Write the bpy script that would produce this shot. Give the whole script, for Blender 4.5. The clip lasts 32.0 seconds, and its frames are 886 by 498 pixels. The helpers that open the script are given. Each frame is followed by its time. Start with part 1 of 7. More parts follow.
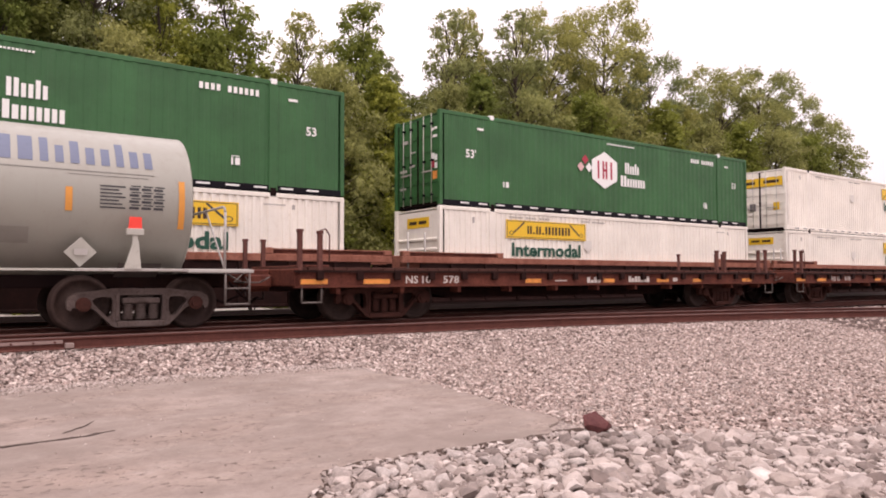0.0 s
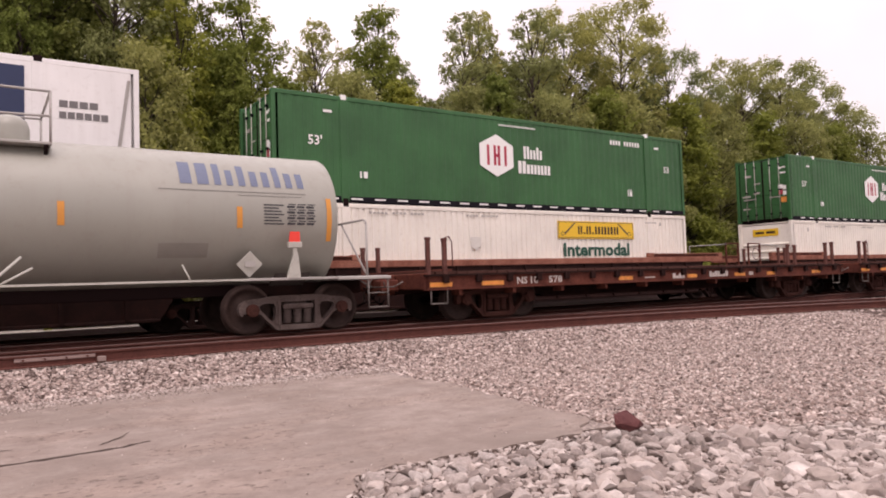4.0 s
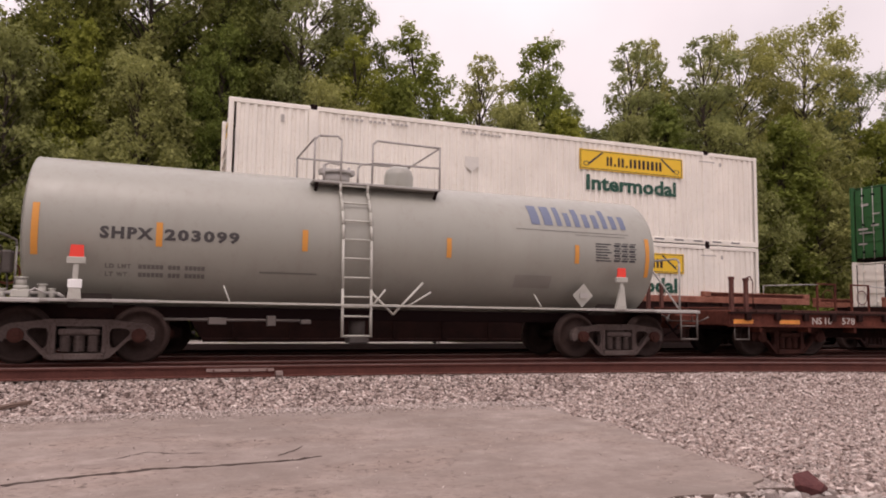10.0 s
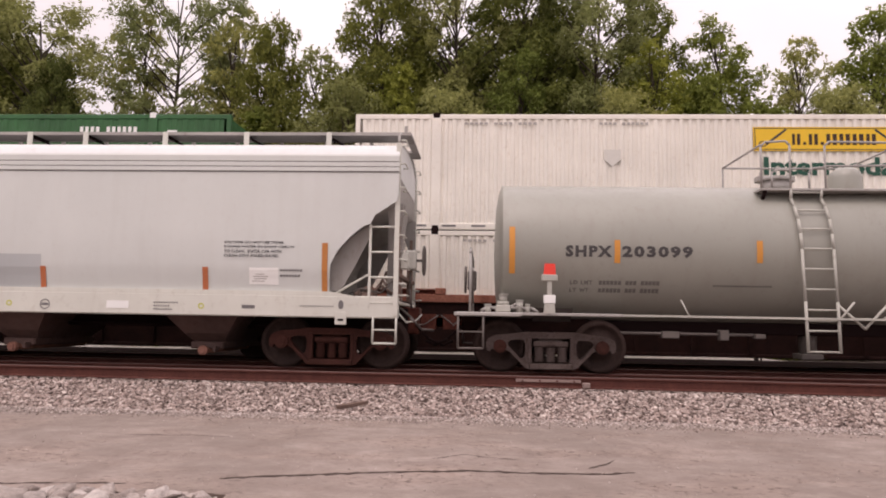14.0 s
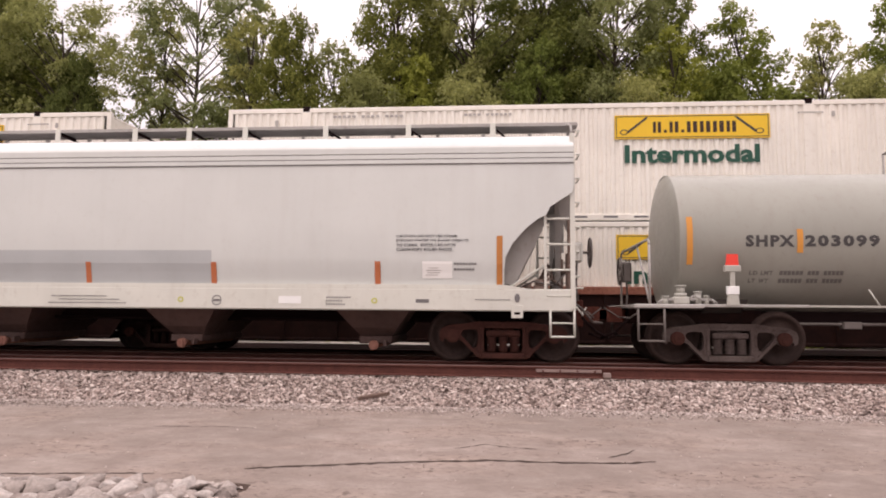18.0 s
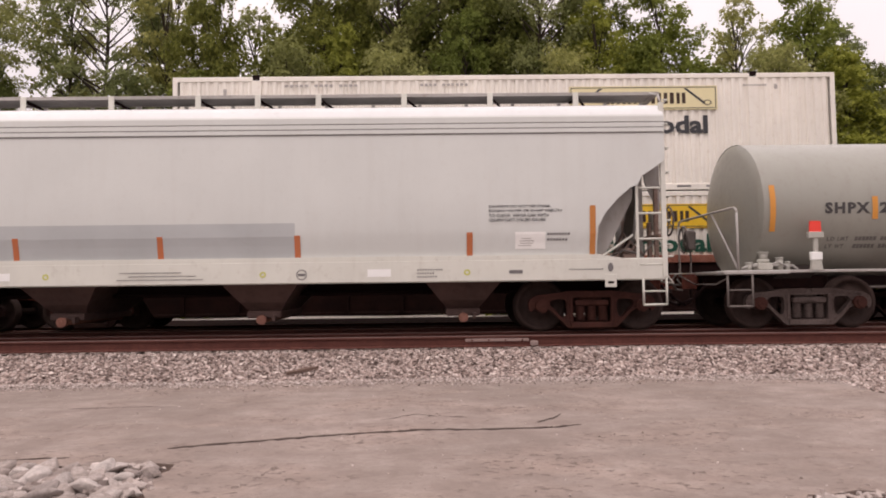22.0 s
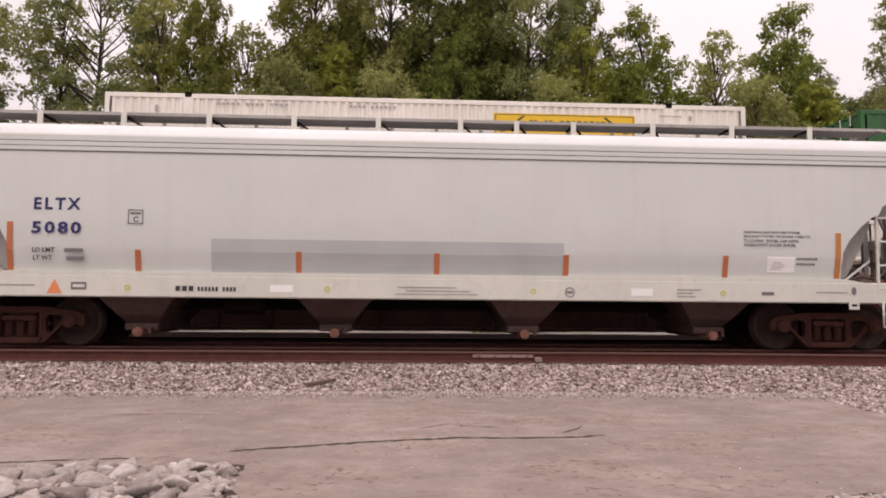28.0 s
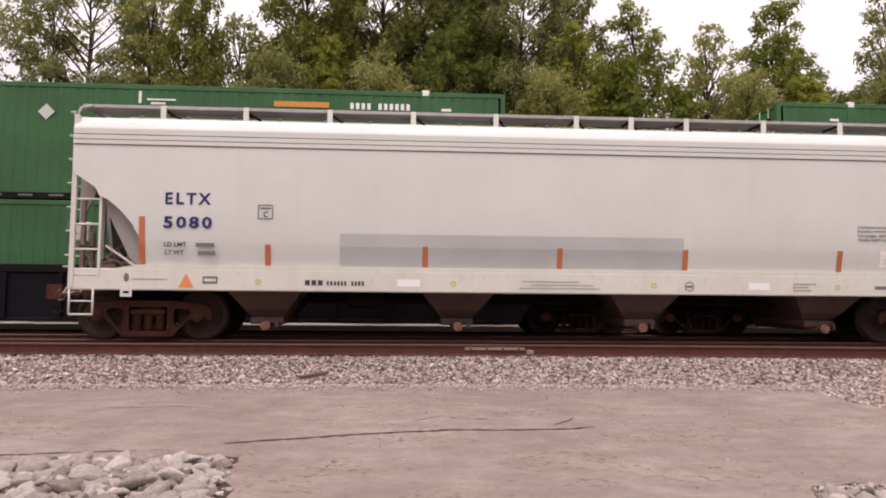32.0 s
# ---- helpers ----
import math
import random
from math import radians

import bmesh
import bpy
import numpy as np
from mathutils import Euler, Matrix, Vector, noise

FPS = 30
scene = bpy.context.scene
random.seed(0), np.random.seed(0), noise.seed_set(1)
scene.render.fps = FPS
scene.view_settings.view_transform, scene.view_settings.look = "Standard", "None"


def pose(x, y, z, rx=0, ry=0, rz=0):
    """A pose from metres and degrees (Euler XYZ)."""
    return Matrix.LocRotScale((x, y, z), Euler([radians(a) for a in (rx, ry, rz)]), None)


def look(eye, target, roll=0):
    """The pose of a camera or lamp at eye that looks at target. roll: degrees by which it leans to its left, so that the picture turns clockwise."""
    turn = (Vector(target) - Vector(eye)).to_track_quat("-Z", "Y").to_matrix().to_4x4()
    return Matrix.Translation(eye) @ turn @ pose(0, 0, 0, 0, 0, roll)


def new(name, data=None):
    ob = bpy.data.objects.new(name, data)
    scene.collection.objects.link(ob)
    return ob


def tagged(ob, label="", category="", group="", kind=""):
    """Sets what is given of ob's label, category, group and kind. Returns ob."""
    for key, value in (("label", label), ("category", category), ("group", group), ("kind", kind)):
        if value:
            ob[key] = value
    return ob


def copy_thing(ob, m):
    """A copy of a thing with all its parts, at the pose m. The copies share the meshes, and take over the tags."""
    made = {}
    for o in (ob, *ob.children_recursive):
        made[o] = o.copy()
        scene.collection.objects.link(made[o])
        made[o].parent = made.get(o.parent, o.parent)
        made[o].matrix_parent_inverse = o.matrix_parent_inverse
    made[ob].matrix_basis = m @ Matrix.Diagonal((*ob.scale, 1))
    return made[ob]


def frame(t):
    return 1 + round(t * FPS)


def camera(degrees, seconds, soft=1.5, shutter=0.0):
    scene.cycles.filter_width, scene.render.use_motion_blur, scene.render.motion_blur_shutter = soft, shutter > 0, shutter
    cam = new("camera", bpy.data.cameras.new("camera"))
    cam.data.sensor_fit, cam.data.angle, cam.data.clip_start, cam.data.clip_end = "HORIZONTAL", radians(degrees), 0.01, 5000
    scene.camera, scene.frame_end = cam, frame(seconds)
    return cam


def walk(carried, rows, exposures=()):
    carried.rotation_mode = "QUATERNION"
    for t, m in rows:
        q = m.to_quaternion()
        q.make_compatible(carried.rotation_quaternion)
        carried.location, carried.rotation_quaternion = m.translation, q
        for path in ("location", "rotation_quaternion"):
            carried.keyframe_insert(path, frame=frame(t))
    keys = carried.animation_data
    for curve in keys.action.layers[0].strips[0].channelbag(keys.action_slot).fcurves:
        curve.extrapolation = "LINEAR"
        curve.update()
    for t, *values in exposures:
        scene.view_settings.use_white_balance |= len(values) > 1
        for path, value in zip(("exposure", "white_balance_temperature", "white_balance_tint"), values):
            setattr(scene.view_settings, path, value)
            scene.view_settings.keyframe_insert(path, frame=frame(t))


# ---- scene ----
cam = camera(64.3, 32.0, 1.9)
PATH = [
    (0, (-1.484, 0.968, 1.349), (-0.329, 2.599, 1.434), -0.1),
    (0.5, (-1.511, 0.965, 1.362), (-0.289, 2.545, 1.459), 0.3),
    (1, (-1.521, 0.961, 1.346), (-0.311, 2.552, 1.42), 0.4),
    (1.5, (-1.514, 0.972, 1.361), (-0.351, 2.598, 1.389), 0.1),
    (2, (-1.523, 0.958, 1.356), (-0.344, 2.573, 1.405), -1.4),
    (2.5, (-1.524, 0.956, 1.355), (-0.33, 2.559, 1.437), -1.0),
    (3, (-1.53, 0.956, 1.354), (-0.357, 2.573, 1.441), -1.1),
    (3.5, (-1.516, 0.968, 1.341), (-0.379, 2.61, 1.433), -1.5),
    (4, (-1.512, 0.973, 1.351), (-0.408, 2.637, 1.445), -1.9),
    (4.5, (-1.517, 0.971, 1.332), (-0.464, 2.669, 1.421), -1.7),
    (6.5, (-1.494, 0.913, 1.399), (-0.391, 2.576, 1.53), -0.3),
    (7, (-1.52, 0.917, 1.403), (-0.433, 2.59, 1.552), -0.0),
    (7.5, (-1.491, 0.905, 1.422), (-0.418, 2.585, 1.586), 0.3),
    (8, (-1.476, 0.906, 1.399), (-0.494, 2.638, 1.588), -0.9),
    (8.5, (-1.514, 0.896, 1.402), (-0.525, 2.625, 1.58), -0.7),
    (9, (-1.539, 0.913, 1.388), (-0.568, 2.653, 1.561), 0.0),
    (9.5, (-1.556, 0.908, 1.408), (-0.686, 2.701, 1.568), 0.3),
    (10, (-1.61, 0.929, 1.409), (-0.901, 2.791, 1.587), 0.9),
    (10.5, (-1.588, 1.112, 1.363), (-1.146, 3.054, 1.543), 0.7),
    (11, (-1.602, 1.127, 1.331), (-1.405, 3.108, 1.527), 1.3),
    (11.5, (-1.595, 1.167, 1.335), (-1.623, 3.157, 1.525), 1.1),
    (12, (-1.614, 1.202, 1.333), (-1.783, 3.186, 1.525), 1.8),
    (12.5, (-1.609, 1.239, 1.35), (-1.853, 3.216, 1.531), 1.7),
    (13, (-1.594, 1.157, 1.319), (-1.813, 3.136, 1.516), 1.4),
    (13.5, (-1.583, 1.157, 1.336), (-1.748, 3.14, 1.542), 1.2),
    (15.5, (-1.583, 1.11, 1.33), (-1.652, 3.098, 1.538), 0.6),
    (16, (-1.583, 1.153, 1.347), (-1.722, 3.139, 1.546), -0.2),
    (16.5, (-1.581, 1.115, 1.329), (-1.715, 3.101, 1.524), 0.1),
    (17, (-1.581, 1.181, 1.36), (-1.754, 3.164, 1.554), 0.6),
    (17.5, (-1.581, 1.119, 1.326), (-1.762, 3.102, 1.522), 0.3),
    (18, (-1.573, 1.116, 1.333), (-1.748, 3.1, 1.516), 0.5),
    (18.5, (-1.584, 1.133, 1.318), (-1.761, 3.117, 1.501), -0.1),
    (19, (-1.555, 1.118, 1.323), (-1.647, 3.109, 1.493), -0.8),
    (19.5, (-1.566, 1.129, 1.328), (-1.682, 3.118, 1.496), -1.6),
    (20, (-1.554, 1.132, 1.317), (-1.613, 3.124, 1.487), -0.6),
    (20.5, (-1.548, 1.148, 1.32), (-1.534, 3.141, 1.489), -0.6),
    (21, (-1.539, 1.141, 1.343), (-1.49, 3.132, 1.517), -0.7),
    (21.5, (-1.556, 1.143, 1.305), (-1.529, 3.137, 1.454), -0.7),
    (22, (-1.563, 1.163, 1.315), (-1.537, 3.16, 1.421), -0.7),
    (22.5, (-1.558, 1.148, 1.317), (-1.554, 3.145, 1.425), -0.4),
    (23, (-1.577, 1.168, 1.308), (-1.588, 3.166, 1.404), -0.6),
    (23.5, (-1.654, 1.14, 1.332), (-1.838, 3.127, 1.472), -0.7),
    (24, (-1.686, 1.074, 1.313), (-1.856, 3.065, 1.395), 0.6),
    (24.5, (-1.77, 0.994, 1.317), (-1.957, 2.984, 1.406), 1.8),
    (25, (-1.783, 0.836, 1.289), (-1.991, 2.823, 1.379), 1.2),
    (25.5, (-1.937, 0.774, 1.317), (-2.18, 2.755, 1.446), 1.2),
    (27.5, (-2.172, 0.651, 1.316), (-2.142, 2.647, 1.451), -0.2),
    (28, (-2.237, 0.644, 1.334), (-2.132, 2.635, 1.486), 0.5),
    (28.5, (-2.227, 0.633, 1.327), (-2.1, 2.625, 1.45), 0.2),
    (29, (-2.212, 0.636, 1.311), (-2.092, 2.631, 1.381), -0.7),
    (29.5, (-2.225, 0.626, 1.335), (-2.076, 2.619, 1.4), -0.2),
    (30, (-2.233, 0.624, 1.328), (-2.089, 2.617, 1.408), 0.3),
    (30.5, (-2.213, 0.623, 1.321), (-2.043, 2.613, 1.407), -0.5),
    (31, (-2.214, 0.619, 1.317), (-2.059, 2.61, 1.432), -0.2),
    (31.5, (-2.224, 0.595, 1.345), (-2.087, 2.586, 1.473), 0.0),
    (32, (-2.241, 0.598, 1.344), (-2.114, 2.59, 1.475), 0.5),
]
walk(cam, [(t, look(e, g, r)) for t, e, g, r in PATH], [(0, 0.1, 7050, 25), (1, -0.22, 7050, 25), (2, -0.28, 7050, 25), (3, -0.08, 7050, 25), (4, -0.08, 7050, 25), (7, -0.46, 7050, 24), (8, -0.45, 7050, 24), (9, -0.42, 7050, 24), (10, -0.38, 7050, 24), (11, -0.27, 7050, 24), (12, -0.27, 7050, 24), (13, -0.27, 7050, 24), (16, -0.2, 7050, 21), (17, -0.14, 7050, 21), (18, -0.08, 7050, 21), (19, -0.28, 7050, 21), (20, -0.2, 7050, 21), (21, -0.25, 7050, 21), (22, -0.28, 7050, 21), (23, -0.08, 7050, 21), (24, -0.05, 7050, 21), (25, -0.06, 7050, 21), (28, -0.3, 7050, 21), (29, -0.18, 7050, 21), (30, -0.02, 7050, 21), (31, -0.05, 7050, 21), (32, -0.16, 7050, 21)])

# ---- world and light ----
world = bpy.data.worlds.new("overcast")
scene.world = world
world.use_nodes = True
wn = world.node_tree.nodes
wl = world.node_tree.links
wn.clear()
w_out = wn.new("ShaderNodeOutputWorld")
w_bg = wn.new("ShaderNodeBackground")
w_sky = wn.new("ShaderNodeTexSky")
w_sky.sky_type = "NISHITA"
w_sky.sun_disc = False
w_sky.sun_elevation = radians(58)
w_sky.sun_rotation = radians(200)
w_dim = wn.new("ShaderNodeMix")
w_dim.data_type = "RGBA"
w_dim.blend_type = "MULTIPLY"
w_dim.inputs[0].default_value = 1.0
w_dim.inputs[7].default_value = (0.1, 0.1, 0.1, 1)
w_noise = wn.new("ShaderNodeTexNoise")
w_noise.inputs["Scale"].default_value = 2.2
w_noise.inputs["Detail"].default_value = 5.0
w_ramp = wn.new("ShaderNodeValToRGB")
w_ramp.color_ramp.elements[0].position = 0.3
w_ramp.color_ramp.elements[0].color = (0.86, 0.84, 0.87, 1)
w_ramp.color_ramp.elements[1].position = 0.75
w_ramp.color_ramp.elements[1].color = (1.2, 1.17, 1.19, 1)
w_mix = wn.new("ShaderNodeMix")
w_mix.data_type = "RGBA"
w_mix.inputs[0].default_value = 0.9
wl.new(w_sky.outputs[0], w_dim.inputs[6])
wl.new(w_noise.outputs["Fac"], w_ramp.inputs[0])
wl.new(w_dim.outputs[2], w_mix.inputs[6])
wl.new(w_ramp.outputs[0], w_mix.inputs[7])
w_tc = wn.new("ShaderNodeTexCoord")
w_sep = wn.new("ShaderNodeSeparateXYZ")
w_grad = wn.new("ShaderNodeValToRGB")
w_grad.color_ramp.elements[0].position = 0.0
w_grad.color_ramp.elements[0].color = (0.90, 0.90, 0.90, 1)
w_grad.color_ramp.elements[1].position = 1.0
w_grad.color_ramp.elements[1].color = (1.95, 1.95, 1.95, 1)
w_mul = wn.new("ShaderNodeMix")
w_mul.data_type = "RGBA"
w_mul.blend_type = "MULTIPLY"
w_mul.inputs[0].default_value = 1.0
wl.new(w_tc.outputs["Generated"], w_sep.inputs[0])
wl.new(w_sep.outputs[2], w_grad.inputs[0])
wl.new(w_mix.outputs[2], w_mul.inputs[6])
wl.new(w_grad.outputs[0], w_mul.inputs[7])
wl.new(w_mul.outputs[2], w_bg.inputs[0])
w_bg.inputs[1].default_value = 1.0
wl.new(w_bg.outputs[0], w_out.inputs[0])
sun_data = bpy.data.lights.new("sun", "SUN")
sun_data.energy = 1.3
sun_data.angle = radians(25)
sun_data.color = (1.0, 0.95, 0.9)
sun = new("sun", sun_data)
sun.matrix_world = look((-8, -9, 34), (0, 6, 0))


# ---- mesh building ----
class Shape:
    """Collects faces of one part."""

    def __init__(self):
        self.v, self.f, self.s = [], [], []

    def add(self, verts, faces, smooth=False):
        n = len(self.v)
        self.v += [tuple(p) for p in verts]
        self.f += [tuple(i + n for i in f) for f in faces]
        self.s += [smooth] * len(faces)
        return self

    def box(self, x0, y0, z0, x1, y1, z1, b=0.0):
        if b <= 0:
            return self.add([(x0, y0, z0), (x1, y0, z0), (x1, y1, z0), (x0, y1, z0), (x0, y0, z1), (x1, y0, z1), (x1, y1, z1), (x0, y1, z1)],
                            [(0, 3, 2, 1), (4, 5, 6, 7), (0, 1, 5, 4), (1, 2, 6, 5), (2, 3, 7, 6), (3, 0, 4, 7)])
        vs, fs, ids = [], [], {}
        lo, hi = (x0, y0, z0), (x1, y1, z1)
        for cx in (0, 1):
            for cy in (0, 1):
                for cz in (0, 1):
                    c = (cx, cy, cz)
                    for ax in range(3):
                        p = [(hi[i] if c[i] else lo[i]) + (0 if i == ax else (-b if c[i] else b)) for i in range(3)]
                        ids[(c, ax)] = len(vs)
                        vs.append(p)

        def q(*k):
            fs.append([ids[i] for i in k])
        for ax in range(3):
            o = [i for i in range(3) if i != ax]
            for side in (0, 1):
                ring = []
                for a, d in ((0, 0), (1, 0), (1, 1), (0, 1)):
                    c = [0, 0, 0]
                    c[ax], c[o[0]], c[o[1]] = side, a, d
                    ring.append((tuple(c), ax))
                flip = (ax == 1) != (side == 0)
                q(*(ring[::-1] if flip else ring))
        for ax in range(3):
            o = [i for i in range(3) if i != ax]
            for a in (0, 1):
                for d in (0, 1):
                    c0, c1 = [0, 0, 0], [0, 0, 0]
                    c0[o[0]], c0[o[1]] = a, d
                    c1[o[0]], c1[o[1]] = a, d
                    c1[ax] = 1
                    c0, c1 = tuple(c0), tuple(c1)
                    q((c0, o[0]), (c1, o[0]), (c1, o[1]), (c0, o[1]))
        for cx in (0, 1):
            for cy in (0, 1):
                for cz in (0, 1):
                    c = (cx, cy, cz)
                    q((c, 0), (c, 1), (c, 2))
        return self.add(vs, fs)

    def cyl(self, p0, p1, r, seg=10, r1=None, caps=True):
        p0, p1 = Vector(p0), Vector(p1)
        r1 = r if r1 is None else r1
        d = (p1 - p0).normalized()
        a = d.orthogonal().normalized()
        c = d.cross(a)
        vs = []
        for p, rr in ((p0, r), (p1, r1)):
            for i in range(seg):
                t = 2 * math.pi * i / seg
                vs.append(p + a * (rr * math.cos(t)) + c * (rr * math.sin(t)))
        self.add(vs, [(i, (i + 1) % seg, seg + (i + 1) % seg, seg + i) for i in range(seg)], True)
        if caps:
            n = len(self.v) - 2 * seg
            self.f += [tuple(n + i for i in reversed(range(seg))), tuple(n + seg + i for i in range(seg))]
            self.s += [False, False]
        return self

    def tube(self, pts, r, seg=6):
        for a, b in zip(pts, pts[1:]):
            self.cyl(a, b, r, seg)
        return self

    def prism(self, poly, axis, a, b):
        """A polygon of two coordinates pushed along an axis from a to b."""
        def at(p, d):
            return {"x": (d, p[0], p[1]), "y": (p[0], d, p[1]), "z": (p[0], p[1], d)}[axis]
        n = len(poly)
        return self.add([at(p, a) for p in poly] + [at(p, b) for p in poly],
                        [tuple(range(n)), tuple(range(2 * n - 1, n - 1, -1))] + [(i, i + n, (i + 1) % n + n, (i + 1) % n) for i in range(n)])

    def lathe(self, profile, centre, axis="y", seg=24):
        """Profile of (along, radius) turned about an axis through centre."""
        vs, fs = [], []
        for a, r in profile:
            for i in range(seg):
                t = 2 * math.pi * i / seg
                u, w = r * math.cos(t), r * math.sin(t)
                p = {"x": (a, u, w), "y": (u, a, w), "z": (u, w, a)}[axis]
                vs.append((centre[0] + p[0], centre[1] + p[1], centre[2] + p[2]))
        for k in range(len(profile) - 1):
            for i in range(seg):
                j = (i + 1) % seg
                fs.append((k * seg + i, k * seg + j, (k + 1) * seg + j, (k + 1) * seg + i))
        return self.add(vs, fs, True)

    def plate(self, outer, holes, y0, y1):
        """A cast plate in x-z with open windows, from y0 to y1."""
        bm = bmesh.new()
        edges = []
        loops = [outer] + holes
        for loop in loops:
            ring = [bm.verts.new((p[0], 0.0, p[1])) for p in loop]
            edges += [bm.edges.new((a, b)) for a, b in zip(ring, ring[1:] + ring[:1])]
        bmesh.ops.triangle_fill(bm, use_beauty=True, use_dissolve=False, edges=edges)
        bm.verts.index_update()
        tris = [[v.index for v in f.verts] for f in bm.faces]
        flat_pts = [p for loop in loops for p in loop]
        bm.free()
        n = len(flat_pts)
        fs = [tuple(t) for t in tris] + [tuple(n + i for i in reversed(t)) for t in tris]
        k = 0
        for loop in loops:
            m = len(loop)
            fs += [(k + i, k + (i + 1) % m, n + k + (i + 1) % m, n + k + i) for i in range(m)]
            k += m
        return self.add([(x, y0, z) for x, z in flat_pts] + [(x, y1, z) for x, z in flat_pts], fs)

    def mesh(self, name, material):
        me = bpy.data.meshes.new(name)
        me.from_pydata(self.v, [], self.f)
        me.polygons.foreach_set("use_smooth", self.s)
        me.materials.append(material)
        bm = bmesh.new()
        bm.from_mesh(me)
        bmesh.ops.recalc_face_normals(bm, faces=bm.faces)
        bm.to_mesh(me)
        bm.free()
        return me


def part(name, shape, material, parent, label=""):
    ob = new(name, shape.mesh(name, material))
    ob.parent = parent
    if label:
        tagged(ob, label)
    return ob


def thing(name, label, category, group="", m=None, kind=""):
    ob = new(name)
    ob.empty_display_size = 0.2
    tagged(ob, label, category, group, kind)
    if m is not None:
        ob.matrix_basis = m
    return ob


TEXT_CACHE = {}


def lettering(text, height, width=0.0, spread=1.0, weight=0.02):
    """A flat mesh of built-in lettering in the x-z plane, facing -y, lower left corner at the origin."""
    key = (text, height, width, spread, weight)
    if key in TEXT_CACHE:
        return TEXT_CACHE[key]
    cu = bpy.data.curves.new("lettering", "FONT")
    cu.body = text
    cu.size = 1.0
    cu.resolution_u = 2
    cu.offset = weight
    cu.space_character = spread
    ob = bpy.data.objects.new("lettering", cu)
    scene.collection.objects.link(ob)
    me = bpy.data.meshes.new_from_object(ob.evaluated_get(bpy.context.evaluated_depsgraph_get()))
    bpy.data.objects.remove(ob)
    co = np.zeros(len(me.vertices) * 3)
    me.vertices.foreach_get("co", co)
    co = co.reshape(-1, 3)
    vs = co - co.min(axis=0)
    s = height / vs[:, 1].max()
    sx = width / vs[:, 0].max() if width else s
    pts = [(float(p[0] * sx), 0.0, float(p[1] * s)) for p in vs]
    fs = [tuple(p.vertices) for p in me.polygons]
    bpy.data.meshes.remove(me)
    TEXT_CACHE[key] = (pts, fs)
    return TEXT_CACHE[key]


def words(name, text, x, y, z, height, material, parent, width=0.0, label="", spread=1.0, weight=0.02):
    pts, fs = lettering(text, height, width, spread, weight)
    sh = Shape().add([(px + x, y, pz + z) for px, _, pz in pts], fs)
    me = bpy.data.meshes.new(name)
    me.from_pydata(sh.v, [], sh.f)
    me.materials.append(material)
    ob = new(name, me)
    ob.parent = parent
    if label:
        tagged(ob, label)
    return ob


# ---- materials ----
def node_mat(name):
    m = bpy.data.materials.new(name)
    m.use_nodes = True
    nt = m.node_tree
    return m, nt, nt.nodes["Principled BSDF"]


def tex_noise(nt, scale, detail=4.0, stretch=None, rough=0.55):
    tc = nt.nodes.new("ShaderNodeTexCoord")
    mp = nt.nodes.new("ShaderNodeMapping")
    if stretch:
        mp.inputs["Scale"].default_value = stretch
    n = nt.nodes.new("ShaderNodeTexNoise")
    n.inputs["Scale"].default_value = scale
    n.inputs["Detail"].default_value = detail
    n.inputs["Roughness"].default_value = rough
    nt.links.new(tc.outputs["Object"], mp.inputs[0])
    nt.links.new(mp.outputs[0], n.inputs["Vector"])
    return n


def ramp(nt, src, stops):
    r = nt.nodes.new("ShaderNodeValToRGB")
    while len(r.color_ramp.elements) < len(stops):
        r.color_ramp.elements.new(0.5)
    for e, (p, c) in zip(r.color_ramp.elements, stops):
        e.position = p
        e.color = (c, c, c, 1) if isinstance(c, (int, float)) else (*c, 1)
    nt.links.new(src, r.inputs[0])
    return r.outputs[0]


def mixed(nt, fac, a, b, mode="MIX"):
    m = nt.nodes.new("ShaderNodeMix")
    m.data_type = "RGBA"
    m.blend_type = mode
    for sock, val in ((0, fac), (6, a), (7, b)):
        if isinstance(val, (int, float)):
            m.inputs[sock].default_value = val
        elif isinstance(val, tuple):
            m.inputs[sock].default_value = (*val, 1)
        else:
            nt.links.new(val, m.inputs[sock])
    return m.outputs[2]


def bumped(nt, bs, src, strength, dist=0.01):
    b = nt.nodes.new("ShaderNodeBump")
    b.inputs["Strength"].default_value = strength
    b.inputs["Distance"].default_value = dist
    nt.links.new(src, b.inputs["Height"])
    nt.links.new(b.outputs[0], bs.inputs["Normal"])


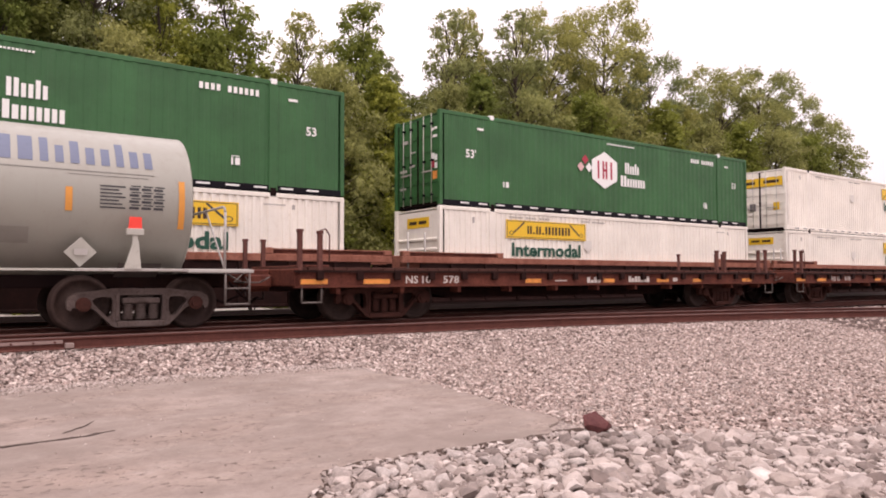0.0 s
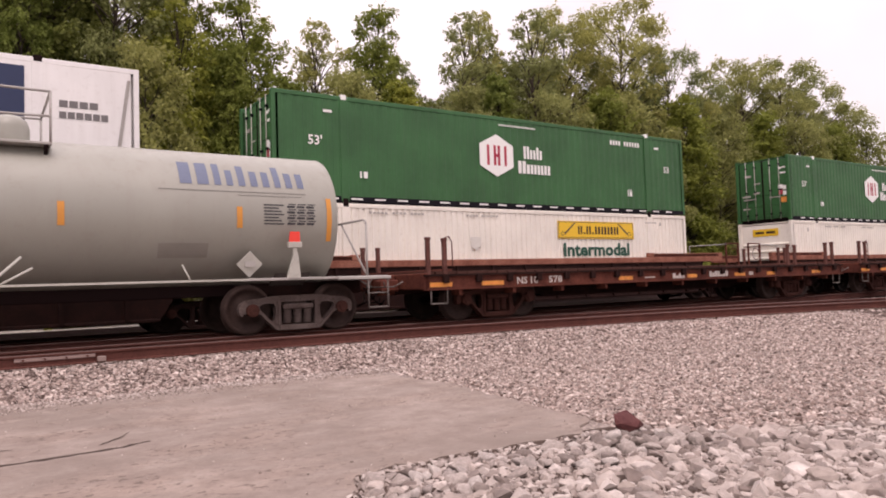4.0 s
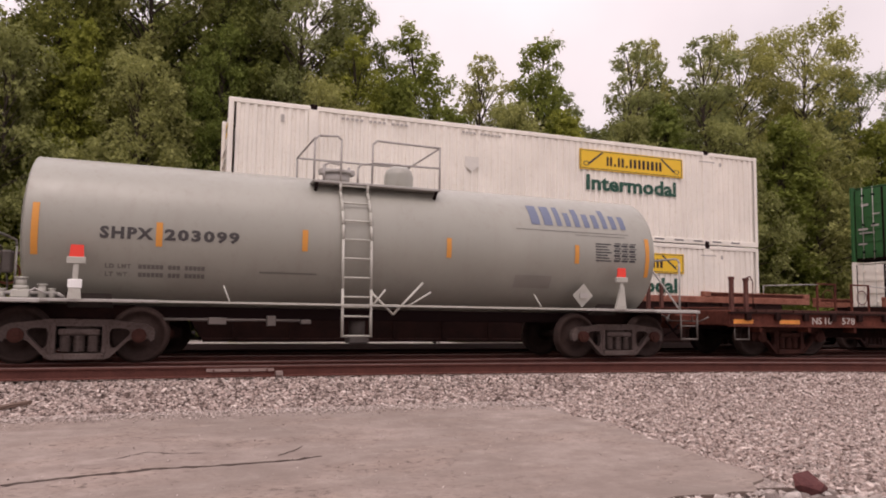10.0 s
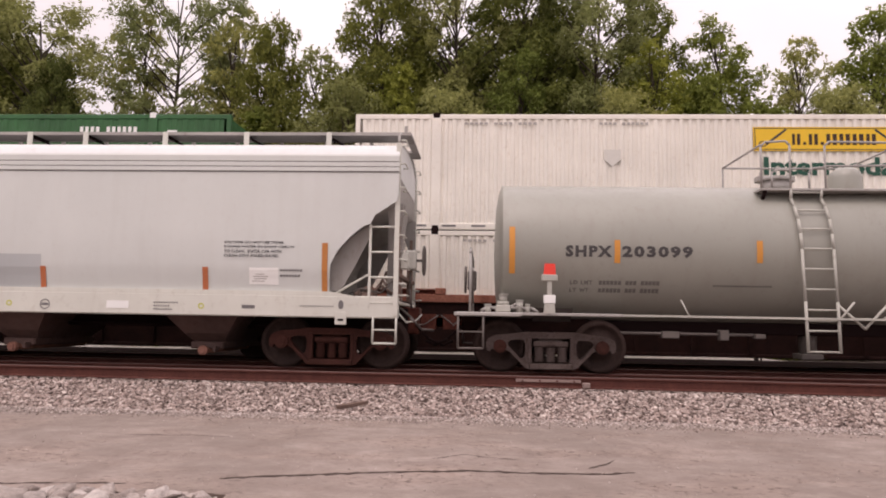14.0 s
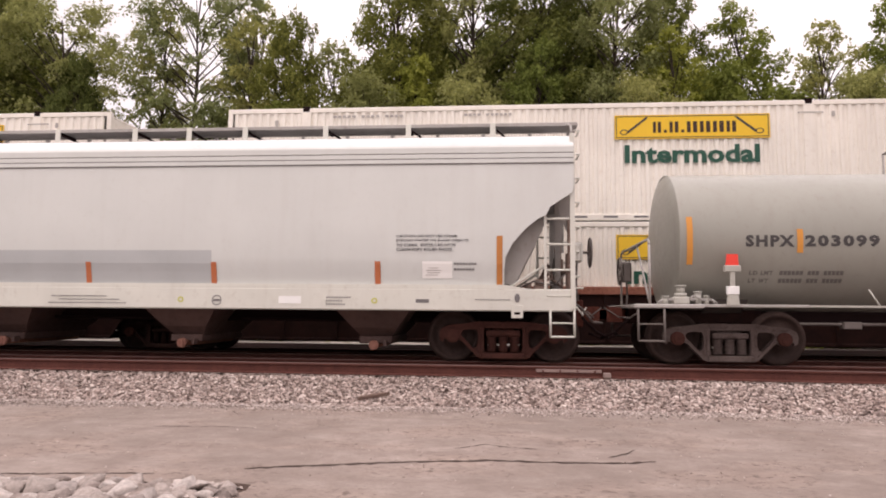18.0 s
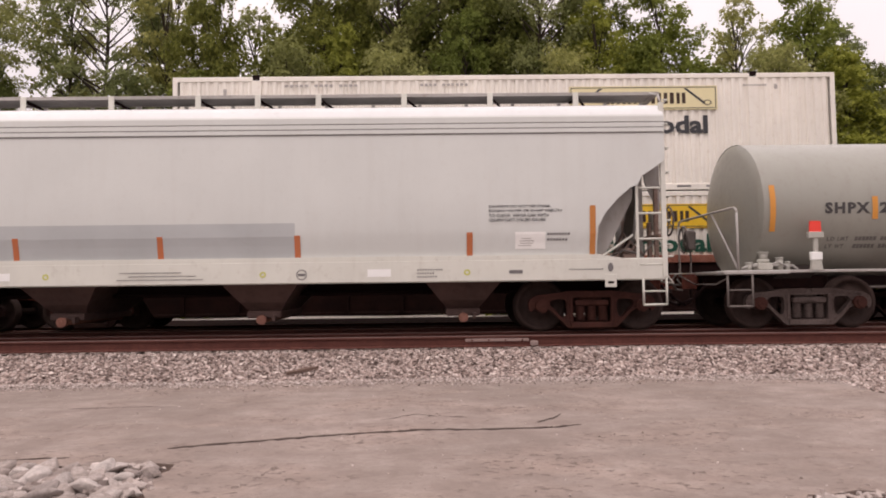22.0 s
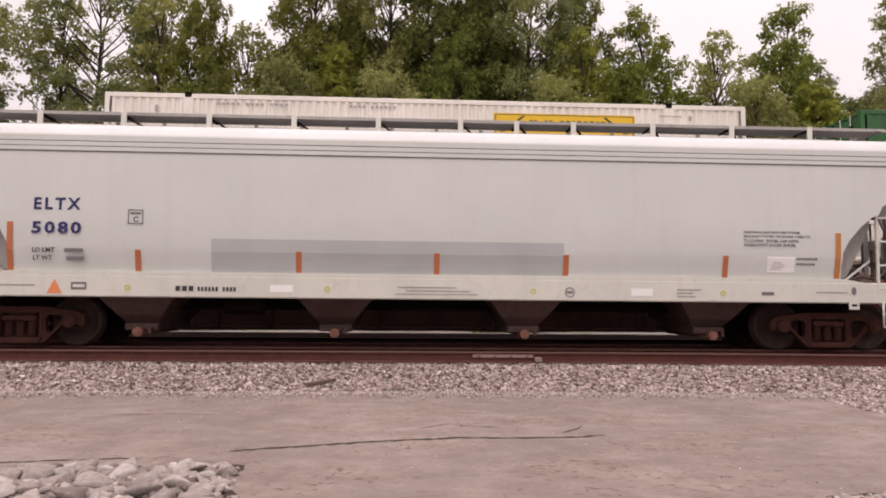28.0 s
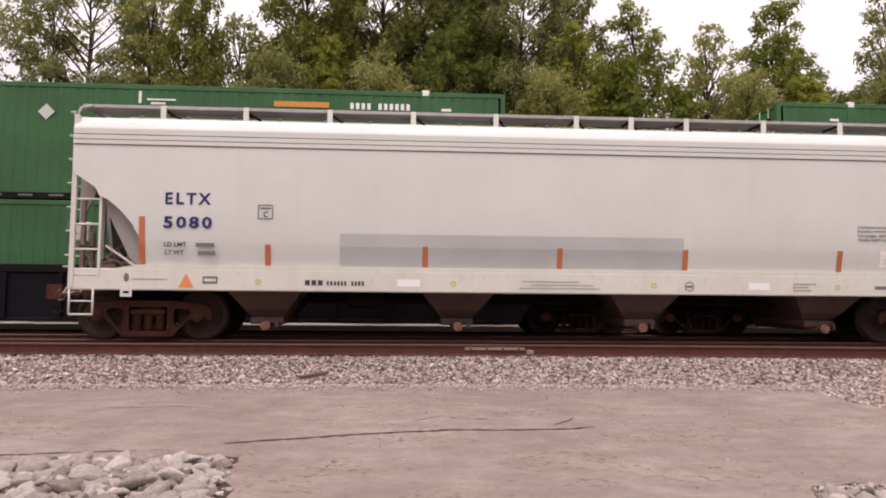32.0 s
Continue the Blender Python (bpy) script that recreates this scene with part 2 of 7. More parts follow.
def paint(name, colour, dirt=(0.16, 0.10, 0.07), dirty=0.35, rough=0.45, metal=0.0, fade=0.12, streak=0.5, spot=7.0, coat=0.0):
    """Weathered paint: faded patches, run-down streaks and grime."""
    m, nt, bs = node_mat(name)
    big = tex_noise(nt, 0.7, 3.0)
    runs = tex_noise(nt, 1.0, 5.0, (5.0, 5.0, 0.45))
    fine = tex_noise(nt, spot, 7.0, None, 0.7)
    light = tuple(min(1.0, c * (1 + fade) + 0.02 * fade) for c in colour)
    dark = tuple(c * (1 - fade) for c in colour)
    base = mixed(nt, ramp(nt, big.outputs["Fac"], ((0.35, 0.0), (0.65, 1.0))), dark, light)
    k = ramp(nt, runs.outputs["Fac"], ((0.5, 0.0), (0.78, dirty * streak)))
    base = mixed(nt, k, base, dirt)
    k2 = ramp(nt, fine.outputs["Fac"], ((0.55, 0.0), (0.75, dirty)))
    base = mixed(nt, k2, base, dirt)
    nt.links.new(base, bs.inputs["Base Color"])
    nt.links.new(ramp(nt, fine.outputs["Fac"], ((0.3, rough - 0.08), (0.8, min(1.0, rough + 0.25)))), bs.inputs["Roughness"])
    bs.inputs["Metallic"].default_value = metal
    bs.inputs["Coat Weight"].default_value = coat
    bs.inputs["Coat Roughness"].default_value = 0.4
    bumped(nt, bs, fine.outputs["Fac"], 0.12 if coat == 0 else 0.04, 0.01)
    return m


def plain(name, colour, rough=0.6, metal=0.0, vary=0.1, scale=9.0):
    m, nt, bs = node_mat(name)
    n = tex_noise(nt, scale, 5.0, None, 0.65)
    nt.links.new(mixed(nt, n.outputs["Fac"], tuple(c * (1 - vary) for c in colour), tuple(min(1, c * (1 + vary)) for c in colour)), bs.inputs["Base Color"])
    bs.inputs["Roughness"].default_value = rough
    bs.inputs["Metallic"].default_value = metal
    bs.inputs["Specular IOR Level"].default_value = 0.1 if rough >= 0.8 else 0.4
    bumped(nt, bs, n.outputs["Fac"], 0.08, 0.01)
    return m


def rusty(name, a, b, c, scale=3.0, rough=0.8):
    m, nt, bs = node_mat(name)
    n1 = tex_noise(nt, scale, 6.0, None, 0.7)
    n2 = tex_noise(nt, scale * 9, 6.0, None, 0.7)
    base = mixed(nt, ramp(nt, n1.outputs["Fac"], ((0.35, 0.0), (0.65, 1.0))), a, b)
    base = mixed(nt, ramp(nt, n2.outputs["Fac"], ((0.5, 0.0), (0.7, 0.8))), base, c)
    nt.links.new(base, bs.inputs["Base Color"])
    bs.inputs["Roughness"].default_value = rough
    bs.inputs["Specular IOR Level"].default_value = 0.12
    bumped(nt, bs, n2.outputs["Fac"], 0.4, 0.01)
    return m


def stone_mat(name, shades, rough=0.9, scale=14.0):
    """Loose stones: each stone its own shade."""
    m, nt, bs = node_mat(name)
    g = nt.nodes.new("ShaderNodeNewGeometry")
    col = ramp(nt, g.outputs["Random Per Island"], tuple((i / (len(shades) - 1), s) for i, s in enumerate(shades)))
    n = tex_noise(nt, scale, 6.0, None, 0.7)
    col = mixed(nt, 1.0, col, ramp(nt, n.outputs["Fac"], ((0.3, 0.58), (0.7, 1.08))), "MULTIPLY")
    nt.links.new(col, bs.inputs["Base Color"])
    bs.inputs["Roughness"].default_value = rough
    bumped(nt, bs, n.outputs["Fac"], 0.5, 0.02)
    return m


def rock_mat(name, shades, rough=0.9, scale=14.0):
    """Single stones: each object its own shade."""
    m, nt, bs = node_mat(name)
    g = nt.nodes.new("ShaderNodeObjectInfo")
    col = ramp(nt, g.outputs["Random"], tuple((i / (len(shades) - 1), s) for i, s in enumerate(shades)))
    n = tex_noise(nt, scale, 6.0, None, 0.7)
    col = mixed(nt, 1.0, col, ramp(nt, n.outputs["Fac"], ((0.3, 0.58), (0.7, 1.08))), "MULTIPLY")
    nt.links.new(col, bs.inputs["Base Color"])
    bs.inputs["Roughness"].default_value = rough
    bumped(nt, bs, n.outputs["Fac"], 0.5, 0.02)
    return m


def concrete_mat():
    """Old worn concrete: soft grey, tan and pinkish clouds, brown stains, sparse pits where the skin has spalled."""
    m, nt, bs = node_mat("concrete")
    big = tex_noise(nt, 0.45, 5.0, (1.1, 0.7, 1.0), 0.55)
    tint = tex_noise(nt, 0.9, 4.0, (0.8, 1.2, 1.0), 0.6)
    mid = tex_noise(nt, 2.6, 7.0, (0.8, 1.1, 1.0), 0.66)
    fine = tex_noise(nt, 24.0, 6.0, (1.0, 1.0, 1.0), 0.75)
    stain = tex_noise(nt, 1.3, 5.0, (1.3, 0.6, 1.0), 0.65)
    pits = tex_noise(nt, 13.0, 3.0, (1.0, 1.3, 1.0), 0.6)
    base = mixed(nt, ramp(nt, big.outputs["Fac"], ((0.36, 0.0), (0.64, 1.0))), (0.225, 0.180, 0.156), (0.332, 0.270, 0.239))
    base = mixed(nt, ramp(nt, tint.outputs["Fac"], ((0.46, 0.0), (0.66, 0.7))), base, (0.315, 0.238, 0.200))
    base = mixed(nt, ramp(nt, stain.outputs["Fac"], ((0.54, 0.0), (0.70, 0.5))), base, (0.181, 0.134, 0.114))
    base = mixed(nt, ramp(nt, mid.outputs["Fac"], ((0.42, 0.0), (0.66, 0.7))), base, (0.189, 0.144, 0.123))
    base = mixed(nt, ramp(nt, mid.outputs["Fac"], ((0.26, 0.55), (0.42, 0.0))), base, (0.386, 0.323, 0.286))
    base = mixed(nt, ramp(nt, fine.outputs["Fac"], ((0.46, 0.0), (0.66, 0.42))), base, (0.160, 0.122, 0.102))
    spall = nt.nodes.new("ShaderNodeMath")
    spall.operation = "MULTIPLY"
    nt.links.new(ramp(nt, pits.outputs["Fac"], ((0.58, 0.0), (0.67, 1.0))), spall.inputs[0])
    nt.links.new(ramp(nt, tint.outputs["Fac"], ((0.44, 0.0), (0.60, 0.85))), spall.inputs[1])
    base = mixed(nt, spall.outputs[0], base, (0.126, 0.094, 0.079))
    nt.links.new(base, bs.inputs["Base Color"])
    bs.inputs["Roughness"].default_value = 0.9
    mx = nt.nodes.new("ShaderNodeMath")
    mx.operation = "SUBTRACT"
    nt.links.new(mid.outputs["Fac"], mx.inputs[0])
    nt.links.new(spall.outputs[0], mx.inputs[1])
    bumped(nt, bs, mx.outputs[0], 0.7, 0.02)
    return m


def gravel_bed(name, a, b, c, size):
    m, nt, bs = node_mat(name)
    tc = nt.nodes.new("ShaderNodeTexCoord")
    v = nt.nodes.new("ShaderNodeTexVoronoi")
    v.inputs["Scale"].default_value = size
    nt.links.new(tc.outputs["Object"], v.inputs["Vector"])
    n = tex_noise(nt, 0.5, 5.0, None, 0.6)
    sep = nt.nodes.new("ShaderNodeSeparateColor")
    nt.links.new(v.outputs["Color"], sep.inputs[0])
    base = mixed(nt, sep.outputs[0], a, b)
    base = mixed(nt, ramp(nt, n.outputs["Fac"], ((0.4, 0.0), (0.7, 0.6))), base, c)
    # cell edges darkened as the shade between stones
    base = mixed(nt, ramp(nt, v.outputs["Distance"], ((0.35, 0.0), (0.75, 0.75))), base, tuple(x * 0.3 for x in a))
    nt.links.new(base, bs.inputs["Base Color"])
    bs.inputs["Roughness"].default_value = 0.95
    bs.inputs["Specular IOR Level"].default_value = 0.12
    bumped(nt, bs, v.outputs["Distance"], -0.8, 0.03)
    return m


def leaf_mat(name, dark, mid, light):
    m, nt, bs = node_mat(name)
    g = nt.nodes.new("ShaderNodeNewGeometry")
    o = nt.nodes.new("ShaderNodeObjectInfo")
    n = tex_noise(nt, 0.9, 2.0)
    col = ramp(nt, g.outputs["Random Per Island"], ((0.0, dark), (0.5, mid), (1.0, light)))
    col = mixed(nt, ramp(nt, n.outputs["Fac"], ((0.47, 0.0), (0.66, 0.65))), col, light)
    col = mixed(nt, 1.0, col, ramp(nt, o.outputs["Random"], ((0.0, (0.72, 0.78, 0.8)), (1.0, (1.2, 1.12, 0.9)))), "MULTIPLY")
    nt.links.new(col, bs.inputs["Base Color"])
    bs.inputs["Roughness"].default_value = 0.75
    bs.inputs["Specular IOR Level"].default_value = 0.15
    tr = nt.nodes.new("ShaderNodeBsdfTranslucent")
    nt.links.new(col, tr.inputs[0])
    mx = nt.nodes.new("ShaderNodeMixShader")
    mx.inputs[0].default_value = 0.48
    out = nt.nodes["Material Output"]
    nt.links.new(bs.outputs[0], mx.inputs[1])
    nt.links.new(tr.outputs[0], mx.inputs[2])
    nt.links.new(mx.outputs[0], out.inputs[0])
    return m


GREEN = paint("green_paint", (0.018, 0.104, 0.027), (0.05, 0.06, 0.04), 0.25, 0.5, 0, 0.15)
WHITE = paint("white_paint", (0.82, 0.775, 0.70), (0.42, 0.30, 0.21), 0.28, 0.5, 0, 0.06)
WHITE2 = paint("white_reefer", (0.79, 0.775, 0.765), (0.3, 0.25, 0.22), 0.2, 0.45, 0, 0.05)
HOPPER = paint("hopper_grey", (0.615, 0.63, 0.605), (0.42, 0.38, 0.34), 0.12, 0.5, 0, 0.025, 0.8)
SILL = paint("sill_grey", (0.62, 0.615, 0.555), (0.30, 0.24, 0.19), 0.3, 0.5, 0, 0.05)
ROOFWHITE = paint("roof_white", (0.67, 0.68, 0.675), (0.4, 0.36, 0.33), 0.2, 0.5, 0, 0.05)
PATCHDARK = paint("tank_patch", (0.215, 0.203, 0.178), (0.11, 0.085, 0.07), 0.2, 0.45)
PATCH = paint("patch_grey", (0.435, 0.452, 0.452), (0.3, 0.26, 0.23), 0.12, 0.5, 0, 0.05)
BOARD = paint("walkway_grating", (0.27, 0.25, 0.24), (0.14, 0.11, 0.09), 0.3, 0.6, 0, 0.1)
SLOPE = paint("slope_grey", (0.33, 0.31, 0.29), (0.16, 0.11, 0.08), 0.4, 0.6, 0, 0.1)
TANK = paint("tank_grey", (0.28, 0.275, 0.237), (0.17, 0.13, 0.10), 0.25, 0.4, 0, 0.04, 0.7, 7.0, 0.6)
LADDER = paint("ladder_grey", (0.43, 0.42, 0.375), (0.16, 0.11, 0.08), 0.4, 0.55, 0, 0.1)
GRIME = paint("grimy_steel", (0.13, 0.11, 0.10), (0.05, 0.028, 0.02), 0.5, 0.65, 0, 0.15)
STEEL = paint("grey_steel", (0.36, 0.34, 0.32), (0.15, 0.09, 0.06), 0.45, 0.55, 0, 0.1)
# Rusty brown, deepened with the shade below the hopper.
BAY = paint("bay_brown_shaded", (0.072, 0.038, 0.031), (0.036, 0.018, 0.015), 0.5, 0.7, 0, 0.2)
CAPRUST = rusty("cap_rust", (0.22, 0.10, 0.075), (0.30, 0.15, 0.115), (0.12, 0.05, 0.04), 12.0)
RUST = rusty("rust", (0.078, 0.024, 0.018), (0.15, 0.048, 0.032), (0.036, 0.013, 0.011), 2.0)
# Rust taken nearly to black: the shade low on the cars is in the colour.
RUSTSHADE = rusty("shaded_rust", (0.015, 0.006, 0.005), (0.027, 0.010, 0.008), (0.010, 0.005, 0.005))
PIPECAP = rusty("pipe_cap_rust", (0.155, 0.068, 0.046), (0.26, 0.13, 0.09), (0.085, 0.038, 0.028), 2.0)
# Brighter copy of the rust: skylight on the chords is in the colour.
CHORDLIT = rusty("lit_chord_rust", (0.23, 0.085, 0.058), (0.35, 0.15, 0.105), (0.12, 0.045, 0.033), 2.5)
STAKE = rusty("stake_rust", (0.10, 0.042, 0.035), (0.155, 0.068, 0.056), (0.05, 0.022, 0.018), 3.0)
STANCHION = rusty("end_steel", (0.20, 0.135, 0.11), (0.30, 0.22, 0.185), (0.10, 0.055, 0.042), 4.0)
PLANK = rusty("dark_deck", (0.055, 0.024, 0.019), (0.095, 0.042, 0.032), (0.03, 0.014, 0.012), 2.5)
# Far trucks' rust, with the darkness beneath the cars painted in.
TRUCKSHADE = rusty("shaded_far_truck", (0.022, 0.010, 0.009), (0.036, 0.016, 0.013), (0.012, 0.006, 0.006))
TRUCK = rusty("truck_grey", (0.088, 0.064, 0.058), (0.135, 0.104, 0.095), (0.042, 0.022, 0.017))
TRUCKRUST = rusty("truck_rust", (0.050, 0.020, 0.016), (0.078, 0.030, 0.023), (0.022, 0.010, 0.008))
WHEEL = rusty("wheel_steel", (0.035, 0.022, 0.019), (0.056, 0.035, 0.030), (0.02, 0.012, 0.010), 5.0, 0.6)
# Black rubber and fittings; on underframes the shade is in this colour.
DARK = plain("black_and_shade", (0.013, 0.006, 0.006), 0.8)
NAVY = paint("navy_paint", (0.008, 0.007, 0.011), (0.02, 0.011, 0.008), 0.4, 0.7)
NAVY.node_tree.nodes["Principled BSDF"].inputs["Specular IOR Level"].default_value = 0.12
TEAL = paint("teal_panel", (0.022, 0.075, 0.115), (0.02, 0.03, 0.05), 0.1, 0.45)
NAVYPANEL = plain("navy_panel", (0.02, 0.032, 0.085), 0.45)
CYAN = plain("cyan_letters", (0.05, 0.36, 0.40), 0.5)
DARKBROWN = plain("dark_brown_letters", (0.045, 0.022, 0.012), 0.6)
FADEDYELLOW = plain("faded_panel", (0.74, 0.66, 0.40), 0.5, 0, 0.05)
YELLOW = plain("yellow_panel", (0.80, 0.50, 0.03), 0.5, 0, 0.05)
DARKBLUE = plain("dark_blue_letters", (0.02, 0.022, 0.11), 0.5)
BLUE = plain("blue_letters", (0.125, 0.15, 0.225), 0.5)
BLACKISH = plain("dark_letters", (0.04, 0.04, 0.045), 0.6)
DARKGREYTEXT = plain("tank_letters", (0.055, 0.05, 0.05), 0.6)
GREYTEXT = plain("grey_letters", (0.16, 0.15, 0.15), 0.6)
PALEGREY = plain("pale_grey_letters", (0.40, 0.375, 0.35), 0.6)
FAINT = plain("faint_letters", (0.145, 0.135, 0.125), 0.6)
TEXTGREEN = plain("green_letters", (0.010, 0.075, 0.048), 0.5)
TEXTRED = plain("dark_red_letters", (0.22, 0.02, 0.02), 0.5)
REDLOGO = plain("red_logo", (0.42, 0.03, 0.06), 0.5)
WHITETEXT = plain("white_letters", (0.82, 0.82, 0.80), 0.5, 0, 0.04)
ORANGE = plain("orange_stripe", (0.62, 0.265, 0.05), 0.45, 0, 0.12)
AMBER = plain("amber_stripe", (0.51, 0.20, 0.055), 0.45, 0, 0.15)
REDORANGE = plain("red_orange_stripe", (0.50, 0.155, 0.065), 0.45, 0, 0.15)
ORANGEDIRT = paint("dirty_orange", (0.66, 0.25, 0.045), (0.10, 0.04, 0.025), 0.75, 0.6, 0, 0.2, 0.8, 9.0)
FLAG = plain("red_flag", (0.82, 0.06, 0.04), 0.5, 0, 0.06)
BALLAST = stone_mat("ballast_stone", ((0.115, 0.077, 0.065), (0.63, 0.51, 0.46), (0.25, 0.18, 0.155), (0.80, 0.69, 0.63), (0.15, 0.103, 0.088), (0.56, 0.445, 0.40), (0.33, 0.248, 0.215), (0.72, 0.60, 0.55)))
GRIT = stone_mat("pale_grit", ((0.24, 0.185, 0.165), (0.60, 0.51, 0.465), (0.42, 0.345, 0.31), (0.66, 0.57, 0.53)))
RIPRAP = stone_mat("pale_stone", ((0.25, 0.195, 0.172), (0.55, 0.47, 0.43), (0.38, 0.315, 0.28), (0.64, 0.56, 0.52), (0.19, 0.145, 0.128), (0.50, 0.42, 0.38)), 0.9, 9.0)
RIPROCK = rock_mat("pale_rock", ((0.235, 0.187, 0.165), (0.487, 0.418, 0.383), (0.357, 0.300, 0.270), (0.574, 0.509, 0.474), (0.174, 0.135, 0.120), (0.452, 0.383, 0.348)), 0.9, 2.5)
DARKROCK = rusty("dark_rock", (0.085, 0.030, 0.030), (0.135, 0.055, 0.052), (0.045, 0.02, 0.02), 6.0, 0.85)
# Dark bed: shows through the loose ballast as shadow in its gaps.
BED = gravel_bed("ballast_bed", (0.075, 0.05, 0.043), (0.16, 0.115, 0.10), (0.10, 0.07, 0.062), 30.0)
# Oil-stained ballast, darkened further so its colour holds the under-car shade.
OILYSHADE = gravel_bed("oily_shaded_ballast", (0.018, 0.008, 0.007), (0.03, 0.015, 0.013), (0.014, 0.007, 0.006), 22.0)
LIMESTONE = gravel_bed("pale_limestone", (0.58, 0.52, 0.49), (0.70, 0.64, 0.61), (0.52, 0.46, 0.42), 14.0)
SOIL = gravel_bed("yard_ground", (0.33, 0.27, 0.243), (0.46, 0.39, 0.355), (0.25, 0.20, 0.175), 34.0)
# Soil below the big stones, darkened to give their gaps shade.
GAPSOIL = plain("soil_gap_shade", (0.075, 0.052, 0.043), 0.95, 0, 0.35, 12.0)
CONCRETE = concrete_mat()
CRACK = plain("crack_dark", (0.07, 0.052, 0.045), 0.95)
TIEWOOD = plain("tie_wood", (0.03, 0.017, 0.014), 0.9, 0, 0.3, 20.0)
RAILHEAD = plain("worn_rail_steel", (0.13, 0.075, 0.065), 0.6, 0.25, 0.2)
RAIL = rusty("rail_rust", (0.085, 0.032, 0.026), (0.12, 0.046, 0.036), (0.05, 0.02, 0.018), 4.0)
BARK = plain("bark", (0.07, 0.055, 0.045), 0.95, 0, 0.4, 8.0)
LEAF_A = leaf_mat("leaves_deep", (0.086, 0.102, 0.032), (0.140, 0.162, 0.049), (0.225, 0.252, 0.075))
LEAF_B = leaf_mat("leaves_bright", (0.17, 0.20, 0.047), (0.24, 0.275, 0.065), (0.33, 0.365, 0.09))
LEAF_C = leaf_mat("leaves_olive", (0.235, 0.245, 0.10), (0.31, 0.325, 0.13), (0.40, 0.415, 0.175))

# ---- ground, tracks, concrete and stones ----
NEAR_Y, FAR_Y = 14.7, 19.5
NEAR_Z, FAR_Z = 0.49, 0.35


def siding_y(x):
    """Line of the turnout's outer rail: beside the near track, swinging away towards the right."""
    if x < 0:
        return 12.95
    if x < 20:
        return 12.95 - 0.0085 * x * x
    return 9.55 - 0.34 * (x - 20)


def build_ground():
    xs = [-700, -300, -120, -60] + list(range(-40, 61, 2)) + [80, 120, 300, 700]
    rows = []
    for x in xs:
        e = max(siding_y(x), -3.0)
        rows.append([(x, -500, 0.0), (x, -60, 0.0), (x, -10, 0.0), (x, e - 6.0, 0.0), (x, e - 1.95, 0.0), (x, e - 1.2, 0.09), (x, e - 0.35, 0.25), (x, max(e + 0.5, 13.4), 0.26),
                     (x, 16.4, 0.24), (x, 17.4, 0.12), (x, 21.8, 0.11), (x, 23.4, 0.12), (x, 32, 0.15), (x, 60, 0.4), (x, 200, 1.0), (x, 900, 2.0)])
    sh = Shape()
    n = len(rows[0])
    sh.add([p for r in rows for p in r], [(i * n + j, (i + 1) * n + j, (i + 1) * n + j + 1, i * n + j + 1) for i in range(len(rows) - 1) for j in range(n - 1)], True)
    me = sh.mesh("ground", SOIL)
    return tagged(new("ground", me), "pale grey gravel and dirt yard beside the tracks", "ground", kind="structure")


ground = build_ground()


def sweep(sh, path, profile):
    """Pushes a closed profile (side, up) along a path in plan."""
    n = len(profile)
    vs = []
    for i, p in enumerate(path):
        a, b = path[max(i - 1, 0)], path[min(i + 1, len(path) - 1)]
        d = Vector((b[0] - a[0], b[1] - a[1], 0)).normalized()
        side = Vector((-d.y, d.x, 0))
        for s, u in profile:
            vs.append((p[0] + side.x * s, p[1] + side.y * s, p[2] + u))
    fs = [(i * n + j, (i + 1) * n + j, (i + 1) * n + (j + 1) % n, i * n + (j + 1) % n) for i in range(len(path) - 1) for j in range(n)]
    fs += [tuple(range(n)), tuple(range(len(vs) - n, len(vs)))]
    return sh.add(vs, fs)


RAIL_BODY = [(-0.075, -0.185), (-0.075, -0.172), (-0.012, -0.155), (-0.010, -0.05), (-0.034, -0.038), (-0.036, -0.012), (0.036, -0.012), (0.034, -0.038), (0.010, -0.05), (0.012, -0.155), (0.075, -0.172), (0.075, -0.185)]
RAIL_TOP = [(-0.036, -0.012), (-0.032, -0.003), (-0.024, 0.0), (0.024, 0.0), (0.032, -0.003), (0.036, -0.012)]


def rail_line(parent, pts):
    r = part("rail", sweep(Shape(), pts, RAIL_BODY), RAIL, parent)
    part("rail_head", sweep(Shape(), pts, RAIL_TOP), RAILHEAD, r, "worn shiny running surface")
    return r


def strip(name, x0, x1, rows, material, label):
    """A long bed: rows of (y offset, z), or of absolute y when the line is straight."""
    xs = [x0 + (x1 - x0) * i / 60 for i in range(61)]
    n = len(rows)
    vs = [(x, f(x), z) for x in xs for f, z in rows]
    sh = Shape().add(vs, [(i * n + j, (i + 1) * n + j, (i + 1) * n + j + 1, i * n + j + 1) for i in range(60) for j in range(n - 1)], True)
    return tagged(new(name, sh.mesh(name, material)), label, "ground", kind="structure")


strip("ballast_bed", -60, 60, [(lambda x: siding_y(x) - 1.98, 0.004), (lambda x: siding_y(x) - 1.2, 0.098), (lambda x: siding_y(x) - 0.35, 0.258), (lambda x: max(siding_y(x) + 0.5, 13.38), 0.268)], BED, "sloping bed of crushed ballast beside the rail, darkened as shade between stones")
strip("oily_bed", -120, 160, [(lambda x: 13.42, 0.272), (lambda x: 14.7, 0.275), (lambda x: 16.2, 0.262), (lambda x: 16.9, 0.19), (lambda x: 17.45, 0.13), (lambda x: 21.3, 0.125), (lambda x: 22.0, 0.40), (lambda x: 22.4, 0.40), (lambda x: 22.9, 0.15)], OILYSHADE, "oil-stained ballast under the trains, shade darkened into its colour")

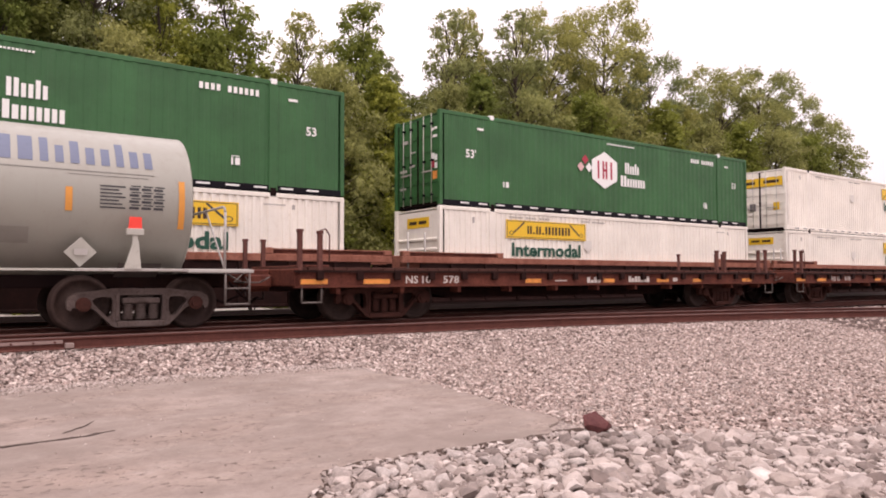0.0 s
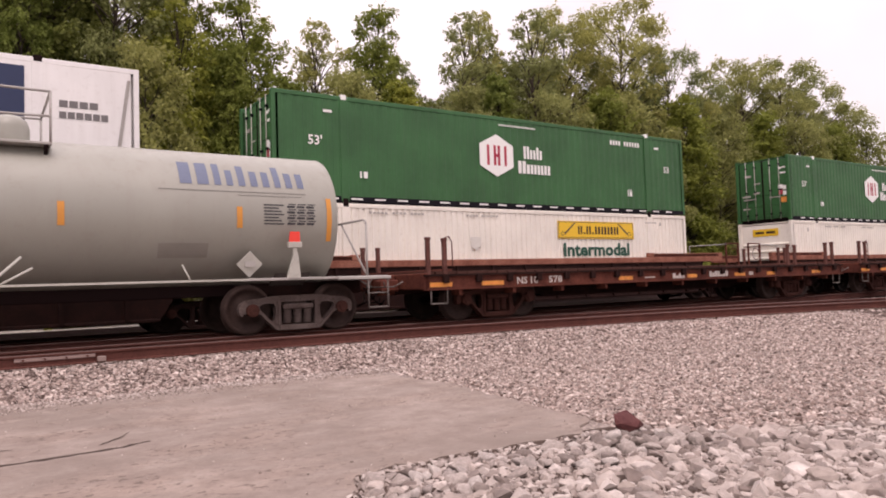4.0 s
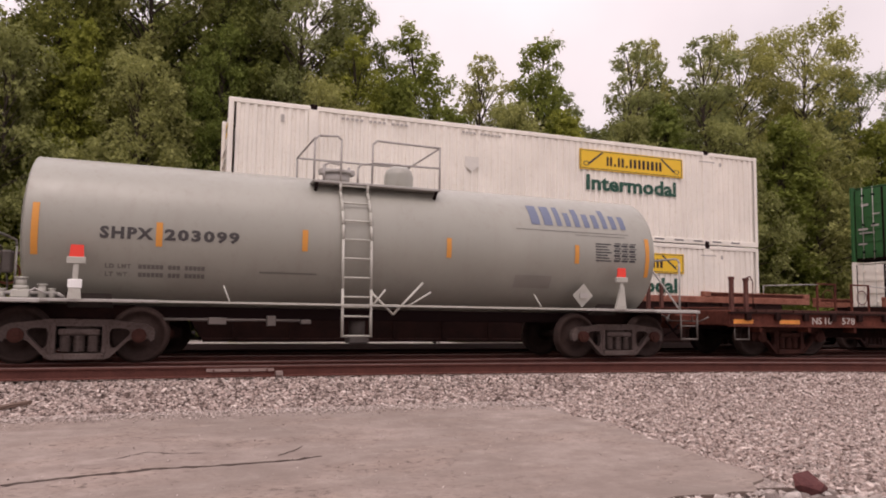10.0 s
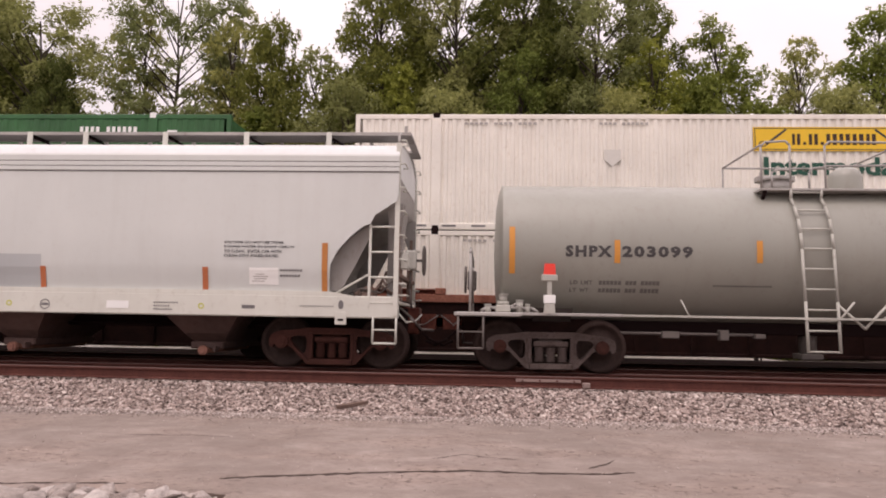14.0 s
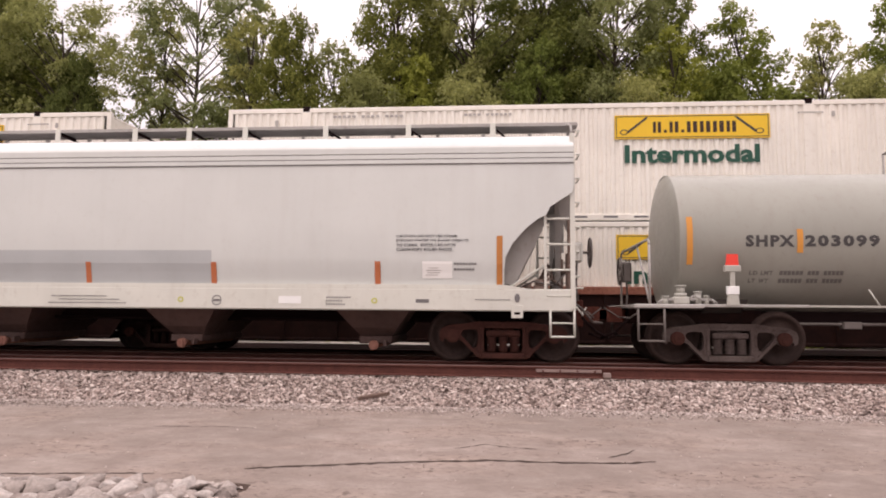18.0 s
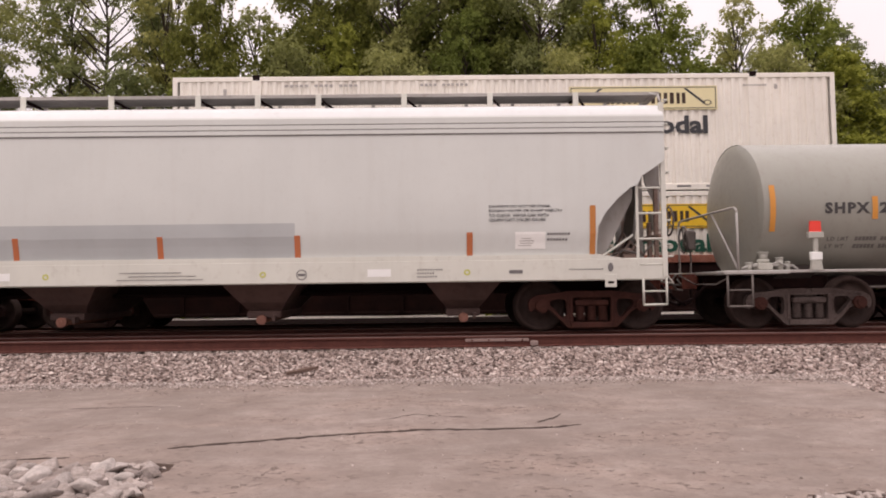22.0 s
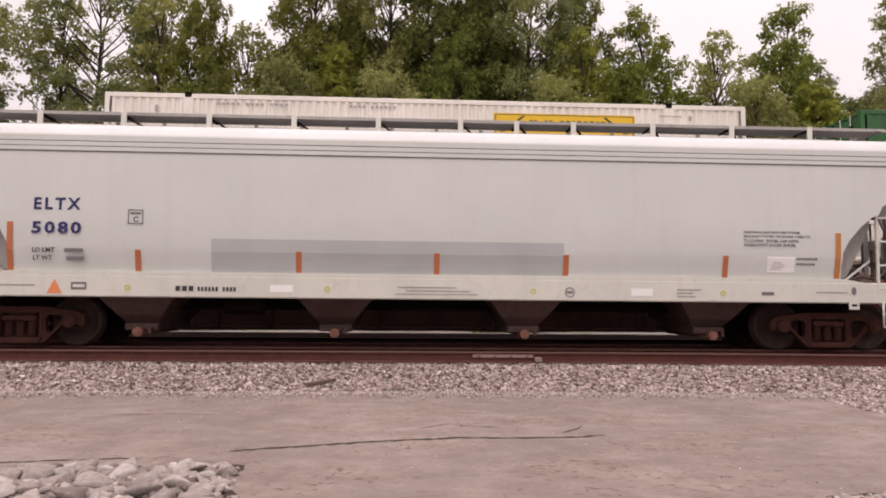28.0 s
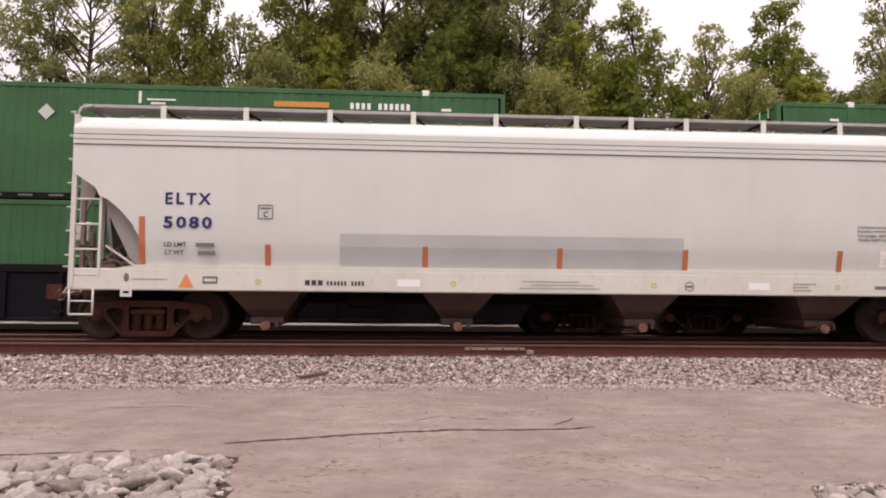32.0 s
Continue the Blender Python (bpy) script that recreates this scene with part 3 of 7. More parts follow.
# Added bank: closes the gap so the view beneath the cars stays dark.
strip("earth_bank", 13, 160, [(lambda x: 22.45, 0.3), (lambda x: 23.0, 0.74), (lambda x: 24.2, 0.78), (lambda x: 27.0, 0.12)], OILYSHADE, "low dark bank added beyond the rails to close the bright gap")
strip("access_road", -120, 9, [(lambda x: 22.95, 0.165), (lambda x: 25.0, 0.19), (lambda x: 29.6, 0.20), (lambda x: 30.4, 0.13)], LIMESTONE, "pale crushed limestone track beyond the rails")

near_track = thing("railway_track", "rusty railway track under the standing freight cars", "track", kind="structure")
for y in (NEAR_Y - 0.753, NEAR_Y + 0.753):
    rail_line(near_track, [(-160, y, NEAR_Z), (220, y, NEAR_Z)])
far_track = thing("railway_track", "second railway track carrying the container train", "track", kind="structure")
for y in (FAR_Y - 0.753, FAR_Y + 0.753):
    rail_line(far_track, [(-160, y, FAR_Z), (220, y, FAR_Z)])
siding = thing("turnout_track", "rusty turnout rail curving away over pale ballast", "track", kind="structure")
rail_line(siding, [(x, siding_y(x), NEAR_Z) for x in [-80, -40] + list(range(-20, 41))])
rail_line(siding, [(x, siding_y(x) + 1.5, NEAR_Z) for x in range(6, 41)])
bar = part("joint_bar", Shape().box(-1.06, siding_y(-1) - 0.03, NEAR_Z - 0.10, 0.0, siding_y(-1) - 0.012, NEAR_Z - 0.045, 0.006), plain("joint_steel", (0.30, 0.21, 0.19), 0.6, 0.2, 0.15), siding, "pale worn joint bar")
for i in range(4):
    part("bolt", Shape().cyl((-0.95 + i * 0.28, siding_y(-1) - 0.055, NEAR_Z - 0.075), (-0.95 + i * 0.28, siding_y(-1) - 0.03, NEAR_Z - 0.075), 0.017, 6), RAIL, bar)
part("rail_anchor", Shape().box(0.02, siding_y(0) - 0.12, NEAR_Z - 0.17, 0.14, siding_y(0) - 0.02, NEAR_Z - 0.09, 0.01), plain("anchor_steel", (0.26, 0.19, 0.17), 0.7), siding)
tie_shape = Shape()
for i in range(-60, 110):
    x = i * 0.53
    tie_shape.box(x, NEAR_Y - 1.25, NEAR_Z - 0.36, x + 0.22, NEAR_Y + 1.25, NEAR_Z - 0.182)
    tie_shape.box(x + 0.1, FAR_Y - 1.25, FAR_Z - 0.36, x + 0.32, FAR_Y + 1.25, FAR_Z - 0.182)
tagged(part("ties", tie_shape, TIEWOOD, near_track, "dark creosoted timber ties"), kind="stuff")

# the concrete apron
APRON = [(-30, 9.0), (-14, 10.2), (-8.4, 10.35), (-4.0, 10.98), (0.7, 11.05), (2.6, 10.9), (3.45, 10.4), (3.7, 8.8), (3.45, 7.2), (3.3, 5.85), (2.8, 5.42), (1.05, 5.55), (0.72, 5.5), (0.1, 4.6), (-0.2, 3.0), (-0.2, -9),
         (-3.2, -9), (-3.1, 3.5), (-3.25, 5.04), (-3.55, 6.5), (-5.6, 6.45), (-9, 6.3), (-30, 5.5)]


def rough_outline(pts, step=0.16, amp=0.05, seed=3):
    rnd = random.Random(seed)
    out = []
    for a, b in zip(pts, pts[1:] + pts[:1]):
        n = max(1, int(math.dist(a, b) / step)) if abs(a[0]) < 12 and abs(b[0]) < 15 else 1
        for i in range(n):
            t = i / n
            out.append((a[0] + (b[0] - a[0]) * t + rnd.uniform(-amp, amp), a[1] + (b[1] - a[1]) * t + rnd.uniform(-amp, amp)))
    return out


apron = tagged(new("concrete_apron", Shape().prism(rough_outline(APRON), "z", -0.12, 0.022).mesh("concrete_apron", CONCRETE)),
               "worn tan concrete drive, dusty and cracked, beside the ballast", "pavement", kind="structure")


def crack(name, pts, width, z=0.026):
    rnd = random.Random(len(pts) * 7 + int(width * 1000))
    fine = []
    for a, b in zip(pts, pts[1:]):
        n = max(2, int(math.dist(a, b) / 0.06))
        for i in range(n):
            t = i / n
            fine.append((a[0] + (b[0] - a[0]) * t, a[1] + (b[1] - a[1]) * t + rnd.uniform(-0.02, 0.02)))
    fine.append(pts[-1])
    vs, n = [], len(fine)
    for i, p in enumerate(fine):
        w = width * rnd.uniform(0.2, 1.0) * (0.3 if i in (0, n - 1) else 1)
        vs += [(p[0], p[1] - w, z), (p[0], p[1] + w, z)]
    me = bpy.data.meshes.new(name)
    me.from_pydata(vs, [], [(2 * i, 2 * i + 2, 2 * i + 3, 2 * i + 1) for i in range(n - 1)])
    me.materials.append(CRACK)
    ob = new(name, me)
    ob.parent = apron
    return ob


crack("crack", [(-3.75, 7.02), (-3.2, 7.2), (-2.5, 7.43), (-1.63, 7.62), (-1.07, 7.59), (-0.5, 7.63), (-0.22, 7.74)], 0.042)
crack("crack", [(-0.62, 7.88), (-0.45, 8.05), (-0.30, 8.30)], 0.028)
crack("crack", [(-2.1, 8.1), (-1.75, 8.4), (-1.55, 8.28), (-1.25, 8.2)], 0.014)
crack("crack", [(-0.35, 8.4), (-0.3, 9.2), (-0.5, 10.2)], 0.010)
crack("crack", [(-5.6, 9.0), (-4.8, 9.08), (-4.4, 9.05)], 0.012)
crack("crack", [(-4.4, 6.75), (-5.5, 6.6), (-7.5, 6.5)], 0.02)


# loose stones
def stone_shapes(level, count, seed):
    """Angular broken stones, all with the same number of faces: hulls of scattered points."""
    rng = np.random.default_rng(seed)
    want = {1: 8, 2: 14}[level]
    out, faces = [], []
    while len(out) < count:
        d = rng.normal(size=(want, 3))
        d /= (np.abs(d) ** 4.5).sum(axis=1)[:, None] ** (1 / 4.5)
        p = d * rng.uniform(0.88, 1.04, (want, 1)) * np.array([rng.uniform(1.0, 1.35), rng.uniform(0.78, 1.0), rng.uniform(0.55, 0.8)])
        bm = bmesh.new()
        for q in p:
            bm.verts.new(q)
        bmesh.ops.convex_hull(bm, input=bm.verts)
        bm.verts.index_update()
        f = [[v.index for v in t.verts] for t in bm.faces if len(t.verts) == 3]
        ok = len(f) == 2 * want - 4
        v = np.array([q.co[:] for q in bm.verts])
        bm.free()
        if ok and len(v) == want:
            out.append(v)
            faces.append(np.array(f))
    return out, faces


def turns(rng, n, tilt=0.45):
    """Turns of stones that lie on their flat sides: any heading, a modest tilt."""
    h, a, t = rng.uniform(0, 6.2832, n), rng.uniform(0, 6.2832, n), rng.normal(0, tilt, n)
    q = np.stack([np.cos(t / 2), np.cos(a) * np.sin(t / 2), np.sin(a) * np.sin(t / 2), np.zeros(n)], 1)
    z = np.stack([np.cos(h / 2), np.zeros(n), np.zeros(n), np.sin(h / 2)], 1)
    w, x, y, k = (q[:, 0] * z[:, 0], q[:, 1] * z[:, 0] + q[:, 2] * z[:, 3], q[:, 2] * z[:, 0] - q[:, 1] * z[:, 3], q[:, 0] * z[:, 3])
    return np.stack([np.stack([1 - 2 * (y * y + k * k), 2 * (x * y - k * w), 2 * (x * k + y * w)], 1),
                     np.stack([2 * (x * y + k * w), 1 - 2 * (x * x + k * k), 2 * (y * k - x * w)], 1),
                     np.stack([2 * (x * k - y * w), 2 * (y * k + x * w), 1 - 2 * (x * x + y * y)], 1)], 1)


def scatter(name, places, sizes, level, material, label, seed, parent=None, category="stones"):
    """One object of many stones at the given places."""
    rng = np.random.default_rng(seed)
    shapes, f = stone_shapes(level, 12, seed)
    n, k = len(places), len(shapes[0])
    pick = rng.integers(0, 12, n)
    base = np.stack(shapes)[pick] * sizes[:, None, None]
    fpick = np.stack(f)[pick]
    pts = np.einsum("nij,nkj->nki", turns(rng, n), base) + places[:, None, :]
    faces = (fpick + (np.arange(n) * k)[:, None, None]).reshape(-1)
    me = bpy.data.meshes.new(name)
    me.vertices.add(n * k)
    me.vertices.foreach_set("co", pts.reshape(-1).astype(np.float32))
    me.loops.add(len(faces))
    me.loops.foreach_set("vertex_index", faces.astype(np.int32))
    me.polygons.add(len(faces) // 3)
    me.polygons.foreach_set("loop_start", np.arange(0, len(faces), 3, dtype=np.int32))
    me.polygons.foreach_set("loop_total", np.full(len(faces) // 3, 3, dtype=np.int32))
    me.update(calc_edges=True)
    me.shade_flat()
    me.materials.append(material)
    ob = new(name, me)
    if parent is not None:
        ob.parent = parent
        return tagged(ob, label, kind="stuff")
    return tagged(ob, label, category, kind="stuff")


def siding_line(x):
    return np.where(x < 0, 12.95, np.where(x < 20, 12.95 - 0.0085 * x * x, 9.55 - 0.34 * (x - 20)))


def ballast_height(x, y):
    e = siding_line(x)
    return np.interp(y - e, [-1.95, -1.2, -0.35, 0.5], [0.0, 0.09, 0.25, 0.26])


def build_stones():
    rng = np.random.default_rng(11)
    n = 47000
    x = rng.uniform(-11, 17, n)
    y = siding_line(x) + rng.uniform(-2.05, -0.08, n)
    keep = (rng.random(n) < np.clip((y - siding_line(x) + 2.3) / 0.5, 0.15, 1))
    x, y = x[keep], y[keep]
    s = rng.uniform(0.016, 0.041, len(x))
    scatter("ballast", np.stack([x, y, ballast_height(x, y) + s * rng.uniform(0.0, 0.6, len(x))], 1), s, 1, BALLAST, "pale grey crushed ballast stones along the rail", 5, None, "ballast")
    n = 9000
    x = rng.uniform(-11, 17, n)
    y = rng.uniform(0, 1, n) * (13.85 - siding_line(x) - 0.1) + siding_line(x) + 0.08
    s = rng.uniform(0.022, 0.04, n)
    scatter("ballast", np.stack([x, y, ballast_height(x, y) + s * 0.3], 1), s, 1, BALLAST, "crushed ballast stones between the rails", 6, None, "ballast")
    n = 64000
    x = 3.2 + 16 * rng.random(n) ** 1.25
    y = rng.uniform(2.6, 11.6, n)
    shore = np.interp(x, [3.2, 3.6, 4.2, 5.0, 5.6, 8, 12], [5.25, 4.95, 4.5, 4.1, 3.9, 3.3, 2.7])
    keep = (y < siding_line(x) - 1.7) & (y > shore - 0.15) & ~((x < 3.75) & (y < 10.6) & (y > 5.5) & (x < 3.3 + 0.1 * (y - 5.8)))
    x, y, shore = x[keep], y[keep], shore[keep]
    s = rng.uniform(0.012, 0.034, len(x)) * (1.0 + 0.7 * np.exp(-np.abs(y - shore) / 0.5) * rng.random(len(x)))
    scatter("gravel", np.stack([x, y, s * rng.uniform(0.1, 0.6, len(x))], 1), s, 1, BALLAST, "loose pale grey gravel spread over the yard", 7, None, "gravel")
    n = 7000
    x = rng.uniform(12, 46, n)
    y = siding_line(x) + 0.1 + rng.random(n) * np.maximum(13.45 - siding_line(x) - 0.1, 0.0)
    s = rng.uniform(0.03, 0.06, n)
    scatter("gravel", np.stack([x, y, 0.262 + s * 0.3], 1), s, 1, BALLAST, "pale gravel between the diverging rails", 12, None, "gravel")
    n = 9000
    x = 16 + 30 * rng.random(n)
    y = siding_line(x) + rng.uniform(-7, -0.1, n)
    s = rng.uniform(0.03, 0.06, n)
    scatter("gravel", np.stack([x, y, ballast_height(x, y) + s * 0.3], 1), s, 1, BALLAST, "pale gravel farther along the curving rail", 8, None, "gravel")
    n = 500
    x = rng.uniform(-7, 3.2, n)
    y = rng.uniform(4.8, 10.8, n)
    keep = (x > -3.2) | (y > 6.6)
    x, y = x[keep], y[keep]
    s = rng.uniform(0.005, 0.012, len(x))
    scatter("grit", np.stack([x, y, 0.024 + s * 0.3], 1), s, 1, GRIT, "fine grit strewn over the concrete", 19, None, "gravel")
    n = 7500
    x = rng.uniform(-9, 4, n)
    y = siding_line(x) - 1.85 - np.abs(rng.normal(0, 0.26, n))
    s = rng.uniform(0.008, 0.022, n)
    scatter("grit", np.stack([x, y, 0.024 + s * 0.3], 1), s, 1, GRIT, "scattered grit on the edge of the concrete", 9, None, "gravel")


build_stones()


def build_riprap():
    rng = np.random.default_rng(21)

    def edge_r(x):
        return np.interp(x, [0.1, 0.72, 1.05, 2.8, 3.3, 3.6, 4.2, 5.0, 5.6, 8, 12], [4.5, 5.32, 5.38, 5.22, 5.2, 4.85, 4.4, 4.0, 3.8, 3.2, 2.6])
    pts = []
    for _ in range(26000):
        x = rng.uniform(-0.1, 11)
        y = rng.uniform(2.6, 7)
        size = (0.030 + 0.058 * rng.random() ** 1.6) * (1.0 if x < 4.0 else 0.85)
        if x < 0.72 and y < 4.6 + (x - 0.1) * 1.4 and x < -0.12 + 0.2 * (y - 3.5):
            continue
        if y < edge_r(x) - size * 0.6:
            pts.append((x, y, size))
    for _ in range(26000):
        x = rng.uniform(-10.5, -3.2)
        y = rng.uniform(2.8, 6.6)
        size = 0.045 + 0.07 * rng.random() ** 1.5
        if y < 6.47 - 0.03 * (-3.5 - x) - size * 0.6 and x < -3.36 - 0.12 * (y - 5.0) - size * 0.6:
            pts.append((x, y, size))
    chosen, grid = [], {}
    for x, y, s in pts:
        cell = (int(x / 0.3), int(y / 0.3))
        if all(math.hypot(x - a, y - b) > (0.56 if x < 0 else 0.62) * (s + c) for i in (-1, 0, 1) for j in (-1, 0, 1) for a, b, c in grid.get((cell[0] + i, cell[1] + j), ())):
            grid.setdefault(cell, []).append((x, y, s))
            chosen.append((x, y, s))
    single = [p for p in chosen if 4.55 < p[1] and (-5.6 < p[0] < -3.2 or 0.2 < p[0] < 3.4)]
    single = sorted(single, key=lambda p: -p[2])[:290]
    taken = set(single)
    rest = np.array([p for p in chosen if p not in taken])
    heap = thing("stone_heap", "strip of large pale grey broken stones beside the drive", "stones")
    shapes, f = stone_shapes(2, 10, 31)
    meshes = []
    for p, fp in zip(shapes, f):
        me = bpy.data.meshes.new("stone")
        bm = bmesh.new()
        corners = [bm.verts.new(q) for q in (p * np.array([1.0, 1.0, 0.82])).tolist()]
        for t in fp.tolist():
            bm.faces.new([corners[k] for k in t])
        bmesh.ops.dissolve_limit(bm, angle_limit=0.22, verts=bm.verts, edges=bm.edges)
        bmesh.ops.bevel(bm, geom=bm.edges[:], offset=0.13, segments=1, affect="EDGES", clamp_overlap=True)
        bm.to_mesh(me)
        bm.free()
        me.shade_smooth()
        me.materials.append(RIPROCK)
        meshes.append(me)
    rnd = random.Random(5)
    for x, y, s in single:
        ob = new("stone", rnd.choice(meshes))
        ob.parent = heap
        ob.matrix_basis = Matrix.LocRotScale((x, y, s * 0.36 + rnd.uniform(0, 0.02)), Euler((rnd.uniform(-0.4, 0.4), rnd.uniform(-0.4, 0.4), rnd.uniform(0, 6.28))), (s, s, s))
    scatter("stone_rest", np.stack([rest[:, 0], rest[:, 1], rest[:, 2] * 0.4], 1), rest[:, 2], 2, RIPRAP, "more pale broken stones in the strip", 33, heap)
    lo = np.stack([rng.uniform(0.0, 8, 9000), rng.uniform(2.6, 5.9, 9000), np.full(9000, 0.02)], 1)
    lo = lo[(lo[:, 1] < edge_r(lo[:, 0]) + 0.16) & (lo[:, 0] > -0.1 + 0.19 * (lo[:, 1] - 3.5))]
    l2 = np.stack([rng.uniform(-10.5, -3.1, 7000), rng.uniform(2.8, 6.45, 7000), np.full(7000, 0.02)], 1)
    both = np.concatenate([lo, l2[l2[:, 0] < -3.27 - 0.17 * (l2[:, 1] - 5)]])
    scatter("stone_rubble", both, rng.uniform(0.012, 0.038, len(both)), 1, RIPRAP, "small stone chips between the large stones", 35, heap)
    bed = Shape().prism([(-0.3, 2.5), (11, 2.5), (11, 2.8), (8, 3.3), (5.6, 3.95), (4.3, 4.5), (3.5, 5.4), (2.8, 5.55), (1.05, 5.68), (0.6, 5.62), (-0.05, 4.65)], "z", -0.05, 0.016)
    bed.prism([(-10.5, 2.8), (-3.0, 2.8), (-3.12, 5.04), (-3.42, 6.62), (-10.5, 6.5)], "z", -0.05, 0.016)
    part("soil_bed", bed, GAPSOIL, heap, "dirt under the stones, darkened as shade in the gaps")
    # the dark lump and the splinter of wood
    v, ff = stone_shapes(2, 1, 77)
    me = bpy.data.meshes.new("dark_rock")
    me.from_pydata([tuple(q) for q in (v[0] * 0.125).tolist()], [], [tuple(t) for t in ff[0].tolist()])
    me.materials.append(DARKROCK)
    rock = tagged(new("dark_rock", me), "dark reddish-brown lump of rock on the pale gravel", "rock")
    rock.matrix_basis = pose(3.12, 5.2, 0.10, 10, 0, 20)
    sh = Shape().prism([(-0.24, -0.035), (-0.1, -0.05), (0.2, -0.02), (0.26, 0.0), (0.1, 0.035), (-0.2, 0.03)], "z", 0.0, 0.045)
    wood = tagged(new("wood_scrap", sh.mesh("wood_scrap", plain("old_wood", (0.16, 0.11, 0.09), 0.9, 0, 0.3))), "weathered brown splinter of wood lying on the ballast", "wood scrap")
    wood.matrix_basis = pose(-3.5, 11.5, 0.10, 8, -6, 30)


build_riprap()


# ---- the container train on the far track ----
CL, CW, CH = 8.075, 1.30, 2.885
MOVERS = []


def corrugated(x0, x1, z0, z1, y, depth, pitch=0.28):
    """A folded side sheet: trapezoid waves along x."""
    sh = Shape()
    prof, x = [], x0
    while x < x1 - 1e-6:
        for dx, d in ((0.0, 0.0), (0.36, 0.0), (0.5, depth), (0.86, depth)):
            if x + dx * pitch < x1:
                prof.append((x + dx * pitch, y + d))
        x += pitch
    prof.append((x1, y))
    vs = [(px, py, z0) for px, py in prof] + [(px, py, z1) for px, py in prof]
    n = len(prof)
    return sh.add(vs, [(i, i + 1, n + i + 1, n + i) for i in range(n - 1)])


def flat_bars(parent, name, mat, y, bars, label=""):
    """Unreadable or trade lettering as plain bars: (x0, z0, x1, z1)."""
    sh = Shape()
    for x0, z0, x1, z1 in bars:
        sh.box(x0, y - 0.006, z0, x1, y, z1)
    return tagged(part(name, sh, mat, parent, label), kind="stuff")


def text_bars(x0, z0, x1, z1, heights, fill=0.84):
    """Letter-wide bars between x0 and x1; heights as fractions."""
    n = len(heights)
    w = (x1 - x0) / n
    return [(x0 + i * w, z0, x0 + (i + fill) * w, z0 + (z1 - z0) * h) for i, h in enumerate(heights) if h > 0]


def trade_marks(x, z, strokes, s=1.0):
    """Upright bars in place of a trade name: (height, width) each, with a small space after it."""
    out = []
    for h, w in strokes:
        out.append((x, z, x + w * s, z + h * s))
        x += (w + 0.045) * s
    return out


def disc(sh, cx, cz, rx, rz, y, t=0.006, seg=28, inner=0.0):
    a = [2 * math.pi * i / seg for i in range(seg)]
    if inner <= 0:
        return sh.prism([(cx + rx * math.cos(t0), cz + rz * math.sin(t0)) for t0 in a], "y", y - t, y)
    vs = [(cx + rx * k * math.cos(t0), y - t, cz + rz * k * math.sin(t0)) for k in (1.0, inner) for t0 in a]
    return sh.add(vs, [(i, (i + 1) % seg, seg + (i + 1) % seg, seg + i) for i in range(seg)])


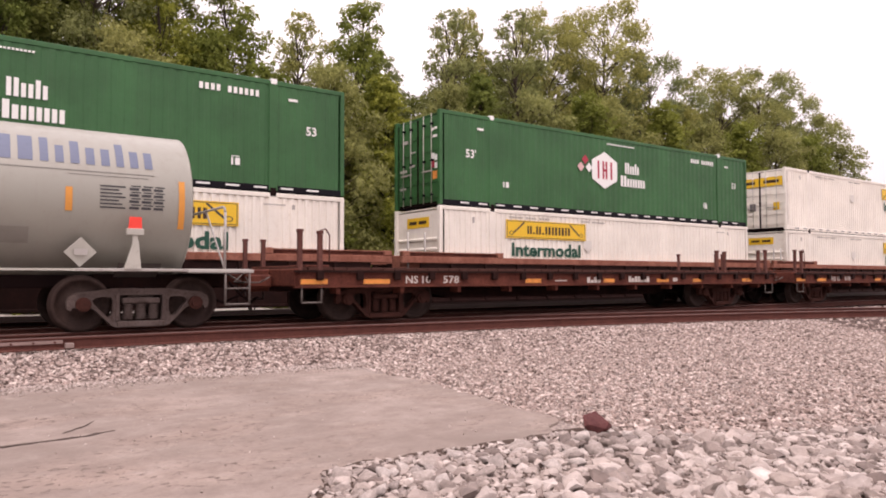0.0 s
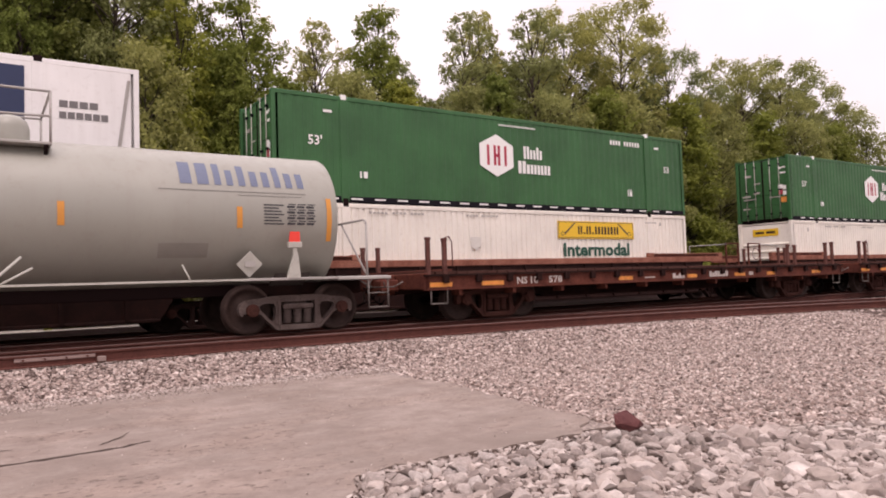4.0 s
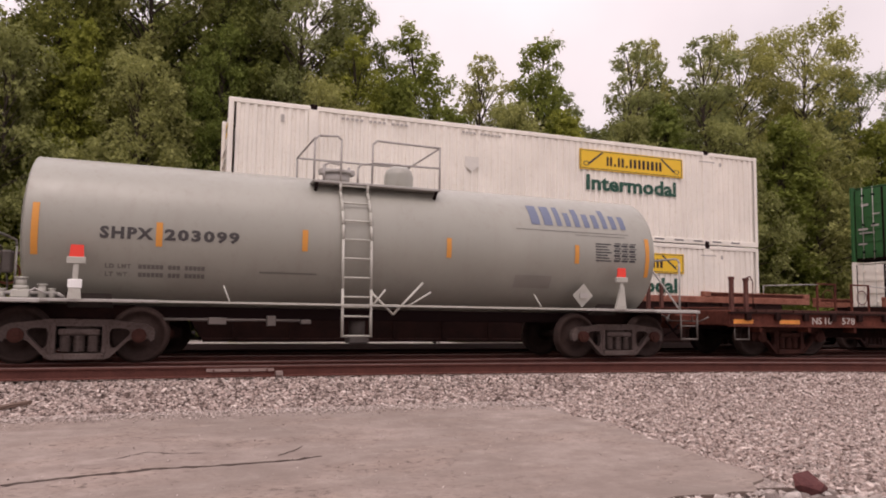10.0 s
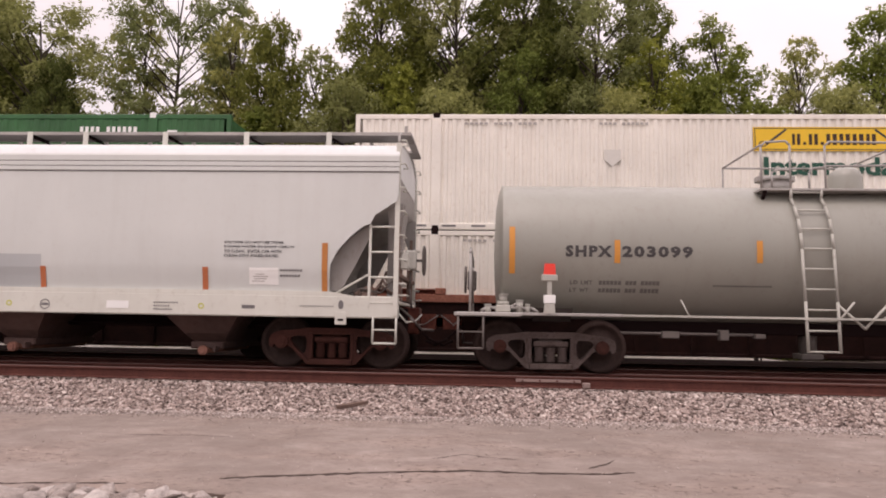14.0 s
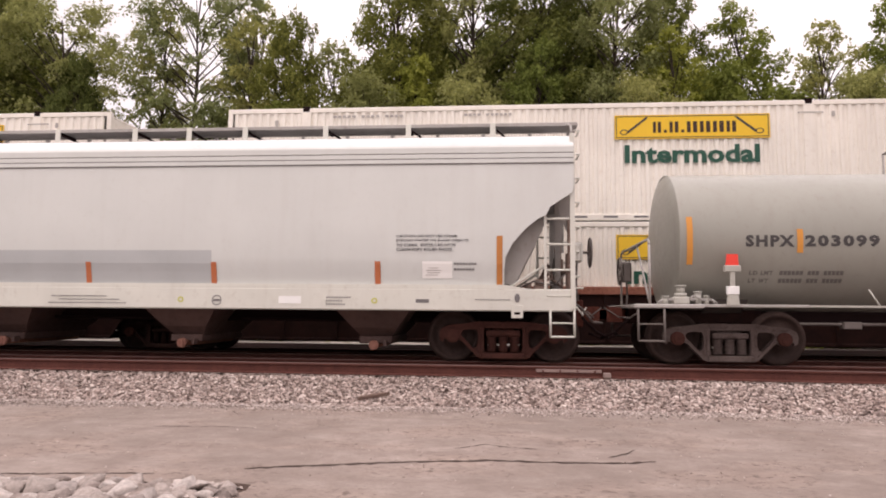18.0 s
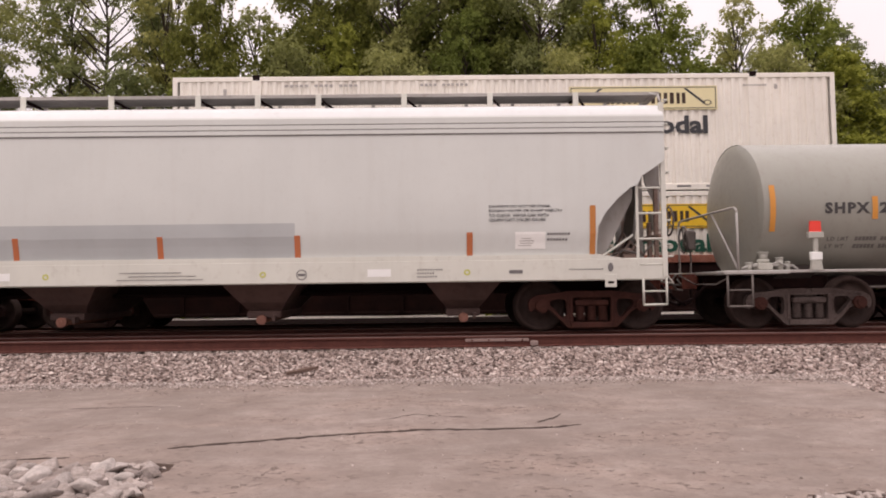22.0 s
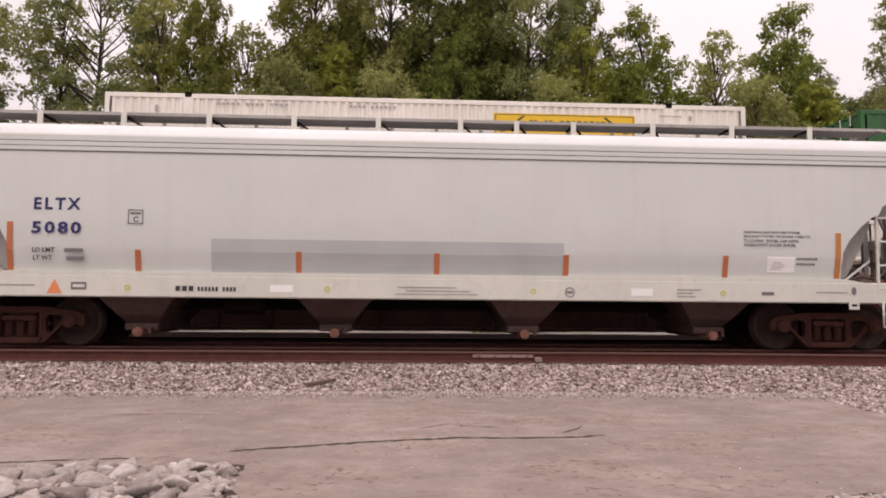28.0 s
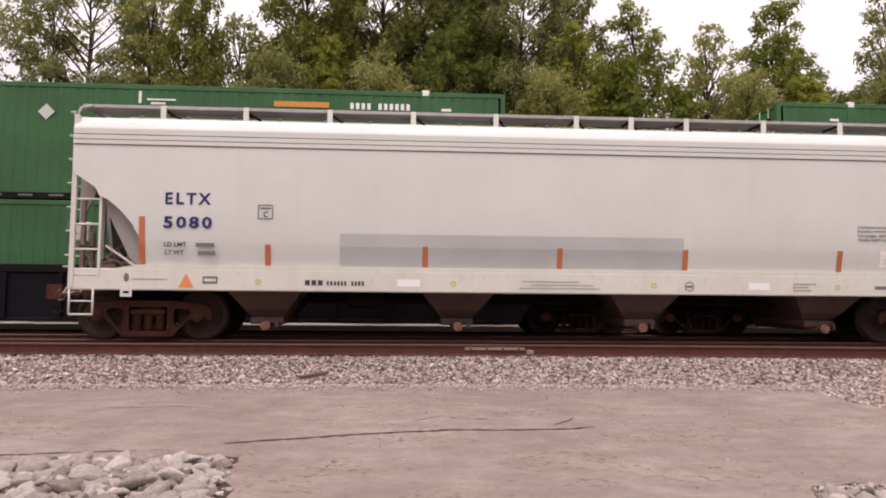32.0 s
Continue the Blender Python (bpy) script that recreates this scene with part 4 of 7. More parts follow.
def container(kind, label):
    """A 53-foot box, doors at the -x end."""
    body = {"hub": GREEN, "green": GREEN, "jb": WHITE, "jb2": WHITE, "jb3": WHITE, "jb4": WHITE, "kllm": WHITE2, "cre": WHITE}[kind]
    smooth = kind in ("kllm", "cre")
    root = thing("shipping_container", label, "container", "containers of the double-stack train")
    for sgn in (-1, 1):
        y = sgn * CW
        if smooth:
            sh = Shape().box(-CL + 0.12, min(y, y - sgn * 0.05), 0.16, CL - 0.12, max(y, y - sgn * 0.05), CH - 0.12)
            for i in range(-12, 13):
                part("seam", Shape().box(i * 0.63 - 0.008, min(y + sgn * 0.004, y), 0.17, i * 0.63 + 0.008, max(y + sgn * 0.004, y), CH - 0.13), body, root)
        else:
            sh = corrugated(-CL + 0.12, CL - 0.12, 0.14, CH - 0.1, y - sgn * 0.012, -sgn * (0.016 if kind in ("hub", "green") else 0.034), 0.28 if kind in ("hub", "green") else 0.205)
        part("side_wall", sh, body, root)
        part("top_rail", Shape().box(-CL, min(y, y - sgn * 0.09), CH - 0.12, CL, max(y, y - sgn * 0.09), CH, 0.012), body, root)
        part("bottom_rail", Shape().box(-CL, min(y, y - sgn * 0.09), 0.0, CL, max(y, y - sgn * 0.09), 0.16, 0.012), NAVY if kind in ("hub", "green") else body, root)
        for px in (-6.1, 6.1):
            part("lifting_post", Shape().box(px - 0.12, min(y + sgn * 0.006, y - sgn * 0.06), 0.02, px + 0.12, max(y + sgn * 0.006, y - sgn * 0.06), CH - 0.01, 0.008), body, root)
            part("corner_casting", Shape().box(px - 0.09, min(y + sgn * 0.01, y - sgn * 0.16), CH - 0.10, px + 0.09, max(y + sgn * 0.01, y - sgn * 0.16), CH + 0.045, 0.012),
                 WHITETEXT if kind in ("hub", "green") else DARK, root, "pale top lifting casting" if kind in ("hub", "green") else "dark top lifting casting")
            part("corner_casting", Shape().box(px - 0.09, min(y + sgn * 0.008, y - sgn * 0.16), -0.04, px + 0.09, max(y + sgn * 0.008, y - sgn * 0.16), 0.11, 0.012), DARK, root, "dark lower casting")
        for px in (-CL, CL):
            part("corner_post", Shape().box(px - 0.06, min(y + sgn * 0.004, y - sgn * 0.14), 0, px + 0.06, max(y + sgn * 0.004, y - sgn * 0.14), CH, 0.012), body, root)
    part("roof", Shape().box(-CL + 0.06, -CW + 0.09, CH - 0.07, CL - 0.06, CW - 0.09, CH - 0.03), body, root)
    part("floor", Shape().box(-CL + 0.06, -CW + 0.09, 0.04, CL - 0.06, CW - 0.09, 0.12), DARK, root)
    part("front_wall", Shape().box(CL - 0.10, -CW + 0.14, 0.12, CL - 0.03, CW - 0.14, CH - 0.1), body, root)
    if kind[:2] == "jb" and kind != "jb4":
        # a plain nose: pressed ribs low down, a small sign above them
        nose = part("nose_wall", Shape().box(-CL + 0.02, -CW + 0.14, 0.12, -CL + 0.08, CW - 0.14, CH - 0.12, 0.008), body, root, "ribbed cream nose wall")
        for i in range(6):
            z = 0.27 + i * 0.31
            part("nose_rib", Shape().prism([(-CL + 0.02, z), (-CL - 0.035, z + 0.035), (-CL - 0.035, z + 0.085), (-CL + 0.02, z + 0.12)], "y", -CW + 0.2, CW - 0.2), body, nose)
        sign = part("sign_panel", Shape().box(-CL + 0.008, -0.62, CH - 0.62, -CL + 0.02, 0.62, CH - 0.30), YELLOW, nose, "yellow sign panel")
        part("sign_mark", Shape().box(-CL + 0.003, -0.48, CH - 0.51, -CL + 0.008, -0.06, CH - 0.41).box(-CL + 0.003, 0.06, CH - 0.51, -CL + 0.008, 0.48, CH - 0.41), DARKBROWN, sign, "dark bars")
        for x0, x1, z0 in ((-0.9, -0.35, 1.42), (0.2, 0.95, 1.10), (-0.2, 0.5, 0.46)):
            part("nose_pipe", Shape().tube([(-CL - 0.05, x0, z0), (-CL - 0.06, (x0 + x1) / 2, z0 + 0.03), (-CL - 0.05, x1, z0)], 0.02), LADDER, nose, "grey pipe clipped to the nose")
    else:
        green = kind in ("hub", "green")
        for near_side, (y0, y1) in ((True, (-CW + 0.14, -0.01)), (False, (0.01, CW - 0.14))):
            door = part("door", Shape().box(-CL + 0.02, y0, 0.12, -CL + 0.08, y1, CH - 0.12, 0.008), body, root)
            for i in range(5):
                z = 0.25 + i * (CH - 0.5) / 5
                part("door_rib", Shape().box(-CL - 0.004, y0 + 0.08, z, -CL + 0.02, y1 - 0.08, z + 0.1), body, door)
            for yy in (y0 + 0.012, y1 - 0.012):
                part("door_seal", Shape().box(-CL + 0.008, yy - 0.018, 0.12, -CL + 0.02, yy + 0.018, CH - 0.12), DARK, door, "dark rubber door seal")
            for f in ((0.28, 0.72) if not green else (0.30, 0.68)):
                yy = y0 + (y1 - y0) * f
                rod = part("lock_rod", Shape().cyl((-CL - 0.03, yy, 0.06), (-CL - 0.03, yy, CH - 0.05), 0.013, 6), LADDER, door, "upright grey locking rod")
                for z in (0.3, 1.35, CH - 0.4):
                    part("rod_bracket", Shape().box(-CL - 0.045, yy - 0.05, z, -CL + 0.02, yy + 0.05, z + 0.07), body if not green else NAVY, rod)
            part("hinge_handle", Shape().box(-CL - 0.05, (y0 + y1) / 2 - 0.28, 1.05, -CL - 0.02, (y0 + y1) / 2 + 0.28, 1.09), STEEL, door)
            if kind == "jb4":
                sign = part("sign_panel", Shape().box(-CL - 0.014, y0 + 0.03, CH - 0.80, -CL - 0.005, y1 - 0.03, CH - 0.38), YELLOW, door, "yellow sign panel")
                part("sign_mark", Shape().box(-CL - 0.018, y0 + 0.2, CH - 0.66, -CL - 0.014, y1 - 0.2, CH - 0.52), DARKBROWN, sign, "dark bar")
                part("sticker", Shape().box(-CL - 0.012, y0 + 0.2, 0.95, -CL - 0.005, y0 + 0.5, 1.3), YELLOW if near_side else GREYTEXT, door, "small door sticker")
            if kind == "kllm":
                part("sign_panel", Shape().box(-CL - 0.012, y0 + 0.02, CH - 1.15, -CL - 0.005, y1 - 0.02, CH - 0.45), NAVYPANEL, door, "navy sign panel")
                part("sign_mark", Shape().box(-CL - 0.016, y0 + 0.25, CH - 0.84, -CL - 0.012, y1 - 0.25, CH - 0.76), WHITETEXT, door, "white mark")
            if green:
                marks = ((0.05, 0.20, 2.32, 2.40, WHITETEXT), (0.22, 0.36, 2.30, 2.38, WHITETEXT), (0.04, 0.30, 2.08, 2.16, WHITETEXT), (0.20, 0.40, 1.42, 1.60, WHITETEXT), (0.05, 0.20, 1.36, 1.54, WHITETEXT), (0.22, 0.40, 1.16, 1.36, REDLOGO), (0.05, 0.20, 1.12, 1.30, WHITETEXT), (0.05, 0.30, 0.80, 1.04, ORANGEDIRT)) if near_side else ((0.55, 0.85, 2.10, 2.20, PALEGREY), (0.10, 0.40, 1.75, 1.80, PALEGREY), (0.60, 1.0, 1.18, 1.26, PALEGREY), (0.55, 0.95, 1.04, 1.10, PALEGREY), (0.15, 0.45, 1.30, 1.38, PALEGREY), (0.65, 1.0, 0.62, 0.68, PALEGREY))
                for a0, a1, z0, z1, ink in marks:
                    part("sticker", Shape().box(-CL - 0.012, y0 + a0, z0, -CL - 0.005, y0 + a1, z1), ink, door, "small door sticker")
    # the bottom rail's row of slots
    sh = Shape()
    for i in range(-10, 11):
        sh.box(i * 0.72 - 0.17, -CW - 0.004, 0.07, i * 0.72 + 0.17, -CW + 0.002, 0.115)
    tagged(part("slot_row", sh, WHITETEXT if kind == "hub" else GREYTEXT, root, "row of short slots in the bottom rail"), kind="stuff")
    y = -CW - 0.004
    if kind == "hub":
        hexa = [(-0.88, 2.31), (-0.22, 1.98), (-0.22, 1.31), (-0.88, 0.98), (-1.54, 1.31), (-1.54, 1.98)]
        logo = part("logo_plate", Shape().prism(hexa, "y", y - 0.006, y), WHITETEXT, root, "white hexagon emblem")
        sh = Shape()
        for bx in (-1.26, -1.0, -0.84, -0.58):
            sh.box(bx, y - 0.012, 1.33, bx + 0.09, y - 0.006, 1.96)
        sh.box(-1.0, y - 0.012, 1.6, -0.75, y - 0.006, 1.69)
        part("emblem", sh, REDLOGO, logo, "red bars of the emblem")
        flat_bars(root, "trade_lettering", WHITETEXT, y, trade_marks(0.22, 1.62, [(0.40, 0.09), (0.40, 0.09), (0.30, 0.09), (0.30, 0.09), (0.40, 0.09), (0.30, 0.09)]) + trade_marks(-0.02, 1.14, [(0.40, 0.13), (0.40, 0.13), (0.30, 0.12), (0.30, 0.1), (0.30, 0.1), (0.30, 0.1), (0.30, 0.1), (0.30, 0.1), (0.30, 0.1)]), "white trade lettering as plain shapes")
    if kind == "green":
        flat_bars(root, "small_mark", WHITETEXT, y, [(3.4, 1.7, 3.62, 1.78), (3.47, 1.78, 3.55, 1.95)], "small pale mark")
        flat_bars(root, "small_lettering", WHITETEXT, y, [(-1.0, 2.42, -0.93, 2.72), (-0.8, 2.5, -0.1, 2.54), (-0.7, 2.40, -0.35, 2.45)], "small white marks")
    if kind in ("hub", "green"):
        words("length_mark", "53'", -7.15, y - 0.002, 1.5, 0.27, WHITETEXT, root)
        words("length_mark", "53", 7.0, y - 0.002, 1.55, 0.24, WHITETEXT, root)
        flat_bars(root, "container_number", WHITETEXT, y, text_bars(4.2, 2.40, 5.75, 2.56, (1, 1, 1, 1, 0, 1, 1, 1, 1, 1, 1), 0.62), "white container number as bars")
        flat_bars(root, "small_lettering", WHITETEXT, y, (text_bars(-0.75, 2.6, 0.75, 2.645, (1,) * 20, 0.7) if kind == "hub" else []) + [(-6.7, 2.4, -6.45, 2.47), (6.5, 2.4, 6.75, 2.47), (-5.65, 0.68, -5.6, 0.86), (-5.54, 0.68, -5.42, 0.86), (5.0, 0.6, 5.05, 0.78), (5.1, 0.6, 5.22, 0.78), (5.0, 0.81, 5.22, 0.83)], "small white markings")
    if kind[:2] == "jb":
        o = -7.1 if kind == "jb2" else 0.0
        panel = part("sign_panel", Shape().box(1.56 + o, y - 0.008, 1.98, 5.20 + o, y, 2.57), FADEDYELLOW if kind == "jb3" else YELLOW, root, "faded cream-yellow sign panel with dark border" if kind == "jb3" else "yellow sign panel with dark border")
        sh = Shape()
        yy = y - 0.012
        for x0, z0, x1, z1 in ((1.59, 2.01, 5.17, 2.028), (1.59, 2.525, 5.17, 2.543), (1.59, 2.01, 1.61, 2.54), (5.15, 2.01, 5.17, 2.54)):
            sh.box(x0 + o, yy, z0, x1 + o, y - 0.008, z1)
        for k in (0, 1):
            # the flourish at each end: a slanting stroke with a curl
            x, d = ((2.36, -1) if k == 0 else (4.38, 1))
            sh.prism([(x + o, 2.50), (x + d * 0.06 + o, 2.515), (x + d * 0.52 + o, 2.16), (x + d * 0.48 + o, 2.12)], "y", yy, y - 0.008)
            disc(sh, x + d * 0.58 + o, 2.15, 0.10, 0.07, y - 0.008, 0.004, 14, 0.7)
        part("panel_border", sh, BLACKISH, panel, "dark border lines and flourishes")
        blocks = Shape()
        x = 2.47 + o
        for w, h in ((0.19, 0.27), (0.07, 0.07), (0.21, 0.27), (0.07, 0.07), (0.24, 0.27), (0.24, 0.27), (0.25, 0.27), (0.22, 0.27)):
            if h < 0.1:
                blocks.box(x, yy, 2.13, x + w, y - 0.008, 2.13 + h)
            else:
                # two plain upright bars to a letter's width
                blocks.box(x, yy, 2.13, x + w * 0.36, y - 0.008, 2.13 + h)
                blocks.box(x + w * 0.60, yy, 2.13, x + w, y - 0.008, 2.13 + h)
            x += w + 0.065
        tagged(part("trade_lettering", blocks, DARKBROWN, panel, "dark brown trade lettering as plain shapes"), kind="stuff")
        words("word_on_side", "Intermodal", 1.79 + o, y - 0.002, 1.385, 0.45, BLACKISH if kind == "jb3" else TEXTGREEN, root, 3.16, "dark lettering" if kind == "jb3" else "green lettering", 1.0, 0.034)
        flat_bars(root, "small_lettering", PALEGREY, y, [(6.62, 2.48, 6.70, 2.60), (-6.9, 2.4, -6.82, 2.58)] + text_bars(5.85, 2.56, 6.45, 2.60, (1,) * 9, 0.7) + text_bars(-5.4, 2.62, -3.6, 2.68, (1, 1, 1, 1, 1, 0, 1, 1, 1, 1, 0, 1, 1, 1, 1), 0.7) + text_bars(-2.1, 2.62, -0.9, 2.68, (1, 1, 1, 1, 0, 1, 1, 1, 1, 1, 1), 0.7), "small dark markings")
        part("faint_emblem", Shape().prism([(-2.0, 2.0), (-1.6, 2.0), (-1.6, 1.75), (-1.8, 1.58), (-2.0, 1.75)], "y", y - 0.006, y), plain("faint_white", (0.66, 0.63, 0.58), 0.5), root, "faint pale emblem")
    if kind == "kllm":
        p1 = part("sign_panel", Shape().box(-5.93, y - 0.008, 0.3, -3.25, y, 2.66), TEAL, root, "dark teal and navy sign panel")
        part("emblem_ring", disc(Shape(), -4.75, 1.95, 0.62, 0.36, y - 0.009, 0.004, 28, 0.84), WHITETEXT, p1, "white oval ring")
        flat_bars(p1, "trade_lettering", WHITETEXT, y - 0.009, text_bars(-5.15, 1.82, -4.35, 2.1, (1, 1, 1), 0.6) + text_bars(-5.6, 1.22, -3.9, 1.4, (1, 1, 1, 1, 1, 1, 0, 1, 1, 1, 1), 0.7) + text_bars(-5.3, 0.95, -4.2, 1.12, (1,) * 7, 0.7), "white trade lettering as bars")
        flat_bars(p1, "small_lettering", ORANGE, y - 0.009, [(-5.4, 0.62, -4.0, 0.67)], "thin orange line of lettering")
        words("word_on_side", "DELIVERING", -2.5, y - 0.002, 1.66, 0.44, CYAN, root, 3.45, "turquoise lettering")
        words("word_on_side", "THE FUTURE", -1.12, y - 0.002, 1.08, 0.44, DARKBLUE, root, 3.5, "navy lettering")
        p2 = part("sign_panel", Shape().box(3.31, y - 0.008, 0.3, 5.85, y, 2.66), NAVYPANEL, root, "navy sign panel")
        flat_bars(p2, "trade_lettering", WHITETEXT, y - 0.009, text_bars(3.75, 1.2, 5.35, 1.72, (1, 1, 1, 1), 0.74) + [(3.85, 1.85, 4.6, 1.93), (4.3, 1.93, 5.2, 2.02), (3.75, 1.02, 5.4, 1.06)], "white trade lettering as bars")
        flat_bars(root, "container_number", GREYTEXT, y, text_bars(6.5, 1.85, 7.3, 2.0, (1, 1, 1, 1)) + text_bars(6.5, 1.6, 7.5, 1.75, (1, 1, 1, 1, 1, 1)) + [(-7.3, 1.95, -6.9, 2.15), (-7.3, 1.7, -6.9, 1.85), (-7.4, 2.5, -6.3, 2.55)], "grey container number as bars")
        part("end_frame", Shape().prism([(7.55, 0.2), (7.62, 0.2), (7.95, 2.6), (7.88, 2.6)], "y", y - 0.02, y), STEEL, root)
    if kind == "cre":
        flat_bars(root, "trade_lettering", GREYTEXT, y, text_bars(-5.48, 2.18, -2.2, 2.42, (1,) * 9, 0.55) + text_bars(-5.45, 1.98, -2.3, 2.03, (1,) * 20), "navy trade lettering as bars")
        flat_bars(root, "trade_name", TEXTRED, y, trade_marks(-1.75, 1.14, [(0.40, 0.1), (0.34, 0.08), (0.06, 0.06), (0.40, 0.1), (0.36, 0.09), (0.06, 0.06), (0.40, 0.1), (0.36, 0.09), (0.27, 0.08), (0.27, 0.08), (0.27, 0.08), (0.27, 0.08), (0.40, 0.09), (0.27, 0.08), (0.27, 0.08), (0.27, 0.08), (0.27, 0.08), (0.40, 0.09), (0.3, 0.08)], 2.1), "dark red blackletter trade name as bars")
        sh = disc(Shape(), 4.72, 1.6, 0.34, 0.36, y)
        sh.box(4.3, y - 0.006, 1.15, 5.15, y, 1.3)
        sh.prism([(4.45, 1.95), (5.0, 1.95), (4.9, 2.2), (4.72, 2.08), (4.55, 2.2)], "y", y - 0.006, y)
        part("crest", sh, TEXTRED, root, "dark red and brown crest")
        part("crest", disc(Shape(), -7.4, 1.6, 0.2, 0.3, y), TEXTRED, root, "small dark red crest")
        flat_bars(root, "container_number", GREYTEXT, y, text_bars(6.4, 1.6, 7.3, 1.75, (1, 1, 1, 1, 0, 1, 1)) + [(-7.2, 2.4, -6.4, 2.48), (5.6, 2.5, 6.2, 2.56)], "small dark markings")
        part("end_frame", Shape().prism([(7.45, 0.2), (7.52, 0.2), (7.9, 2.6), (7.83, 2.6)], "y", y - 0.02, y), STEEL, root)
    return root


FRAME_HALF = [(0.0, 0.705), (0.42, 0.70), (0.66, 0.665), (0.86, 0.655), (1.0, 0.635), (1.10, 0.575), (1.125, 0.50), (1.115, 0.385), (1.06, 0.355), (1.04, 0.40), (0.99, 0.395), (0.93, 0.35), (0.84, 0.35), (0.76, 0.40), (0.70, 0.375), (0.60, 0.28), (0.50, 0.165), (0.44, 0.105), (0.37, 0.075), (0.0, 0.075)]
EYE_HALF = [(0.47, 0.565), (0.60, 0.575), (0.70, 0.56), (0.745, 0.52), (0.735, 0.465), (0.67, 0.40), (0.58, 0.30), (0.52, 0.25), (0.47, 0.265), (0.445, 0.33), (0.44, 0.50)]


def truck_shape_frame(y):
    """Cast side frame of a three-piece truck: an arched outline with two eye-shaped windows and the spring opening."""
    outer = FRAME_HALF + [(-x, z) for x, z in FRAME_HALF[-2:0:-1]]
    holes = [EYE_HALF, [(-x, z) for x, z in EYE_HALF[::-1]], [(-0.32, 0.17), (0.32, 0.17), (0.345, 0.30), (0.33, 0.60), (-0.33, 0.60), (-0.345, 0.30)]]
    sh = Shape().plate(outer, holes, y - 0.06, y + 0.06)
    for s in (-1, 1):
        # thick lips over the top arm, the tension arm and the columns
        sh.prism([(s * 0.05, 0.715), (s * 0.44, 0.712), (s * 0.68, 0.675), (s * 0.98, 0.645), (s * 0.98, 0.612), (s * 0.68, 0.632), (s * 0.44, 0.662), (s * 0.05, 0.668)], "y", y - 0.085, y + 0.085)
        sh.prism([(s * 0.80, 0.40), (s * 0.72, 0.365), (s * 0.45, 0.09), (s * 0.37, 0.062), (s * 0.37, 0.105), (s * 0.42, 0.125), (s * 0.69, 0.405), (s * 0.78, 0.435)], "y", y - 0.085, y + 0.085)
        sh.box(min(s * 0.335, s * 0.40), y - 0.075, 0.17, max(s * 0.335, s * 0.40), y + 0.075, 0.62, 0.01)
    sh.box(-0.38, y - 0.11, 0.065, 0.38, y + 0.11, 0.165, 0.012)
    return sh


def wheelset(parent, x, z=0.0):
    prof = [(-0.075, 0.10), (-0.075, 0.19), (-0.03, 0.22), (-0.03, 0.36), (-0.07, 0.38), (-0.07, 0.452), (0.055, 0.458), (0.06, 0.482), (0.085, 0.48), (0.085, 0.37), (0.02, 0.34), (0.02, 0.2), (0.08, 0.17), (0.08, 0.10)]
    sh = Shape()
    sh.lathe(prof, (0, -0.765, 0), "y", 32)
    sh.lathe([(-a, r) for a, r in prof], (0, 0.765, 0), "y", 32)
    sh.cyl((0, -1.02, 0), (0, 1.02, 0), 0.085, 12)
    for i in range(3):
        t = i * 2.094
        sh.box(0.27 * math.cos(t) - 0.02, -0.80, 0.27 * math.sin(t) - 0.02, 0.27 * math.cos(t) + 0.02, -0.79, 0.27 * math.sin(t) + 0.02)
    w = part("wheelset", sh, WHEEL, parent)
    w.matrix_basis = pose(x, 0, 0.457 + z)
    return w


def truck(parent, x, frame_mat, roll=None):
    """A freight truck: bolster with both side frames, springs, bearings, brake beams and two wheelsets."""
    sh = Shape().box(-0.22, -0.95, 0.42, 0.22, 0.95, 0.62, 0.03)
    sh.cyl((0, 0, 0.6), (0, 0, 0.72), 0.2, 14)
    tr = part("truck", sh, frame_mat, parent)
    tr.matrix_basis = pose(x, 0, 0)
    for y in (-1.0, 1.0):
        part("side_frame", truck_shape_frame(y), frame_mat, tr, "cast steel side frame")
        for k in (-0.2, 0.0, 0.2):
            part("spring", Shape().lathe([(j * 0.0185, 0.098 if j % 2 else 0.06) for j in range(15)], (k, y, 0.19), "z", 10), frame_mat, tr)
        part("bolster_end", Shape().box(-0.30, y - 0.10, 0.455, 0.30, y + 0.10, 0.555, 0.02).box(-0.12, y - 0.112, 0.48, 0.12, y + 0.112, 0.53, 0.01), frame_mat, tr)
        for ax in (-0.885, 0.885):
            sh = Shape().cyl((ax, y - 0.14 if y < 0 else y + 0.14, 0.457), (ax, y, 0.457), 0.115, 16)
            sh.cyl((ax, y - 0.17 if y < 0 else y + 0.17, 0.457), (ax, y, 0.457), 0.07, 12)
            for k in range(3):
                t = k * 2.094 + 0.5
                sh.cyl((ax + 0.08 * math.cos(t), (y - 0.16 if y < 0 else y + 0.16), 0.457 + 0.08 * math.sin(t)), (ax + 0.08 * math.cos(t), y, 0.457 + 0.08 * math.sin(t)), 0.015, 6)
            part("bearing", sh, TRUCKRUST, tr, "rust-brown axle bearing")
    sets = [wheelset(tr, -0.885), wheelset(tr, 0.885)]
    if roll is not None:
        roll += sets
    return tr


